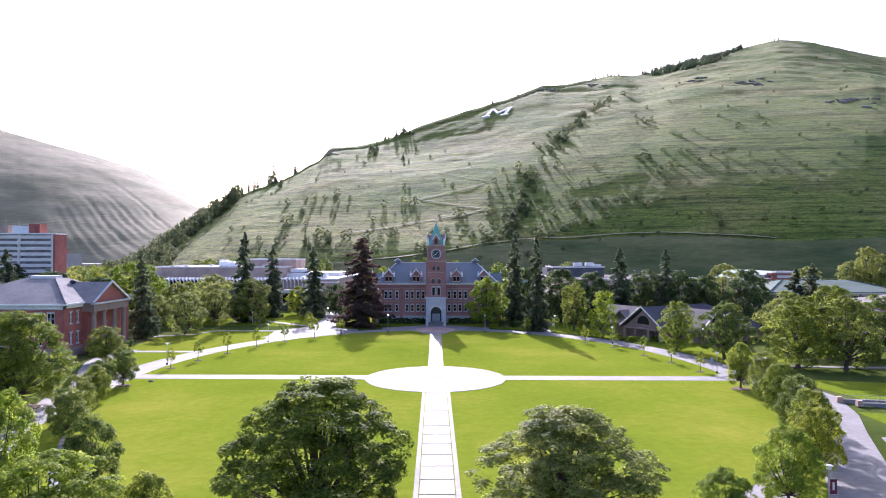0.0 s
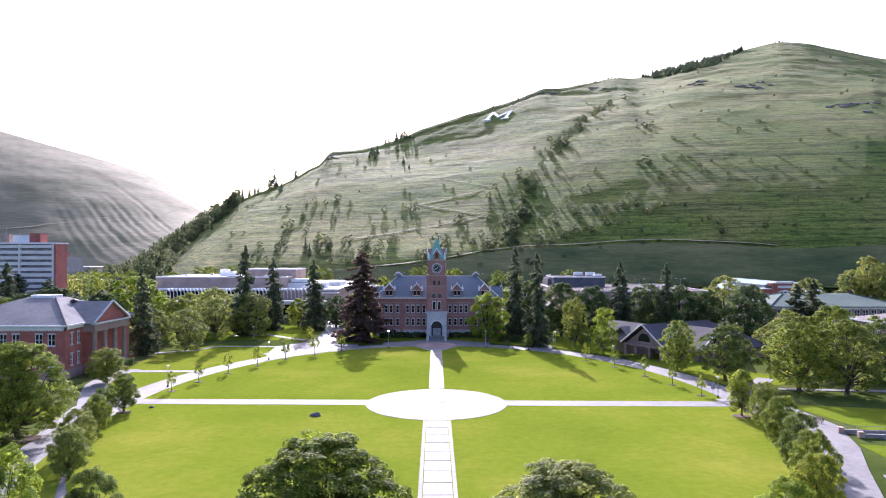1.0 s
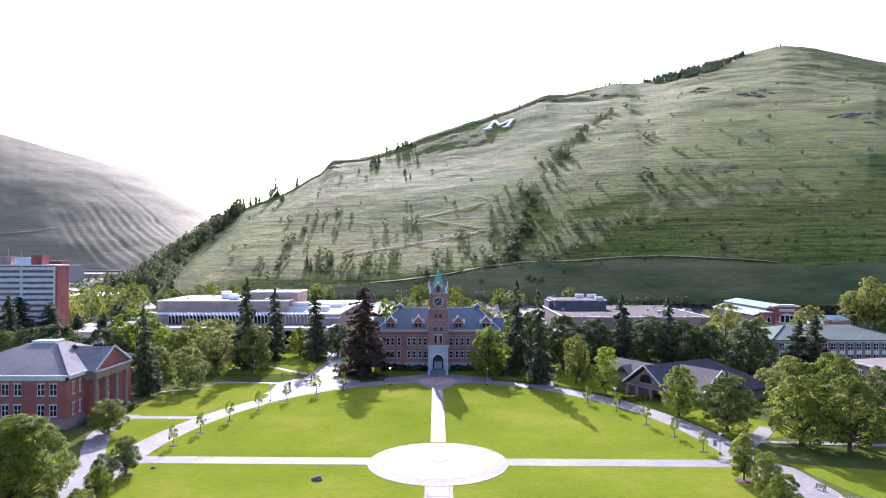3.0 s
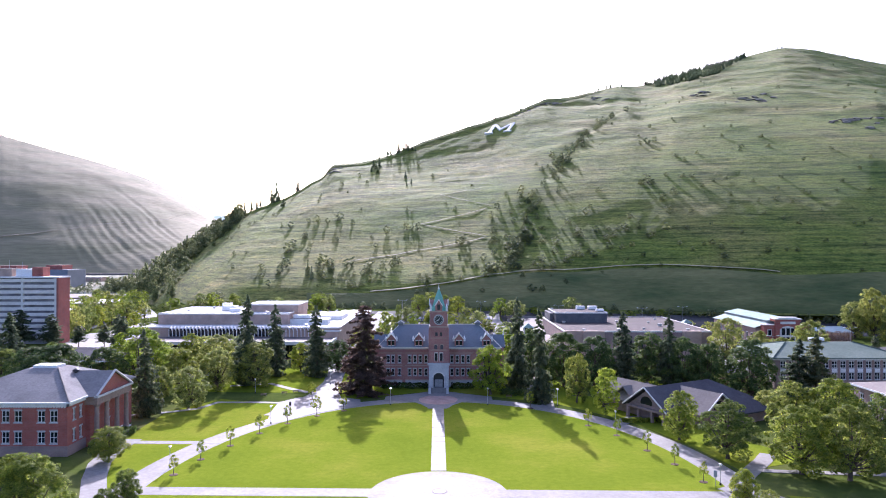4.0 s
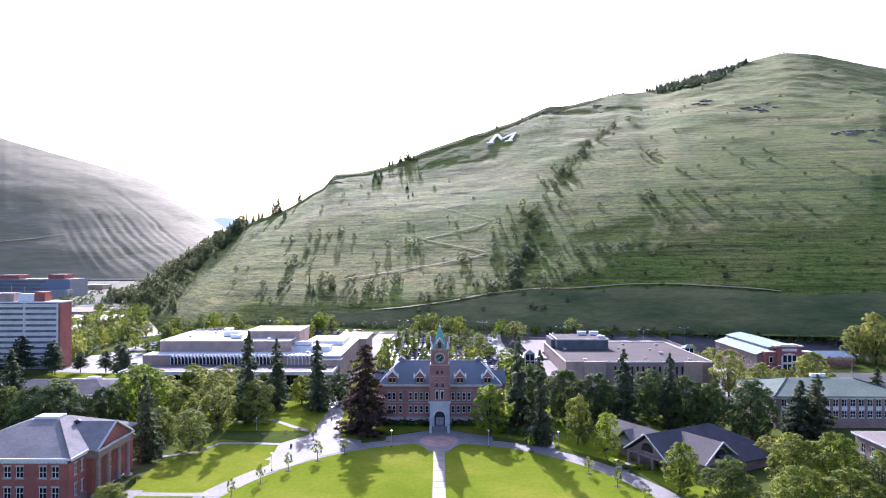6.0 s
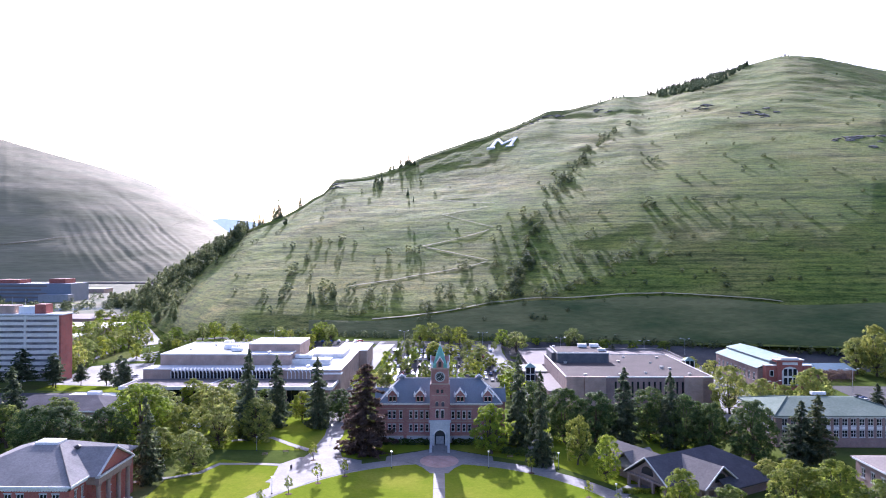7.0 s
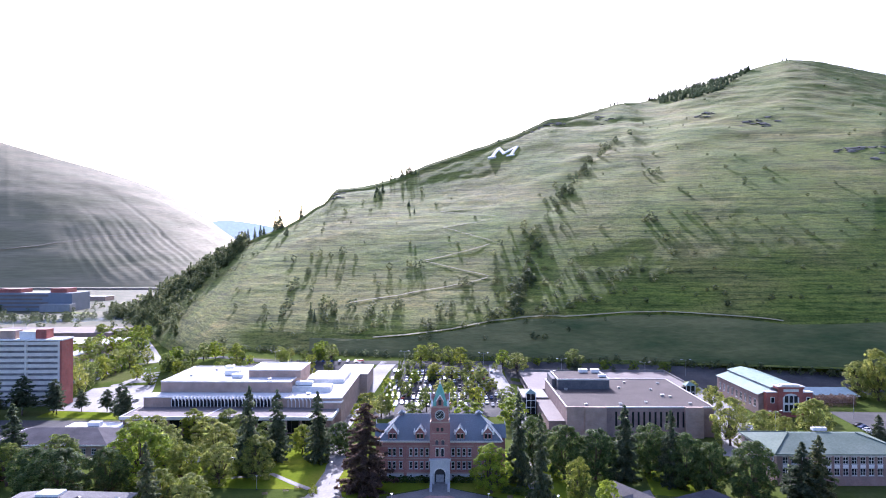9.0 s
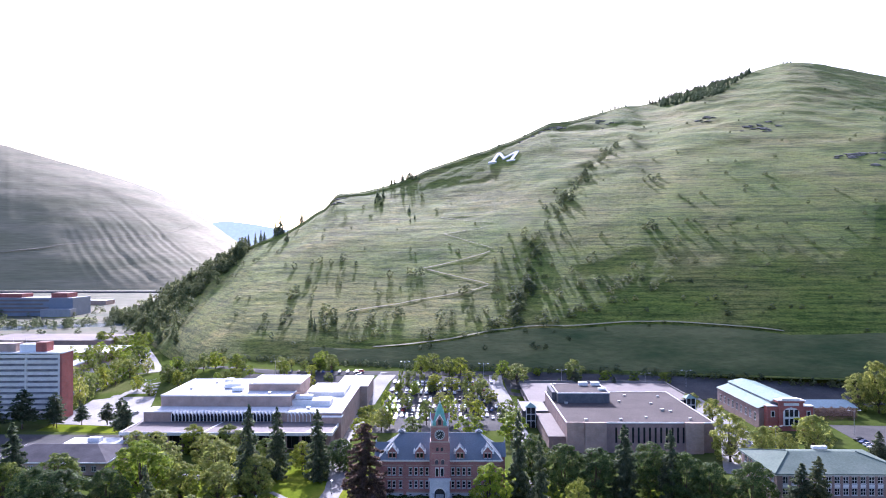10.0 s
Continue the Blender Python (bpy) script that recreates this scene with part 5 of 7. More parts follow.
# ---- red brick hall with the columned portico ----
def portico_hall():
    h = thing("portico_hall", "red brick two-storey hall with grey hip roof and stone-columned portico", "building", pose(-84.6, 151.6, 0))
    E = 11.9
    front = [(x, z, w, 2.6) for z in (7.6, 2.9) for x, w in ((2.2, 1.7), (5.0, 1.7), (10.2, 1.7), (13.0, 1.7), (18.0, 1.7), (20.8, 1.7), (26.0, 1.7))]
    front = [(30 - x - w, z, w, hh) for x, z, w, hh in front]
    front += [(x, 0.7, 1.5, 1.1) for x, z, w, hh in front if z < 5]
    east = [(x, z, 1.2, 2.6) for z in (7.6, 2.9) for x in (1.8, 4.6)]
    block(h, -30, 0, 0, 31, E, BRICK_RED, (front, east, (), ()), WHITE, "cross")
    part("plinth", Shape().box(-30.15, 0.15, -0.15, 0, 0, 2.3).box(0, 0.15, 0, 8, 0, 2.3), BRICK_PLUM, h, "dark brick basement course")
    part("cornice", Shape().box(-30.5, 0.5, -0.5, 0, E - 0.7, E).box(0, 0.5, -0.5, 7.0, E - 0.7, E), WHITE, h, "white painted cornice")
    dentil = Shape().box(0, 0.3, -0.42, -0.1, E - 1.0, E - 0.7).mesh("dentil", WHITE)
    for k in range(50):
        part("dentil", dentil, None, h, "", pose(-30 + 0.6 * k, 0, 0))
    hip_roof(h, -30.9, 0.9, -0.9, 31.9, E + 0.3, -17.0, -9.5, 13.0, 18.0, 17.5, SHINGLE)
    part("gutter", Shape().box(-30.9, 1.1, -1.15, -0.9, E + 0.0, E + 0.4).box(0.9, 1.15, -1.1, 6.6, E, E + 0.4), WHITE, h)
    ridge_caps(h, [((0.9, -0.9, E + 0.4), (-9.5, 13, 17.6))], SHINGLE_LIGHT, 0.2)
    part("roof_deck", Shape().box(-16, -10.2, 13.6, 17.4, 17.4, 18.1), WHITE, h, "white roof hatch deck")
    part("vent_hood", Shape().turned([(0.45, 0), (0.45, 0.8), (0.8, 0.9), (0.7, 1.3), (0.1, 1.6)], 10, (-6.2, 15.0, 15.6)), DARK_METAL, h)
    # portico wing towards the oval
    wing = part("portico", Shape().box(-0.3, 3.0, 7.2, 24.0, 9.9, 12.0), COLUMN, h, "stone entablature over tall columns, toned dark for their shade")
    block(h, -0.5, 1.2, 7.6, 23.6, 10.0, BRICK_RED, ((), [(2.2, 2.9, 1.3, 2.6), (6.9, 1.2, 2.0, 3.6), (12.0, 2.9, 1.3, 2.6), (2.2, 7.0, 1.3, 2.2), (7.2, 7.0, 1.3, 2.2), (12.0, 7.0, 1.3, 2.2)], (), ()), WHITE, "cross")
    for y in (8.2, 12.9, 18.0, 22.9):
        part("column", Shape().turned([(0.75, 1.2), (0.75, 1.5), (0.6, 1.7), (0.5, 9.2), (0.7, 9.6), (0.75, 9.9)], 16, (2.4, y, 0)), COLUMN, wing)
    part("portico_floor", Shape().box(1.2, 3.2, 7.2, 24.0, 0, 1.2), STONE, wing)
    for k in range(6):
        part("step", Shape().box(3.2 + 0.35 * (5 - k), 3.55 + 0.35 * (5 - k), 9.0, 22.0, 0, 0.2 * (k + 1)), CONCRETE, wing)
    part("wing_roof", Shape().add([(3.4, 6.6, 11.9), (3.4, 15.6, 16.6), (-10.5, 15.6, 16.6), (-3.0, 6.6, 11.9), (3.4, 24.6, 11.9), (-3.0, 24.6, 11.9)], [(0, 1, 2, 3), (1, 4, 5, 2)]), SHINGLE, h)
    gable_wall(h, pose(2.7, 15.6, 0, 0, 0, 90), 8.4, 12.0, 4.3, BRICK_RED, name="pediment")
    part("raking_cornice", Shape().tube((3.1, 6.6, 12.0), (3.1, 15.6, 16.7), 0.28, 0.28, 6).tube((3.1, 15.6, 16.7), (3.1, 24.6, 12.0), 0.28, 0.28, 6).box(2.5, 3.5, 6.6, 24.6, 11.6, 12.0), STONE, h)


portico_hall()


# ---- white-banded tower block ----
def tower_block():
    t = thing("tower_block", "eleven-storey dormitory with white balcony bands and red brick end wall", "building", pose(-194.6, 340, 0, 0, 0, 2))
    L, D, H = 52.0, 10.0, 33.0
    part("body", Shape().box(-L, -0.5, 0.9, D, 0, H), GREY_WALL, t)
    part("end_wall", Shape().box(-0.5, 0.5, -0.6, D + 0.4, 0, H + 0.8), BRICK_RED, t, "red brick end wall")
    part("corner_fin", Shape().box(-1.6, -0.5, -0.5, 0.9, 0, H), TRIM, t)
    for k in range(11):
        z = 2.6 + 2.85 * k
        part("balcony_band", Shape().box(-L, -1.6, -0.5, 0.9, z, z + 1.6), TRIM, t)
        part("window_strip", Shape().box(-L, -1.7, 0.78, 0.88, z + 1.25, z + 2.85), TINTED, t)
    for x in (-17.5, -34.5):
        part("pier", Shape().box(x - 0.5, x + 0.5, -0.62, 0.8, 0, H), TRIM, t)
    part("roof", Shape().box(-L - 0.6, 0.9, -0.9, D + 0.7, H + 0.2, H + 0.9), WHITE, t, "white overhanging roof slab")
    part("penthouse", Shape().box(-22, -14, 2, 8.5, H + 0.9, H + 4.6), WHITE, t)
    part("penthouse", Shape().box(-13.9, -8.5, 2, 8.5, H + 0.9, H + 5.6), BRICK_RED, t)
    part("penthouse", Shape().box(-36, -24, 2, 9, H + 0.9, H + 5.0), BRICK_TAN, t)
    part("vent_pipes", Shape().tube((-27, 5, H), (-27, 5, H + 9), 0.12, 0.08, 6).tube((-21, 6, H), (-21, 6, H + 8), 0.1, 0.06, 6), METAL, t)


tower_block()


# ---- library with the folded-plate canopy ----
def library():
    lib = thing("library", "low buff brick library with white roofs and zigzag window canopy", "building")
    block(lib, -133.5, -73, 315, 358, 17.4, BRICK_TAN)
    flat_roof(lib, -133.5, -73, 315, 358, 17.3, ROOF_WHITE, TRIM)
    block(lib, -72.9, -47.5, 304, 366, 12.2, BRICK_TAN)
    flat_roof(lib, -72.9, -47.5, 304, 366, 12.1, ROOF_WHITE, TRIM)
    block(lib, -96, -71, 327, 350, 20.8, BRICK_TAN, z0=17.0)
    flat_roof(lib, -96, -71, 327, 350, 20.7, ROOF_WHITE, TRIM)
    part("roof_step", Shape().box(-74, -55, 318, 326, 12.1, 14.6), ROOF_WHITE, lib)
    part("roof_step", Shape().box(-70, -52, 340, 364, 12.1, 14.2), ROOF_WHITE, lib)
    part("rear_wing", Shape().box(-60, -43.5, 366, 396, 0, 11.9), BRICK_TAN, lib)
    part("rear_roof", Shape().box(-60.3, -43.2, 366, 396.3, 11.9, 12.3), ROOF_WHITE, lib)
    part("upper_wall", Shape().box(-133, -73, 306.2, 314.98, 8.0, 12.0), BRICK_TAN, lib)
    part("ledge_roof", Shape().box(-137, -73, 304.6, 314.9, 12.0, 12.4), ROOF_WHITE, lib)
    part("left_bay", Shape().box(-137, -124, 304.8, 314.9, 0, 12.0), BRICK_TAN, lib)
    # zigzag canopy over the tall windows
    for x0, x1 in ((-124, -76), (-71.5, -58)):
        n = int((x1 - x0) / 1.6)
        step = (x1 - x0) / n
        for i in range(n):
            x = x0 + i * step
            fold = Shape().add([(x, 303.0, 11.2), (x + step / 2, 303.0, 12.7), (x + step, 303.0, 11.2), (x, 306.0, 11.5), (x + step / 2, 306.0, 13.0), (x + step, 306.0, 11.5),
                                (x, 303.0, 10.9), (x + step / 2, 303.0, 12.4), (x + step, 303.0, 10.9)], [(0, 1, 4, 3), (1, 2, 5, 4), (6, 7, 1, 0), (7, 8, 2, 1)])
            part("canopy_fold", fold, WHITE, lib)
            part("window_fin", Shape().box(x - 0.12, x + 0.12, 303.6, 304.1, 8.2, 11.3), WHITE, lib)
        part("window_band", Shape().box(x0, x1, 304.05, 304.4, 8.3, 11.6), GLASS, lib)
    part("right_bay", Shape().box(-57.8, -47.4, 301.5, 303.9, 0, 10.6), BRICK_TAN, lib)
    part("right_bay_roof", Shape().box(-58.2, -47.0, 301.2, 306.5, 10.6, 11.0), ROOF_WHITE, lib)
    # terrace roof on piers, glazed ground floor set back
    part("terrace_roof", Shape().box(-138, -48.5, 284.8, 303.98, 7.4, 8.0), ROOF_TAN, lib, "tan gravel terrace roof")
    part("terrace_kerb", Shape().box(-138.3, -48.2, 284.5, 285.0, 7.0, 8.4).box(-138.3, -137.8, 285, 304, 7.0, 8.4).box(-48.7, -48.2, 285, 301, 7.0, 8.4), TRIM, lib)
    for x in (-104, -90, -60):
        part("expansion_strip", Shape().add([(x, 285.2, 8.03), (x + 0.8, 285.2, 8.03), (x + 3.6, 303.5, 8.03), (x + 2.8, 303.5, 8.03)], [(0, 1, 2, 3)]), WHITE, lib)
    part("ground_floor", Shape().box(-136, -50, 289.5, 303.9, 0, 7.4), BRICK_PLUM, lib)
    part("ground_glazing", Shape().box(-130, -52, 289.3, 289.48, 0.6, 6.4), GLASS, lib)
    # plum brick on the piers paints in the shade below the terrace roof
    for i in range(15):
        part("pier", Shape().box(-137.4 + 6.25 * i, -136.6 + 6.25 * i, 286.0, 287.0, 0, 7.0), BRICK_PLUM, lib)
    for i in range(26):
        part("glazing_bar", Shape().box(-129.6 + 3.0 * i, -129.4 + 3.0 * i, 289.15, 289.3, 0.6, 6.4), DARK_METAL, lib)
    for q in [(-106, 334, 17.3, 7, 4, 2.4), (-101, 326, 17.3, 5, 3, 1.8), (-68, 322, 14.6, 8, 3, 1.8), (-60, 330, 12.1, 5, 3, 1.6), (-110, 342, 17.3, 4, 4, 3.2)]:
        roof_unit(*q)
    for x, y in ((-125, 330), (-118, 346), (-84, 320), (-64, 312), (-56, 350)):
        roof_vent(x, y, 17.3 if x < -73 else 12.1, 1.2)


library()


# ---- theatre building with the fly tower ----
def theatre():
    th = thing("theatre", "plum brick theatre with gravel roof and grey fly tower", "building")
    slots = [(x, 4.0, 0.9, 6.6) for x in [20.5 + 2.35 * i for i in range(14)]]
    wall(th, pose(50, 286, 0), 62, 12.6, slots, BRICK_PLUM, DARK_METAL, "fixed", False)
    for k, (m, length) in enumerate(walls_of(50, 112, 286, 350)):
        if k:
            wall(th, m @ pose(0.4 if k != 2 else 0, 0, 0), length - (0.8 if k != 2 else 0), 12.6, [], BRICK_PLUM)
    for x0, x1 in ((50.0, 57.5), (57.6, 66.5), (99.5, 107.0)):
        part("projecting_bay", Shape().box(x0, x1, 284.2 if x0 > 57 else 285.0, 285.98, 0, 12.9), BRICK_TAN, th)
    flat_roof(th, 50, 112, 286, 350, 12.5, ROOF_GRAVEL, TRIM, 0.3)
    part("fly_tower", Shape().box(52.5, 77, 324, 347, 12.5, 17.0), SLATE_WALL, th, "grey fly tower")
    part("fly_roof", Shape().box(52.7, 76.8, 324.2, 346.8, 17.0, 17.15), ROOF_GRAVEL, th)
    part("fly_parapet", Shape().box(52.3, 77.2, 323.8, 324.2, 16.8, 17.4).box(52.3, 52.7, 324.2, 347, 16.8, 17.4).box(76.8, 77.2, 324.2, 347, 16.8, 17.4), TRIM, th)
    part("fly_shoulder", Shape().box(50.6, 52.3, 330, 347, 12.5, 16.4), SLATE_WALL, th)
    roof_unit(68, 343, 17.15, 4.2, 3, 1.8)
    roof_unit(74, 343, 17.15, 4.2, 3, 1.8)
    roof_unit(75, 331, 17.15, 3.5, 3, 1.2)
    for x, y, s in ((59, 290, 1.0), (74, 291, 1.0), (86, 295, 0.9), (104, 292, 1.0), (97, 308, 1.4), (100, 306, 1.0), (96, 322, 0.9), (82, 326, 1.0), (88, 340, 1.0), (104, 338, 1.0), (54, 345, 1.0), (56, 322, 1.2)):
        roof_vent(x, y, 12.5 if y < 342 or x > 78 else 17.0, s)
    part("low_link", Shape().box(43, 49.95, 288, 330, 0, 6.0), BRICK_PLUM, th)
    part("low_link_roof", Shape().box(42.7, 49.9, 287.7, 330.3, 6.0, 6.3), ROOF_TAN, th)


theatre()


def parking_deck():
    d = thing("parking_deck", "pale concrete parking deck with open railings behind the theatre", "parking deck")
    for z in (3.2, 6.4):
        part("deck_slab", Shape().box(42, 128, 352, 404, z, z + 0.7), ROOF_TAN, d)
    part("deck_slab", Shape().box(36, 49, 331, 352, 3.2, 3.9).box(36, 49, 331, 352, 6.4, 7.1), CONCRETE, d)
    for q in ((42, 128, 403.6, 404, 7.1, 8.2), (36, 36.4, 331, 352, 7.1, 8.2), (36, 36.4, 331, 352, 3.9, 4.9), (127.6, 128, 352, 403.6, 7.1, 8.2), (112.2, 127.5, 352, 352.4, 7.1, 8.1)):
        part("edge_rail", Shape().box(*q), CONCRETE, d)
    for x in range(37, 129, 9):
        for y in ((332, 351, 403) if x < 49 else (353, 378, 403)):
            part("pillar", Shape().box(x - 0.3, x + 0.3, y - 0.3, y + 0.3, 0, 6.4), CONCRETE, d)
    for x, y in ((40, 329.0), (124, 350)):
        st = part("stair_tower", Shape().box(x - 2.2, x + 2.2, y - 2.2, y + 2.2, 0, 9.6), GLASS, d, "glazed stair tower with pyramid cap")
        part("glazing_frame", Shape().box(x - 2.35, x - 2.05, y - 2.35, y - 2.05, 0, 9.8).box(x + 2.05, x + 2.35, y - 2.35, y - 2.05, 0, 9.8).box(x - 0.12, x + 0.12, y - 2.35, y - 2.2, 0, 9.8)
             .box(x - 2.3, x + 2.3, y - 2.33, y - 2.2, 3.1, 3.4).box(x - 2.3, x + 2.3, y - 2.33, y - 2.2, 6.3, 6.6), WHITE, st)
        part("cap", Shape().add([(x - 2.8, y - 2.8, 9.7), (x + 2.8, y - 2.8, 9.7), (x + 2.8, y + 2.8, 9.7), (x - 2.8, y + 2.8, 9.7), (x, y, 11.6)], [(0, 1, 4), (1, 2, 4), (2, 3, 4), (3, 0, 4), (3, 2, 1, 0)]), METAL_ROOF, st)


parking_deck()


# ---- gymnasium with the arched front ----
def gymnasium():
    g = thing("gymnasium", "red brick gymnasium with pale metal roof and arched white window front", "building")
    side = grid_windows(50, 3, 5.2, 2.2, ((3.5, 3.4),))
    block(g, 148.5, 175, 326, 376, 9.8, BRICK_PLUM, ((), side, (), side), WHITE, "cross")
    part("lower_roof", Shape().add([(147.8, 325.6, 9.9), (154.5, 325.6, 12.2), (154.5, 376.5, 12.2), (147.8, 376.5, 9.9)], [(0, 1, 2, 3)])
         .add([(169, 325.6, 12.2), (175.7, 325.6, 9.9), (175.7, 376.5, 9.9), (169, 376.5, 12.2)], [(0, 1, 2, 3)]), METAL_ROOF, g)
    part("clerestory", Shape().box(154.5, 169, 326.5, 376, 9.8, 13.4), GREY_WALL, g)
    part("upper_roof", Shape().add([(154.0, 326, 13.3), (161.7, 326, 15.0), (161.7, 376.5, 15.0), (154.0, 376.5, 13.3), (169.4, 326, 13.3), (169.4, 376.5, 13.3)], [(0, 1, 2, 3), (1, 4, 5, 2)]), METAL_ROOF, g)
    f = part("front", Shape().box(151, 172.5, 322.5, 326, 0, 11.4).box(156, 167.5, 321.6, 322.5, 0, 13.2).box(155.5, 168, 321.4, 326.0, 13.2, 14.2), BRICK_RED, g, "red brick front with a raised parapet")
    part("coping", Shape().box(150.6, 155.8, 322.2, 326, 11.4, 11.8).box(167.7, 172.9, 322.2, 326, 11.4, 11.8).box(155.2, 168.3, 321.1, 326, 14.2, 14.6).box(157.5, 166, 321.4, 325, 14.6, 15.2), TRIM, f)
    part("arch_frame", Shape().extrude_y([(158, 2.4), (165.5, 2.4), (165.5, 9.2), (164.2, 10.6), (161.75, 11.2), (159.3, 10.6), (158, 9.2)], 321.3, 321.58), TRIM, f)
    for x in (158.8, 161.0, 163.2):
        part("window_pane", Shape().box(x, x + 1.6, 321.2, 321.28, 6.9, 10.1), GLASS, f)
        part("window_pane", Shape().box(x, x + 1.6, 321.2, 321.28, 2.9, 5.9), GLASS, f)
    part("name_panel", Shape().box(158.2, 165.3, 321.25, 321.38, 12.0, 13.2), TRIM, f)
    for x in (152.6, 169.4):
        part("side_window_frame", Shape().box(x, x + 1.9, 322.3, 322.48, 6.4, 9.4), TRIM, f)
        part("window_pane", Shape().box(x + 0.3, x + 1.6, 322.2, 322.28, 6.7, 9.1), GLASS, f)
    ob = thing("annex", "low annex with blue metal roof beside the gymnasium", "building")
    part("wall", Shape().box(178, 210, 352, 366, 0, 4.4), BRICK_PLUM, ob)
    part("roof", Shape().add([(177, 351, 4.3), (211, 351, 4.3), (209, 359, 7.0), (178, 359, 7.0), (177, 367, 4.3), (211, 367, 4.3)], [(0, 1, 2, 3), (3, 2, 5, 4), (1, 5, 2), (0, 3, 4)]), BLUE_ROOF, ob)


gymnasium()


# ---- brick hall with the faded green hip roof ----
def green_roof_hall():
    g = thing("green_roof_hall", "buff-trimmed brick classroom hall with faded green hip roof", "building", pose(109.6, 226.8, 0))
    L, D, E = 44.0, 27.0, 10.4
    front = [(x, z, 1.8, 2.3) for z in (7.2, 3.4) for x in [2.0 + 2.85 * i for i in range(14)]]
    left = [(x, z, 1.8, 2.3) for z in (7.2, 3.4) for x in [2.0 + 3.0 * i for i in range(8)]]
    block(g, 0, L, 0, D, E, BRICK_PLUM, (front, (), (), left), WHITE, "cross")
    for i in range(14):
        part("spandrel", Shape().box(2.0 + 2.85 * i, 3.8 + 2.85 * i, -0.06, 0.0, 5.85, 6.95), WHITE, g, "white panel below the window")
    part("cornice", Shape().box(-0.6, L + 0.6, -0.6, 0, E - 0.5, E).box(-0.6, 0, 0, D, E - 0.5, E), TRIM, g)
    hip_roof(g, -0.9, L + 0.9, -0.9, D + 0.9, E + 0.3, 10.0, 33.5, 12.8, 14.2, 14.2, ROOF_GREEN)
    ridge_caps(g, [((-0.9, -0.9, E + 0.4), (10, 12.8, 14.3)), ((L + 0.9, -0.9, E + 0.4), (33.5, 12.8, 14.3)), ((-0.9, D + 0.9, E + 0.4), (10, 14.2, 14.3))], ROOF_GREEN, 0.2)
    roof_unit(132, 242.5, 14.2, 5, 1.6, 1.2)


green_roof_hall()


# ---- pavilion with crossing charcoal roofs ----
def gabled_wing(root, x0, x1, half, e, r, roof_mat, wall_mat, hip=0.0, m=None, name="roof", porch=0.0):
    """A roof whose ridge runs along x from a gable at x0 to a gable or hip at x1, with walls below."""
    m = m or pose(0, 0, 0)
    v = [(x0, -half, e), (x0, 0, r), (x0, half, e), (x1, -half, e), (x1 - hip, 0, r), (x1, half, e)]
    v += [(x, y, z - 0.35) for x, y, z in v]
    part(name, Shape().add(v, [(0, 3, 4, 1), (1, 4, 5, 2), (3, 5, 4), (0, 6, 9, 3), (2, 5, 11, 8), (3, 9, 11, 5), (0, 1, 7, 6), (1, 2, 8, 7), (6, 7, 10, 9), (7, 8, 11, 10)]), roof_mat, root, "", m)
    part("wall", Shape().box(x0 + 1.0 + porch, x1 - 1.0, -half + 1.2, half - 1.2, 0, e), wall_mat, root, "", m)


def pavilion():
    p = thing("pavilion", "low pavilion with crossing charcoal shingle roofs and an arched gable", "building", pose(53.7, 184.4, 0, 0, 0, 30))
    E, R = 3.4, 9.0
    # near and back wings get taupe shingle, sunlight on their slopes put into colour
    gabled_wing(p, 0, 38, 7.8, E, R, SHINGLE_DARK, BRICK_PLUM, 12.0, None, "main_roof", 5.0)
    gabled_wing(p, -14.5, 0, 7.0, E, R - 0.5, SHINGLE_LIGHT, BRICK_PLUM, 0.0, pose(13.5, 0, 0, 0, 0, 90), "near_wing_roof", 1.0)
    gabled_wing(p, 12.6, 32, 5.2, E - 0.3, R - 2.6, SHINGLE_DARK, BRICK_PLUM, 6.0, pose(0, -11.6, 0), "side_wing_roof")
    gabled_wing(p, -21, 0, 6.2, E, R - 0.8, SHINGLE_LIGHT, BRICK_PLUM, 0.0, pose(8.5, 0, 0, 0, 0, -90), "back_wing_roof")
    gabled_wing(p, -4.5, 6, 4.6, E, R - 1.8, SHINGLE_LIGHT, BRICK_PLUM, 0.0, pose(8.0, 11.5, 0), "back_gable_roof")
    for m, half, top in ((pose(0, 0, 0, 0, 0, -90), 7.8, R), (pose(13.5, -14.5, 0), 7.0, R - 0.5)):
        k = (half - 1.2) / half
        gable_wall(p, m @ pose(0, 1.0, 0), half - 1.2, E, (top - E) * k, BRICK_PLUM)
        part("barge_board", Shape().tube((-half, -0.05, E), (0, -0.05, top + 0.05), 0.2, 0.2, 6), TRIM, p, "", m)
        part("barge_board", Shape().tube((0, -0.05, top + 0.05), (half, -0.05, E), 0.2, 0.2, 6), TRIM, p, "", m)
        arch = [(-2.0, 4.3)] + [(-2.0 * math.cos(math.pi * q / 10), 4.8 + 1.7 * math.sin(math.pi * q / 10)) for q in range(11)] + [(2.0, 4.3)]
        part("arched_window", Shape().extrude_y(arch, 0.85, 0.98), GLASS, p, "", m)
        part("lintel_beam", Shape().box(-half + 1, half - 1, 0.2, 0.9, E - 0.5, E), BRICK_PLUM, p, "", m)
        for x in (-half + 1.4, -2.4, 2.4, half - 1.4):
            part("pillar", Shape().box(x - 0.35, x + 0.35, 0.2, 0.9, 0, E - 0.5), BRICK_PLUM, p, "", m)


pavilion()


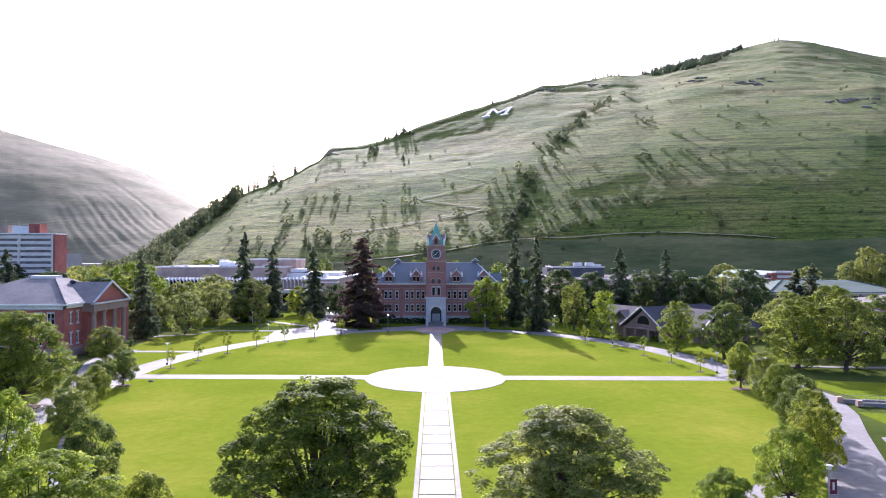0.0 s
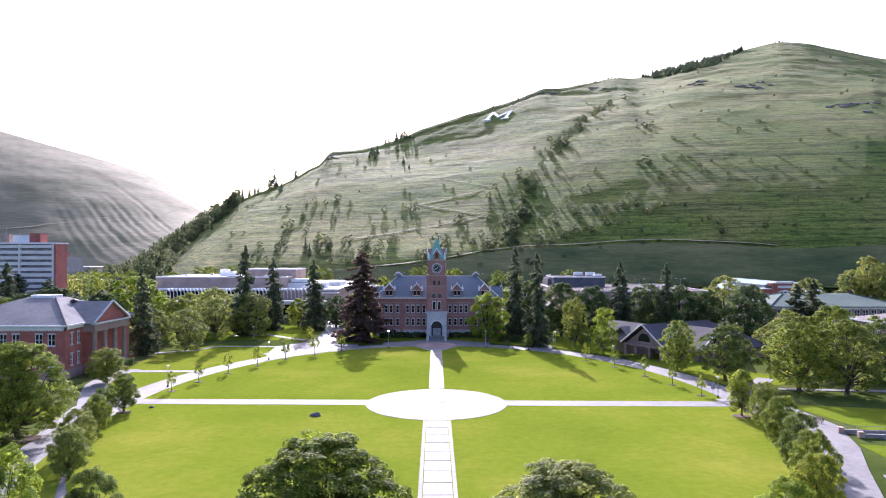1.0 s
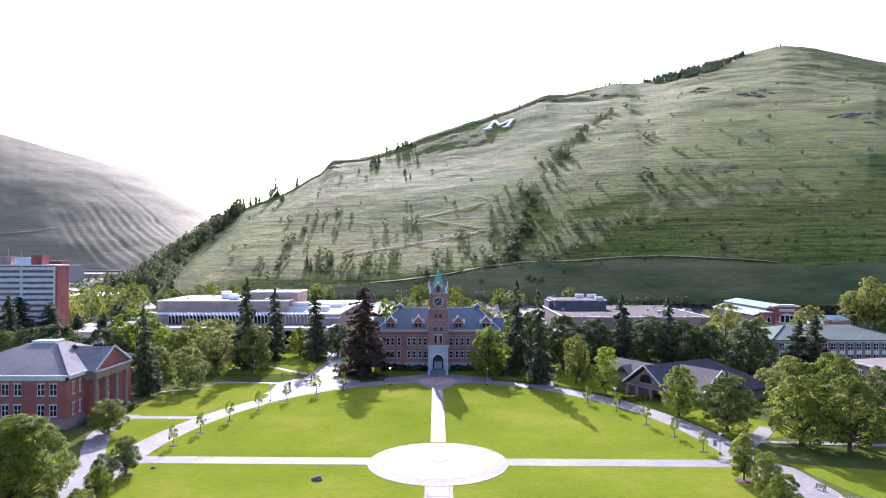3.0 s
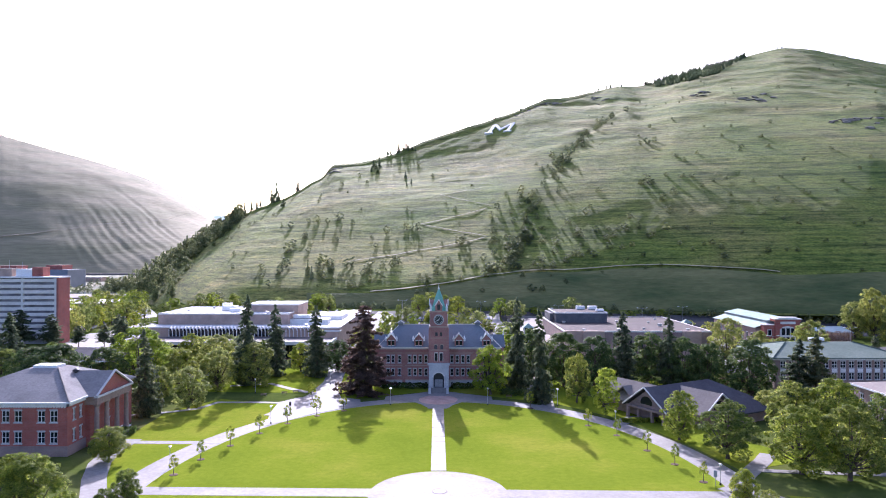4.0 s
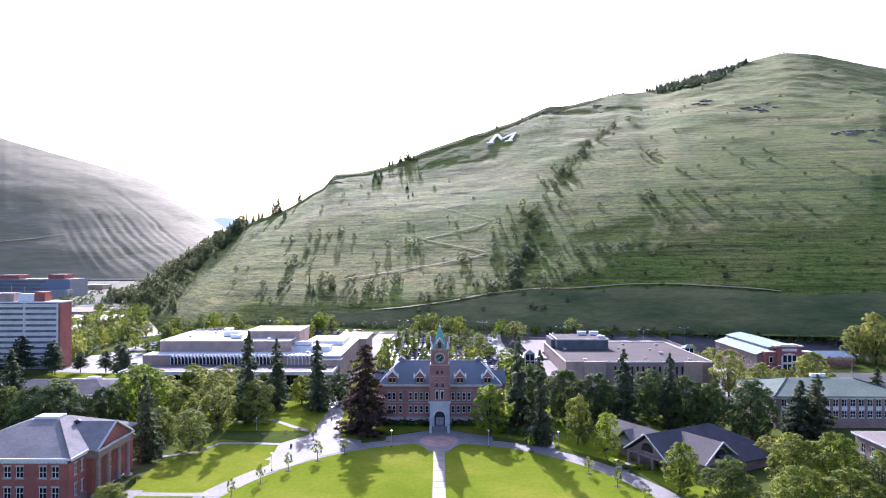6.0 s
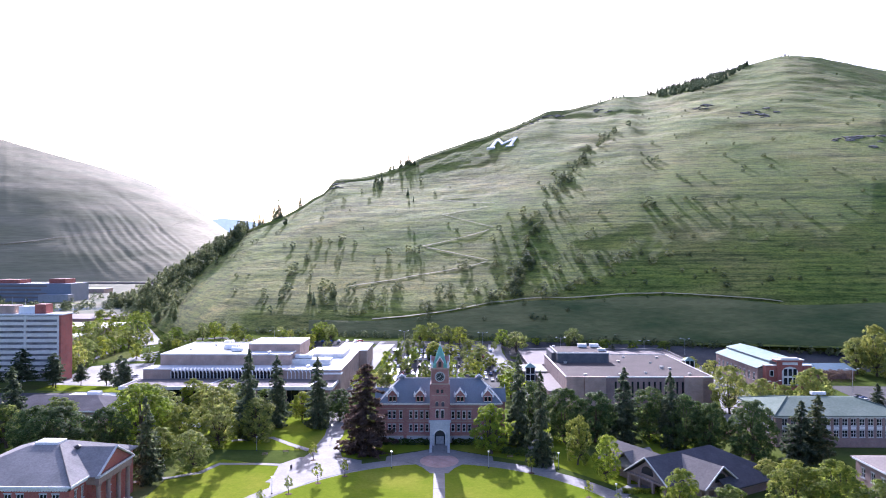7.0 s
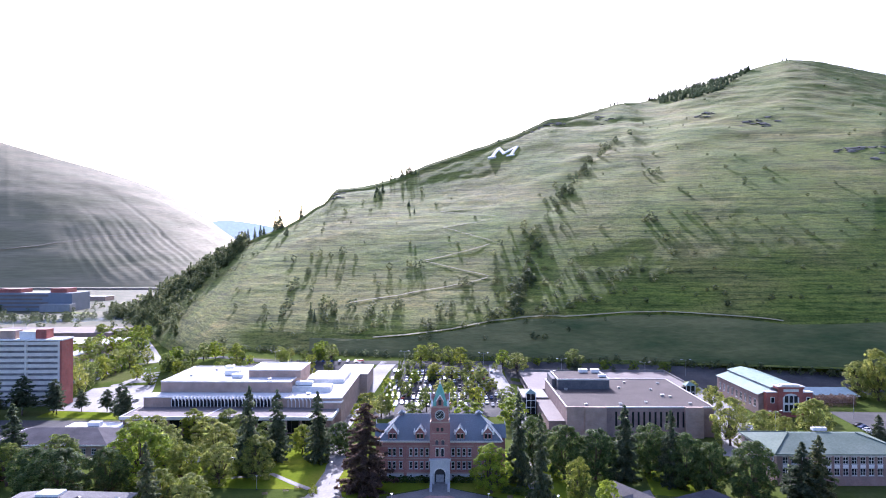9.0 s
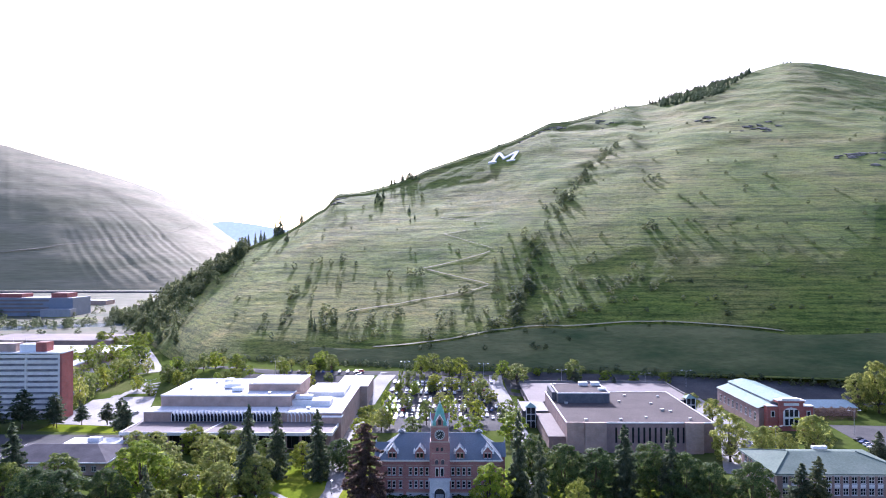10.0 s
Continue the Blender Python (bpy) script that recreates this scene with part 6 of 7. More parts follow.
# ---- other buildings near and far ----
def hipped_hall(name, label, x0, x1, y0, y1, e, rz, inset, wall_mat, roof_mat, front=(), left=(), right=(), m=None):
    b = thing(name, label, "building", m)
    block(b, x0, x1, y0, y1, e, wall_mat, (front, right, (), left), WHITE, "cross")
    hip_roof(b, x0 - 0.9, x1 + 0.9, y0 - 0.9, y1 + 0.9, e + 0.3, x0 + inset, x1 - inset, (y0 + y1) / 2 - 0.4, (y0 + y1) / 2 + 0.4, rz, roof_mat)
    part("fascia", Shape().box(x0 - 1.0, x1 + 1.0, y0 - 1.0, y0 - 0.9, e - 0.1, e + 0.35).box(x0 - 1.0, x0 - 0.9, y0 - 0.9, y1, e - 0.1, e + 0.35).box(x1 + 0.9, x1 + 1.0, y0 - 0.9, y1, e - 0.1, e + 0.35), WHITE, b)
    return b


hipped_hall("side_hall", "brown brick hall with pale hip roof at the lawn's edge", 106.8, 146, 150, 178, 11.2, 14.8, 11, BRICK_PLUM, SHINGLE_LIGHT,
            grid_windows(39, 2, 4, 1.6, ((7.0, 2.4), (2.4, 2.6))), grid_windows(28, 2, 4, 1.6, ((7.0, 2.4), (2.4, 2.6))))
low = hipped_hall("low_hall", "long low building with grey hip roof and white flat rear deck", -172, -128.5, 254.5, 278, 4.8, 8.6, 9, BRICK_TAN, SHINGLE_DARK, grid_windows(43, 2, 4, 1.8, ((1.4, 2.0),)))
part("rear_deck", Shape().box(-160, -134, 278.2, 290, 0, 4.6), ROOF_WHITE, low)
roof_unit(-148, 284, 4.6, 5, 3, 1.8)


def medical_block():
    h = thing("medical_block", "long blue-grey hospital block with pale window bands across the river", "building")
    part("body", Shape().box(-640, -505, 905, 950, 0, 24), BLUE_WALL, h)
    part("red_stair", Shape().box(-612, -580, 915, 940, 24, 29), BRICK_RED, h)
    part("red_stair", Shape().box(-540, -518, 915, 940, 24, 30), BRICK_RED, h)
    for k in range(4):
        part("window_band", Shape().box(-638, -545 + 8 * (k % 2), 904.6, 904.98, 4.5 + 5 * k, 6.8 + 5 * k), ROOF_TAN, h)
    part("low_wing", Shape().box(-540, -500, 890, 904.5, 0, 10), GREY_WALL, h)


medical_block()
for x0, x1, y0, y1, z, mat in ((-330, -262, 520, 560, 7, BRICK_TAN), (-420, -300, 600, 650, 6, BRICK_PLUM), (-292, -262, 470, 500, 5, BRICK_TAN), (-470, -380, 1020, 1050, 5, BRICK_PLUM), (-700, -560, 1100, 1130, 7, BRICK_TAN)):
    far = thing("warehouse", "low flat-roofed building in the valley", "building")
    part("wall", Shape().box(x0, x1, y0, y1, 0, z), mat, far)
    part("roof", Shape().box(x0 - 0.4, x1 + 0.4, y0 - 0.4, y1 + 0.4, z, z + 0.5), ROOF_WHITE if mat is BRICK_TAN else ROOF_TAN, far)
solid("rail_bank", Shape().box(-1400, -300, 1440, 1452, 0, 3.5), ROOF_TAN, "long tan highway bank across the valley", "embankment")
# ---- on the hill ----
rng_h = random.Random(9)


def hill_plant(kinds, s, v, h, slim):
    p = hill_point(s, v)
    plant(rng_h.choice(kinds), p.x, p.y, h, h * slim * rng_h.uniform(0.85, 1.2), p.z - 0.4)


for s, v, h in [(-0.2966, 1.000, 14.3), (-0.2865, 1.000, 13.0), (-0.2782, 1.000, 13.0), (-0.2731, 0.991, 10.4), (-0.2564, 1.000, 17.2), (-0.2506, 1.000, 22.5), (-0.2464, 0.990, 11.9), (-0.2395, 0.830, 12.5), (-0.218, 0.999, 16.5), (-0.0978, 1.000, 6.0), (-0.0852, 1.000, 10.6), (-0.081, 0.999, 9.1), (-0.0694, 0.988, 15.2), (-0.0627, 0.995, 10.7), (-0.0585, 0.994, 15.3), (-0.0543, 0.972, 11.3), (-0.0493, 0.969, 10.6), (-0.0443, 0.945, 7.5), (-0.106, 0.888, 12.8), (-0.1026, 0.851, 9.8), (-0.0976, 0.873, 11.3), (-0.1093, 0.831, 8.3), (-0.1001, 0.800, 9.5), (-0.0591, 0.698, 7.8), (-0.0507, 0.620, 6.2), (-0.0573, 0.598, 4.9), (-0.2034, 0.121, 11.8), (-0.1975, 0.104, 9.1)]:
    hill_plant(FIR, s, v, h, 0.27)
for s, v, h in [(0.2375, 1.000, 7.2), (0.2433, 1.000, 8.3), (0.2483, 1.000, 7.4), (0.2533, 0.991, 6.3), (0.2591, 0.995, 7.5), (0.2251, 1.000, 8.0), (0.2218, 0.999, 7.0), (0.2947, 0.985, 12.6), (0.2989, 0.971, 13.7), (0.303, 0.963, 9.1), (0.0732, 0.985, 7.1), (0.1106, 0.988, 5.9), (0.1222, 0.968, 5.1), (0.49, 1.000, 7.2), (0.4958, 0.996, 8.7), (0.5008, 0.990, 7.2)]:
    hill_plant(FIR, s, v, h, 0.36)
for s, v, h in [(-0.04, 0.801, 5.5), (-0.019, 0.648, 3.8), (-0.1268, 0.800, 5.4), (-0.1526, 0.724, 5.1), (-0.0869, 0.288, 7.3), (-0.0577, 0.289, 6.3), (-0.041, 0.276, 7.2), (-0.0485, 0.285, 4.8), (0.0192, 0.183, 6.6), (-0.0699, 0.135, 5.5), (-0.0115, 0.106, 7.4), (-0.1801, 0.165, 8.8), (-0.1868, 0.163, 6.1), (-0.1701, 0.157, 6.1), (-0.1467, 0.148, 6.0), (-0.1383, 0.150, 6.5), (-0.1564, 0.411, 7.4), (-0.189, 0.435, 7.4), (-0.1748, 0.412, 5.2), (-0.1089, 0.067, 5.6), (-0.1015, 0.100, 4.1), (-0.1657, 0.069, 4.0), (-0.1558, 0.103, 3.3), (-0.1371, 0.375, 4.1), (-0.1595, 0.289, 3.9), (-0.2291, 0.494, 6.4), (-0.2353, 0.186, 7.0), (-0.2453, 0.144, 6.0), (-0.2619, 0.080, 4.9), (-0.2247, 0.312, 7.6), (-0.233, 0.286, 8.4), (-0.2081, 0.361, 5.0), (-0.3127, 0.361, 3.9), (-0.3047, 0.744, 4.7)]:   # west of the gully
    hill_plant(BUSH, s, v, h * 1.1, 0.5)
for s, v, h in [(0.2211, 0.105, 5.1), (0.2402, 0.100, 2.1), (0.2543, 0.091, 4.2), (0.2642, 0.091, 3.8), (0.2849, 0.080, 3.0), (0.3263, 0.069, 5.4), (0.3065, 0.068, 3.3), (0.1798, 0.059, 6.3), (0.188, 0.070, 4.0), (0.2005, 0.064, 3.2), (0.2187, 0.059, 4.8), (0.1424, 0.072, 5.6), (0.13, 0.070, 3.2), (0.159, 0.057, 3.9), (0.0983, 0.096, 8.1), (0.105, 0.071, 4.0), (0.119, 0.150, 8.7), (0.1007, 0.147, 8.6), (0.0924, 0.142, 6.0), (0.1232, 0.134, 3.4), (0.275, 0.058, 4.0), (0.2916, 0.044, 3.1), (0.1672, 0.099, 2.5), (0.2004, 0.085, 3.3), (0.134, 0.120, 2.1), (0.1259, 0.026, 4.5), (0.1425, 0.024, 3.7), (0.2972, 0.163, 7.8), (0.2889, 0.162, 4.9), (0.3038, 0.155, 4.8)]:   # east of the gully
    hill_plant(BUSH, s, v, h * 1.1, 0.62)
for s, v, h in [(0.2953, 0.297, 6.5), (0.3077, 0.294, 5.5), (0.287, 0.296, 5.0), (0.302, 0.288, 5.0), (0.1134, 0.049, 3.8), (0.076, 0.079, 5.6), (0.0635, 0.074, 6.3), (0.0552, 0.064, 3.9), (0.0428, 0.054, 3.1), (0.0673, 0.268, 5.7), (0.0699, 0.209, 4.5), (0.0716, 0.175, 5.3), (0.0717, 0.132, 5.0)]:   # beside the fire road
    hill_plant(BUSH, s, v, h * 1.1, 0.55)
for s, v, h in [(0.465, 0.211, 4.0), (0.4757, 0.182, 3.8), (0.4361, 0.197, 3.8), (0.4344, 0.187, 3.8), (0.3699, 0.205, 3.8), (0.3393, 0.210, 3.8), (0.3517, 0.195, 3.7), (0.494, 0.113, 3.3), (0.4899, 0.095, 3.2), (0.4857, 0.082, 3.1), (0.461, 0.083, 3.1), (0.5105, 0.075, 3.0), (0.4693, 0.067, 2.9), (0.4981, 0.058, 2.9), (0.5764, 0.083, 3.1), (0.5846, 0.095, 3.2), (0.6093, 0.112, 3.3), (0.6258, 0.127, 3.5), (0.6258, 0.082, 3.1), (0.5681, 0.152, 3.6)]:   # small pale bushes on the open slope
    hill_plant(BUSH, s, v, h, 0.7)
for s, v, h in [(0.3949, 0.131, 3.3), (0.3493, 0.153, 3.4), (0.3618, 0.148, 3.4), (0.3783, 0.125, 3.3), (0.4527, 0.115, 3.3), (0.4197, 0.100, 3.2), (0.6011, 0.048, 2.8), (0.6257, 0.051, 2.8), (0.5352, 0.083, 3.1), (0.4115, 0.032, 2.7), (0.5022, 0.032, 2.7), (0.6133, 0.018, 2.5), (0.4071, 0.242, 4.1), (0.5269, 0.138, 3.5), (0.5517, 0.062, 2.9), (0.4362, 0.050, 2.8), (0.5599, 0.036, 2.7), (0.3619, 0.086, 3.0), (0.3908, 0.065, 2.9)]:
    hill_plant(BUSH, s, v, h, 0.7)
for i in range(130):   # the gully's scrub
    v = rng_h.uniform(0.06, 0.57)
    s = float(np.interp(v, GULLY_V, GULLY_S)) + rng_h.gauss(0.004, 0.008 if i % 3 else 0.02)
    hill_plant(BUSH, s, v, rng_h.uniform(3.5, 8.5), 0.5)


def joined_wood(name, label, proto_tree, places, material):
    """A wood too dense to count: the crowns of many trees in one mesh."""
    src = [c for c in proto_tree.children if c.name.startswith("crown")][0].data
    co = np.empty(len(src.vertices) * 3)
    src.vertices.foreach_get("co", co)
    co = co.reshape(-1, 3)
    out = []
    for x, y, z, h, r, a in places:
        c, s = math.cos(a), math.sin(a)
        out.append(np.stack([(co[:, 0] * c - co[:, 1] * s) * r / 4 + x, (co[:, 0] * s + co[:, 1] * c) * r / 4 + y, co[:, 2] * h / 10 + z], 1))
    v = np.concatenate(out)
    me = bpy.data.meshes.new(name)
    n = len(v) // 4
    me.vertices.add(n * 4)
    me.vertices.foreach_set("co", v.reshape(-1))
    me.loops.add(n * 4)
    me.loops.foreach_set("vertex_index", np.arange(n * 4, dtype=np.int32))
    me.polygons.add(n)
    me.polygons.foreach_set("loop_start", np.arange(0, n * 4, 4, dtype=np.int32))
    me.materials.append(material)
    me.update(calc_edges=True)
    return tagged(new(name, me), label, "wood", "", "stuff")


places = []
for i in range(120):   # scattered bushes, thicker low down
    p = hill_point(rng_h.uniform(-0.36, 0.64), rng_h.random() ** 1.8 * 0.7 + 0.03)
    h = rng_h.uniform(1.6, 5.2)
    places.append((p.x, p.y, p.z - 0.3, h, h * 0.62, rng_h.uniform(0, 6.28)))
for i in range(55):   # a thicker belt of bushes low on the slope
    p = hill_point(rng_h.uniform(-0.2, 0.36), 0.05 + abs(rng_h.gauss(0, 0.06)))
    h = rng_h.uniform(3.5, 7.0)
    places.append((p.x, p.y, p.z - 0.3, h, h * 0.6, rng_h.uniform(0, 6.28)))
joined_wood("hill_scrub", "scattered low bushes over the grassy slope", BUSH[1], places, SCRUB)
dark_places, green_places = [], []
for i in range(400):   # the shaded flank that runs down to the valley
    s = rng_h.uniform(-0.5, -0.3)
    v = 1.0 - abs(rng_h.gauss(0, 0.2)) * smooth(-0.27, -0.4, s) - rng_h.random() * 0.08
    if s < -0.4 and rng_h.random() < 0.5:
        v = rng_h.uniform(0.05, 1.0)
    if v < 0.02:
        continue
    p = hill_point(s, v)
    h = rng_h.uniform(9, 19)
    if rng_h.random() < 0.55:
        dark_places.append((p.x, p.y, p.z - 0.5, h, h * rng_h.uniform(0.2, 0.32), rng_h.uniform(0, 6.28)))
    else:
        green_places.append((p.x, p.y, p.z - 0.5, h * 0.9, h * rng_h.uniform(0.34, 0.46), rng_h.uniform(0, 6.28)))
joined_wood("fir_wood", "dark fir wood down the hill's shaded flank", FIR[0], dark_places, FIR_GREEN)
joined_wood("flank_wood", "mixed green wood down the hill's shaded flank", BUSH[2], green_places, SCRUB)
places = []
while len(places) < 290:   # the wood below the summit
    s = rng_h.uniform(0.308, 0.442)
    low = float(np.interp(s, [0.313, 0.353, 0.394, 0.419, 0.44], [0.88, 0.77, 0.76, 0.87, 0.98]))
    v = rng_h.uniform(low, 1.0)
    p = hill_point(s, v)
    h = rng_h.uniform(8, 14)
    places.append((p.x, p.y, p.z - 0.5, h, h * rng_h.uniform(0.22, 0.34), rng_h.uniform(0, 6.28)))
joined_wood("summit_wood", "dark strip of fir wood below the rounded summit", FIR[1], places, FIR_GREEN)
places = []
for i in range(120):   # trees along the foot of the slope
    x = -190 + 440 * i / 120 + rng_h.uniform(-3, 3)
    y = float(np.interp(x / 440, FOOT_S, FOOT_Y)) - rng_h.uniform(0, 4)
    h = rng_h.uniform(2.5, 5.5)
    places.append((x, y, rise(x, y) - 0.2, h, h * 0.5, rng_h.uniform(0, 6.28)))
joined_wood("foot_hedge", "row of clipped dark shrubs along the road at the hill's foot", BUSH[0], places, SCRUB)
places = []
for i in range(300):
    x, y = rng_h.uniform(-700, -300), rng_h.uniform(600, 1000)
    if rng_h.random() < 0.5:
        y = 790 + (x + 420) * 0.35 + rng_h.gauss(0, 14)
    h = rng_h.uniform(4, 11)
    places.append((x, y, 0, h, h * 0.5, rng_h.uniform(0, 6.28)))
joined_wood("valley_trees", "loose riverside trees and bushes across the valley floor", BUSH[1], places, SCRUB)
for i in range(46):   # street trees towards the valley
    t = rng_h.random()
    x, y = -212 - 90 * t + rng_h.gauss(0, 9), 400 + 230 * t + rng_h.gauss(0, 10)
    h = rng_h.uniform(8, 15)
    plant(rng_h.choice(SMALL), x + (14 if i % 2 else -16), y, h, h * 0.42)
for i in range(34):   # trees and bushes between the library and the slope
    h = rng_h.uniform(5, 12)
    plant(rng_h.choice(SMALL), rng_h.uniform(-190, -70), rng_h.uniform(402, 450), h, h * 0.45)


def rock_outcrop(s, v, size):
    p = hill_point(s, v)
    bm = bmesh.new()
    bmesh.ops.create_icosphere(bm, subdivisions=2, radius=1.0)
    seed = Vector((s * 97, v * 31, size))
    for q in bm.verts:
        k = 1 + 0.6 * noise.fractal(q.co * 2.2 + seed, 1.0, 2.0, 4)
        q.co = Vector((q.co.x * size * 1.5 * k, q.co.y * size * k, q.co.z * size * 0.5 * k))
    me = bpy.data.meshes.new("rock_outcrop")
    bm.to_mesh(me)
    bm.free()
    me.materials.append(ROCK_HILL)
    ob = tagged(new("rock_outcrop", me), "rough dark rock outcrop on the grassy hillside", "rock")
    ob.matrix_world = pose(p.x, p.y, p.z - size * 0.1, 20, 0, rng_h.uniform(-30, 30))


ROCK_HILL = surface("hill_rock", (0.15, 0.135, 0.1), (0.27, 0.235, 0.18), 0.1, 0.6, 0.95, 0.4)
for s, v, size in [(-0.1629, 0.955, 4), (-0.1529, 0.96, 4), (-0.167, 0.902, 4), (0.1081, 0.954, 5), (0.1205, 0.960, 6), (0.1413, 0.959, 7), (0.1521, 0.959, 7), (0.1621, 0.943, 5), (0.2268, 0.885, 6), (0.2368, 0.825, 6), (0.2202, 0.910, 5), (0.3778, 0.548, 8), (0.3878, 0.530, 6), (0.4441, 0.410, 8), (0.4607, 0.382, 9), (0.473, 0.379, 7), (0.4565, 0.407, 6), (0.5969, 0.238, 9), (0.6092, 0.233, 9), (0.5763, 0.238, 5), (0.624, 0.232, 7)]:
    for k in range(4):
        rock_outcrop(s + rng_h.gauss(0, 0.008), v - abs(rng_h.gauss(0, 0.012)), size * rng_h.uniform(0.25, 0.62))

TRACK = surface("pale_dirt_track", (0.27, 0.26, 0.13), (0.38, 0.35, 0.21), 0.1, 0.8, 0.95, 0.05)
on_hill([(-0.677, 0.145), (-0.61, 0.182), (-0.552, 0.235), (-0.493, 0.305), (-0.443, 0.365), (-0.409, 0.46), (-0.372, 0.7)], 5.0, 3.0, "far_track", ROCK_HILL, "dark track cut across the far hillside", far_point)
on_hill(FIRE_ROAD[2:], 2.2, 0.5, "fire_road", TRACK, "pale dirt fire road across the lower slope")
on_hill([(-0.1451, 0.1683), (-0.0783, 0.1771), (-0.02, 0.1891), (0.03, 0.1897), (0.0616, 0.1995)], 1.8, 0.4, "trail", TRACK, "narrow zigzag footpath on the slope")
on_hill([(0.0599, 0.2001), (0.0299, 0.2328), (-0.0035, 0.2669), (-0.0369, 0.3053)], 1.4, 0.4, "trail", TRACK, "narrow zigzag footpath on the slope")
on_hill([(-0.0361, 0.3079), (0.0131, 0.3117), (0.0672, 0.3188)], 1.6, 0.4, "trail", TRACK, "narrow zigzag footpath on the slope")
on_hill([(0.0672, 0.3211), (-0.008, 0.4562), (0.0712, 0.4376)], 1.1, 0.4, "trail", TRACK, "narrow zigzag footpath on the slope")
on_hill([(0.0695, 0.4439), (-0.0123, 0.5849), (0.0794, 0.5178)], 1.1, 0.4, "trail", TRACK, "narrow zigzag footpath on the slope")


def hillside_letter():
    """A great white letter M of painted concrete, laid on the slope with serifs."""
    s0, v0 = 0.0824, 0.869
    foot, mid, top = hill_point(s0, v0 - 0.045), hill_point(s0, v0), hill_point(s0, v0 + 0.045)
    up = Vector((0, top.y - foot.y, top.z - foot.z)).normalized()
    side = Vector((1, 0, 0.1)).normalized()
    out = side.cross(up).normalized()
    sh = Shape()

    def bar(pts):
        face = [mid + side * 1.0 * (a + 0.24 * b) + up * 0.76 * b + out * 1.3 for a, b in pts]
        sh.add(face + [q - out * 2.5 for q in face], [(0, 1, 2, 3), (0, 4, 5, 1), (1, 5, 6, 2), (2, 6, 7, 3), (3, 7, 4, 0)])

    bar([(-14.5, -22), (-10.2, -22), (-10.2, 24), (-14.5, 24)])
    bar([(10.2, -22), (14.5, -22), (14.5, 24), (10.2, 24)])
    bar([(-10.1, 24), (-10.1, 12), (0, -14), (0, -3)])
    bar([(0, -3), (0, -14), (10.1, 12), (10.1, 24)])
    bar([(-17.5, -27), (-7.0, -27), (-7.0, -22.1), (-17.5, -22.1)])
    bar([(7.0, -27), (17.5, -27), (17.5, -22.1), (7.0, -22.1)])
    tagged(new("hillside_letter", sh.mesh("hillside_letter", WHITE)), "huge white painted concrete letter M on the hillside", "sign")


hillside_letter()

for i in range(34):   # trees on the islands of the rear car park
    h = rng_h.uniform(3.2, 5.6)
    plant(rng_h.choice(SMALL[:3]), -33 + 62 * rng_h.random(), rng_h.choice((355.0, 367.4, 378.8, 389.6, 399.9, 409.7, 419.1)) + rng_h.uniform(-1.5, 1.5), h, h * 0.42)
# ---- loose things on the campus ----
def coat(name, c):
    return surface(name, tuple(0.9 * q for q in c), c, 0.5, 3.0, 0.25, 0, 0.0, (1, 1, 1), 0.6)


TYRE = surface("tyre_rubber", (0.015, 0.015, 0.016), (0.03, 0.03, 0.03), 1.0, 6.0, 0.9, 0)
COATS = [coat("white_car_paint", (0.75, 0.75, 0.74)), coat("silver_car_paint", (0.45, 0.46, 0.48)), coat("black_car_paint", (0.02, 0.02, 0.022)), coat("red_car_paint", (0.3, 0.02, 0.02)), coat("blue_car_paint", (0.04, 0.08, 0.2))]


def car_proto(paint, word):
    car = thing("car", word + " parked car on asphalt", "car", None, "parked cars")
    prof = [(-2.2, 0.35), (2.2, 0.35), (2.25, 0.7), (2.1, 0.85), (1.1, 0.95), (0.5, 1.42), (-1.2, 1.45), (-1.95, 0.98), (-2.25, 0.9)]
    body = Shape().add([(y, s * w, z) for s in (-1, 1) for (y, z), w in zip(prof, (0.85, 0.85, 0.86, 0.84, 0.8, 0.62, 0.62, 0.8, 0.84))],
                       [tuple(range(9)), tuple(reversed(range(9, 18)))] + [(i, 9 + i, 9 + (i + 1) % 9, (i + 1) % 9) for i in range(9)])
    part("body", body, paint, car)
    part("windscreen", Shape().add([(1.02, -0.74, 1.0), (1.02, 0.74, 1.0), (0.54, 0.58, 1.4), (0.54, -0.58, 1.4)], [(0, 1, 2, 3)]), GLASS, car)
    part("rear_window", Shape().add([(-1.86, 0.72, 1.05), (-1.86, -0.72, 1.05), (-1.26, -0.58, 1.42), (-1.26, 0.58, 1.42)], [(0, 1, 2, 3)]), GLASS, car)
    for s in (-1, 1):
        part("side_window", Shape().add([(0.9, s * 0.82, 0.98), (-1.7, s * 0.82, 1.0), (-1.2, s * 0.65, 1.38), (0.5, s * 0.65, 1.38)], [(0, 1, 2, 3)]), GLASS, car)
    for x in (-1.35, 1.35):
        for s in (-1, 1):
            w = part("wheel", Shape().tube((x, s * 0.88, 0.32), (x, s * 0.66, 0.32), 0.32, 0.32, 10), TYRE, car)
            part("rim", Shape().tube((x, s * 0.9, 0.32), (x, s * 0.87, 0.32), 0.18, 0.18, 8), METAL, w)
    return proto(car)


CARS = [car_proto(c, w) for c, w in zip(COATS, ("white", "silver-grey", "black", "dark red", "dark blue"))]
rng_c = random.Random(3)


def park(x, y, turn):
    copy_thing(rng_c.choices(CARS, (4, 4, 3, 1, 1))[0], pose(x + rng_c.uniform(-0.2, 0.2), y + rng_c.uniform(-0.3, 0.3), rise(x, y) - 0.06, 0, 0, turn + rng_c.choice((0, 180)) + rng_c.uniform(-2, 2)))


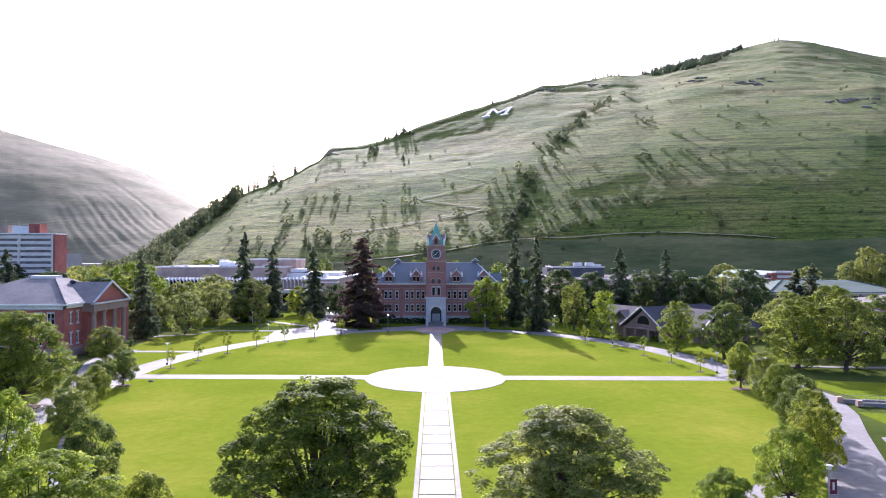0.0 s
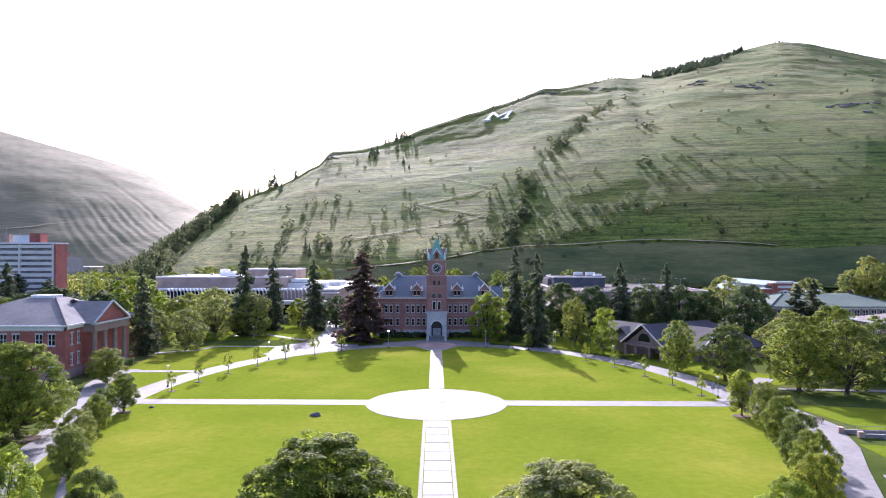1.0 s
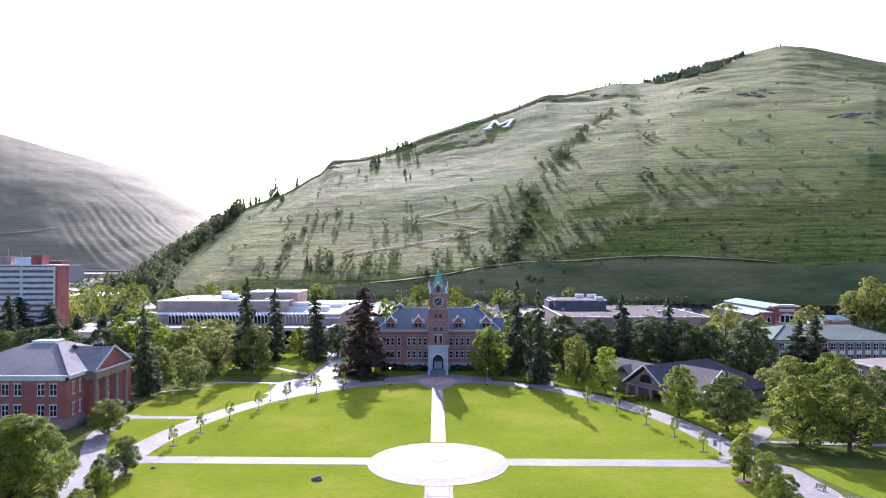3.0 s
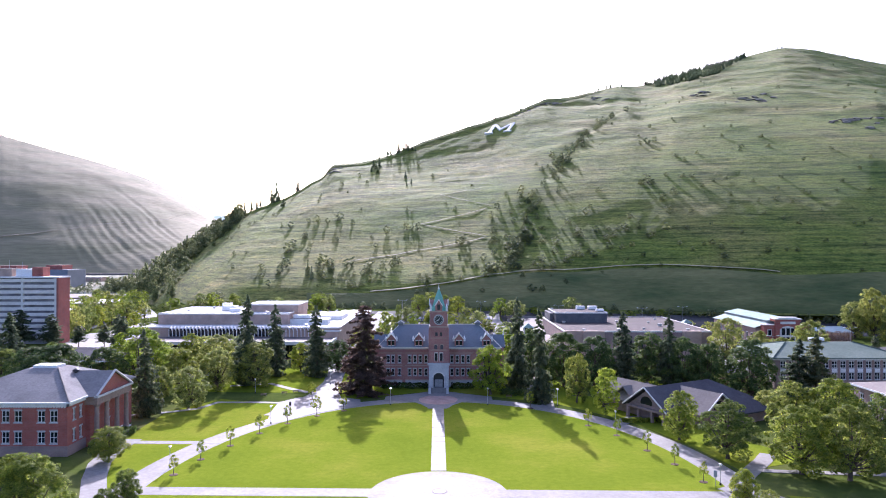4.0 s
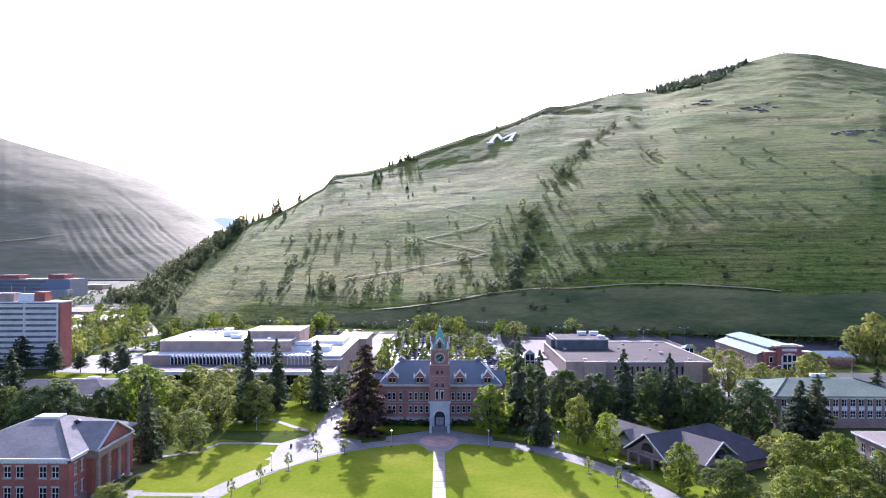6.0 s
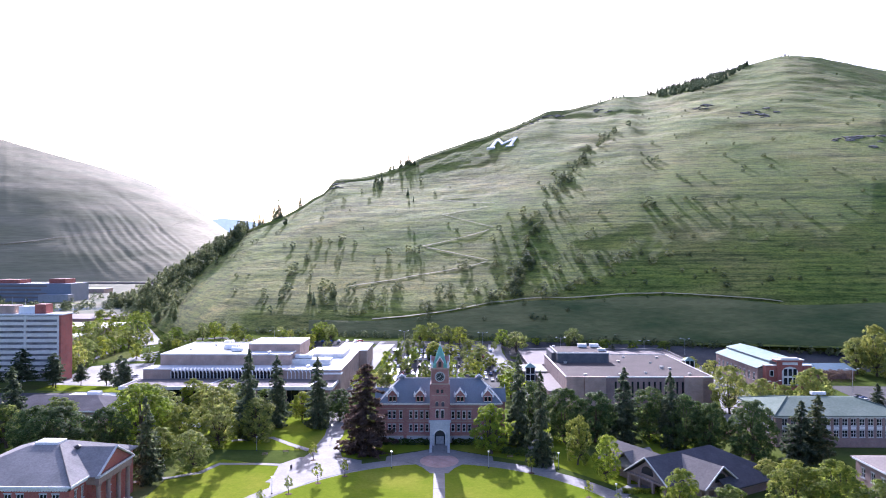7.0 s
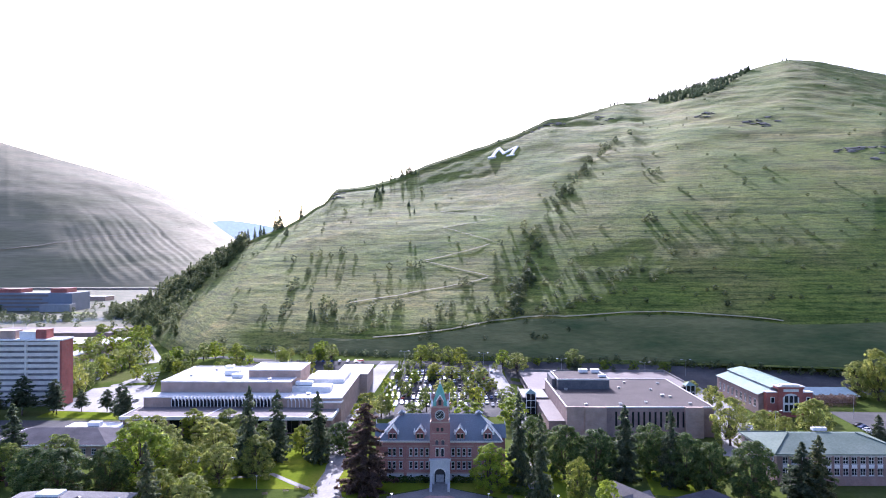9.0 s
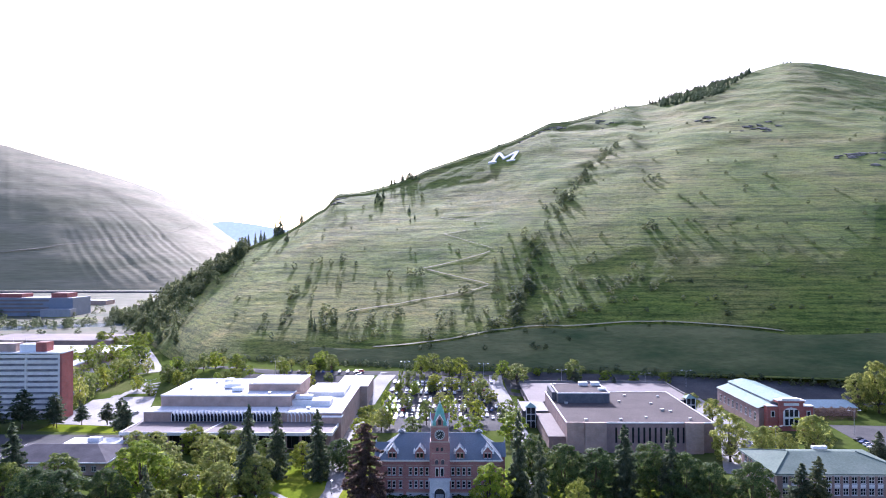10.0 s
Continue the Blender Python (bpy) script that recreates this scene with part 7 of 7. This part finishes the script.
for row, y in enumerate([344, 349.5, 359, 364.5, 374, 379.5, 389, 394.5, 404, 409.5]):
    for k in range(22):
        x = -32 + 2.75 * k
        if rng_c.random() < 0.86:
            park(x, y, 90)
for k in range(14):
    park(-57 + 1.2 * (k % 2), 384 + 3.6 * k, 0 if k % 3 else 8)
for k in range(9):
    park(-100 + 5.2 * k, 430, 90)
for k in range(8):
    park(128.5 + k * 0.9, 268 + 5.2 * k, 62)
for k in range(7):
    park(181 + 0.5 * k, 282 + 4.0 * k, 20)
for k in range(16):
    park(-236 - rng_c.uniform(0, 60), 412 + 8 * k, 90)
for k in range(10):
    park(-104 + 3.0 * k, 250 + (k % 3), 90)
park(139, 348, 80)
park(-163, 352, 60)


def lamp_post(x, y, h=4.6):
    lp = thing("lamp_post", "slim grey lamp post with round flat head beside a walk", "street lamp", pose(x, y, -0.06), "walk lamps")
    part("base", Shape().turned([(0.22, 0), (0.2, 0.3), (0.1, 0.45)], 10), DARK_METAL, lp)
    part("pole", Shape().tube((0, 0, 0.4), (0, 0, h - 0.5), 0.075, 0.055, 8), METAL, lp)
    part("lantern", Shape().turned([(0.1, h - 0.5), (0.2, h - 0.42), (0.24, h - 0.12)], 12), LAMP_GLASS, lp)
    part("cap", Shape().turned([(0.36, h - 0.12), (0.36, h - 0.06), (0.06, h)], 16), METAL, lp)
    return lp


for x, y, h in [(-58.6, 144.2, 4.6), (-46.7, 181.3, 4.8), (-16.5, 203.5, 5.2), (12.6, 203.8, 5.2), (33.3, 202.4, 5.2), (44.3, 177.5, 4.4), (53.9, 133.6, 4.2), (25.6, 233.2, 5.2), (-62.0, 221.0, 4.8), (-40.0, 236.0, 4.8)]:
    lamp_post(x, y, h)
near = lamp_post(34.8, 61.3, 4.5)
part("banner_arm", Shape().tube((0, 0, 3.2), (0.75, 0, 3.2), 0.025, 0.025, 6).tube((0, 0, 1.8), (0.75, 0, 1.8), 0.025, 0.025, 6), METAL, near)
part("banner", Shape().box(0.1, 0.72, -0.015, 0.015, 1.82, 3.18), BANNER, near, "maroon cloth banner with a pale bar")
part("banner_bar", Shape().box(0.3, 0.5, -0.03, -0.017, 2.2, 2.9), TRIM, near)
sign = thing("signpost", "small grey sign panel on a post beside the walk", "sign", pose(52.6, 132.8, 0))
part("post", Shape().tube((0, 0, 0), (0, 0, 2.9), 0.05, 0.05, 8), METAL, sign)
part("panel", Shape().box(-0.35, 0.35, -0.05, 0.02, 1.8, 3.1), GREY_WALL, sign)


def tall_lamp(x, y, h, turn=0.0):
    lp = thing("tall_lamp", "tall white double-armed car park lamp", "street lamp", pose(x, y, rise(x, y), 0, 0, turn))
    part("pole", Shape().tube((0, 0, 0), (0, 0, h), 0.11, 0.07, 8), METAL, lp)
    for s in (-1, 1):
        part("arm", Shape().tube((0, 0, h - 0.6), (s * 2.2, 0, h), 0.05, 0.04, 6), METAL, lp)
        part("lamp_head", Shape().box(s * 2.6 - 0.5, s * 2.6 + 0.5, -0.2, 0.2, h - 0.1, h + 0.12), WHITE, lp)


for x, y, h, a in ((188.5, 317, 11, 0), (139, 289, 10.5, 10), (-108.3, 424.2, 9, 0), (-26.9, 422.1, 9, 0), (21.7, 418, 9, 0), (67.5, 405.1, 12, 0), (115.7, 400.1, 12, 0), (143.1, 410.1, 10, 0), (-173.7, 394.7, 9, 40)):
    tall_lamp(x, y, h, a)


def bench(x, y, turn):
    b = thing("bench", "wooden slatted park bench beside a walk", "bench", pose(x, y, -0.05, 0, 0, turn), "walk benches")
    for k in range(4):
        part("seat_slat", Shape().box(-0.9, 0.9, -0.25 + 0.13 * k, -0.15 + 0.13 * k, 0.42, 0.46), WOOD, b)
    for k in range(3):
        part("back_slat", Shape().box(-0.9, 0.9, 0.27 + 0.02 * k, 0.3 + 0.02 * k, 0.52 + 0.14 * k, 0.62 + 0.14 * k), WOOD, b)
    for x1 in (-0.75, 0.75):
        part("leg", Shape().box(x1 - 0.04, x1 + 0.04, -0.26, -0.2, 0, 0.42).box(x1 - 0.04, x1 + 0.04, 0.22, 0.28, 0, 0.9).box(x1 - 0.04, x1 + 0.04, -0.26, 0.28, 0.36, 0.42), DARK_METAL, b)


for q in ((62.4, 113.5, -60), (-52, 219, 20), (-49, 222, 200), (-34, 213, 10), (20, 214, 0), (60, 186, 0), (-58, 216, 10)):
    bench(*q)


def litter_bin(x, y):
    b = thing("litter_bin", "dark round litter bin with a domed lid", "litter bin", pose(x, y, -0.05))
    part("drum", Shape().turned([(0.3, 0), (0.33, 0.1), (0.33, 0.85), (0.3, 0.9)], 14), DARK_METAL, b)
    part("lid", Shape().turned([(0.35, 0.9), (0.33, 1.0), (0.2, 1.15), (0.05, 1.2)], 14), DARK_METAL, b)


for q in ((-46.5, 203), (29, 205), (57, 184)):
    litter_bin(*q)


def boulder(x, y, size, label):
    bm = bmesh.new()
    bmesh.ops.create_icosphere(bm, subdivisions=3, radius=1.0)
    for q in bm.verts:
        k = 1 + 0.3 * noise.fractal(q.co * 1.3 + Vector((x, y, 0)), 1.0, 2.0, 3)
        q.co = Vector((q.co.x * size * k, q.co.y * size * 0.8 * k, max(-0.2, q.co.z * size * 0.6 * k)))
    me = bpy.data.meshes.new("boulder")
    bm.to_mesh(me)
    bm.free()
    me.materials.append(ROCK)
    tagged(new("boulder", me), label, "boulder").location = (x, y, 0.0)


boulder(-22.4, 118.3, 1.0, "dark rough boulder on the open lawn")
boulder(-53.6, 124.6, 0.5, "low pale stone beside the ring walk")


def hedge(x0, x1, y0, y1, h, seed, material, label, n=2600, turn=0.0):
    rng = np.random.default_rng(seed)
    a, b = (x1 - x0) / 2, (y1 - y0) / 2
    pos = rng.uniform(-1, 1, (n, 3)) * np.array([a, b, h / 2])
    face = rng.integers(0, 3, n)
    nor = np.zeros((n, 3))
    for k, lim in enumerate((a, b, h / 2)):
        sel = face == k
        sg = np.sign(pos[sel, k])
        if k == 2:
            sg = np.ones(sel.sum())
        pos[sel, k] = sg * lim * rng.uniform(0.85, 1.08, sel.sum())
        nor[sel, k] = sg
    pos[:, 2] += h / 2 + 0.12 * h * np.sin(pos[:, 0] * 1.3 + seed)
    ob = tagged(new("hedge", leaf_mesh("hedge", pos, nor, 0.3, material, rng)), label, "hedge")
    ob.matrix_world = pose((x0 + x1) / 2, (y0 + y1) / 2, 0, 0, 0, turn)


hedge(18, 29, 216.5, 219.5, 1.6, 1, DEEP, "clipped dark hedge beside the hall's lawn", turn=-22)
hedge(-21, -6.5, 228.3, 230.3, 1.5, 2, DEEP, "dark foundation shrubs along the hall's wall")
hedge(2.5, 18, 228.3, 230.3, 1.5, 3, DEEP, "dark foundation shrubs along the hall's wall")
hedge(-82, -78.6, 156, 172, 1.6, 5, DEEP, "green shrubs along the portico's foot")
hedge(48, 62, 182.5, 184, 1.0, 6, MAPLE, "low green planting before the pavilion")
hedge(96, 104, 236, 240, 2.0, 7, NEEDLE_BROWN, "reddish-brown shrubs beside the walk")
hedge(186, 205, 343, 349, 5.0, 8, NEEDLE_BROWN, "tall brownish hedge beside the car park", 3600)


def low_wall(x0, y0, x1, y1):
    d = Vector((x1 - x0, y1 - y0))
    w = thing("ramp_wall", "low pale concrete ramp wall with a metal handrail", "low wall", pose(x0, y0, 0, 0, 0, math.degrees(math.atan2(d.y, d.x))))
    part("wall_body", Shape().box(0, d.length, -0.2, 0.2, 0, 0.55), CONCRETE, w)
    part("end_pier", Shape().box(-0.4, 0.4, -0.4, 0.4, 0, 0.9), BRICK_TAN, w)
    part("handrail", Shape().tube((0.4, 0, 1.15), (d.length, 0, 1.15), 0.04, 0.04, 6), METAL, w)
    for k in range(int(d.length / 1.6)):
        part("rail_post", Shape().tube((0.8 + 1.6 * k, 0, 0.75), (0.8 + 1.6 * k, 0, 1.15), 0.03, 0.03, 6), METAL, w)


low_wall(62.5, 107.2, 71.0, 105.8)
low_wall(64.0, 104.4, 72.5, 103.6)

# paving slabs of the main walk, with open joints between them, and its pale edging strips
walk_ob = bpy.data.objects["main_walk"]
slab_mesh = Shape().box(-1.75, 1.75, 0.1, 4.3, 0.0, 0.05).mesh("slab", SLAB)
for k in range(15):
    part("slab", slab_mesh, None, walk_ob, "", pose(0, -61 + 4.4 * k, -0.028))
slab_far = Shape().box(-1.6, 1.6, 0.07, 4.33, 0.0, 0.05).mesh("slab", SLAB)
for k in range(14):
    part("slab", slab_far, None, walk_ob, "", pose(0, 28 + 4.4 * k, -0.028))
for x in (-2.1, 2.1):
    part("edging", Shape().box(x - 0.25, x + 0.25, -64, 2, -0.2, 0.0), CONCRETE, walk_ob)
# the patterns that were copied are taken away
for tree in protos:
    for ob in (*tree.children_recursive, tree):
        bpy.data.objects.remove(ob)
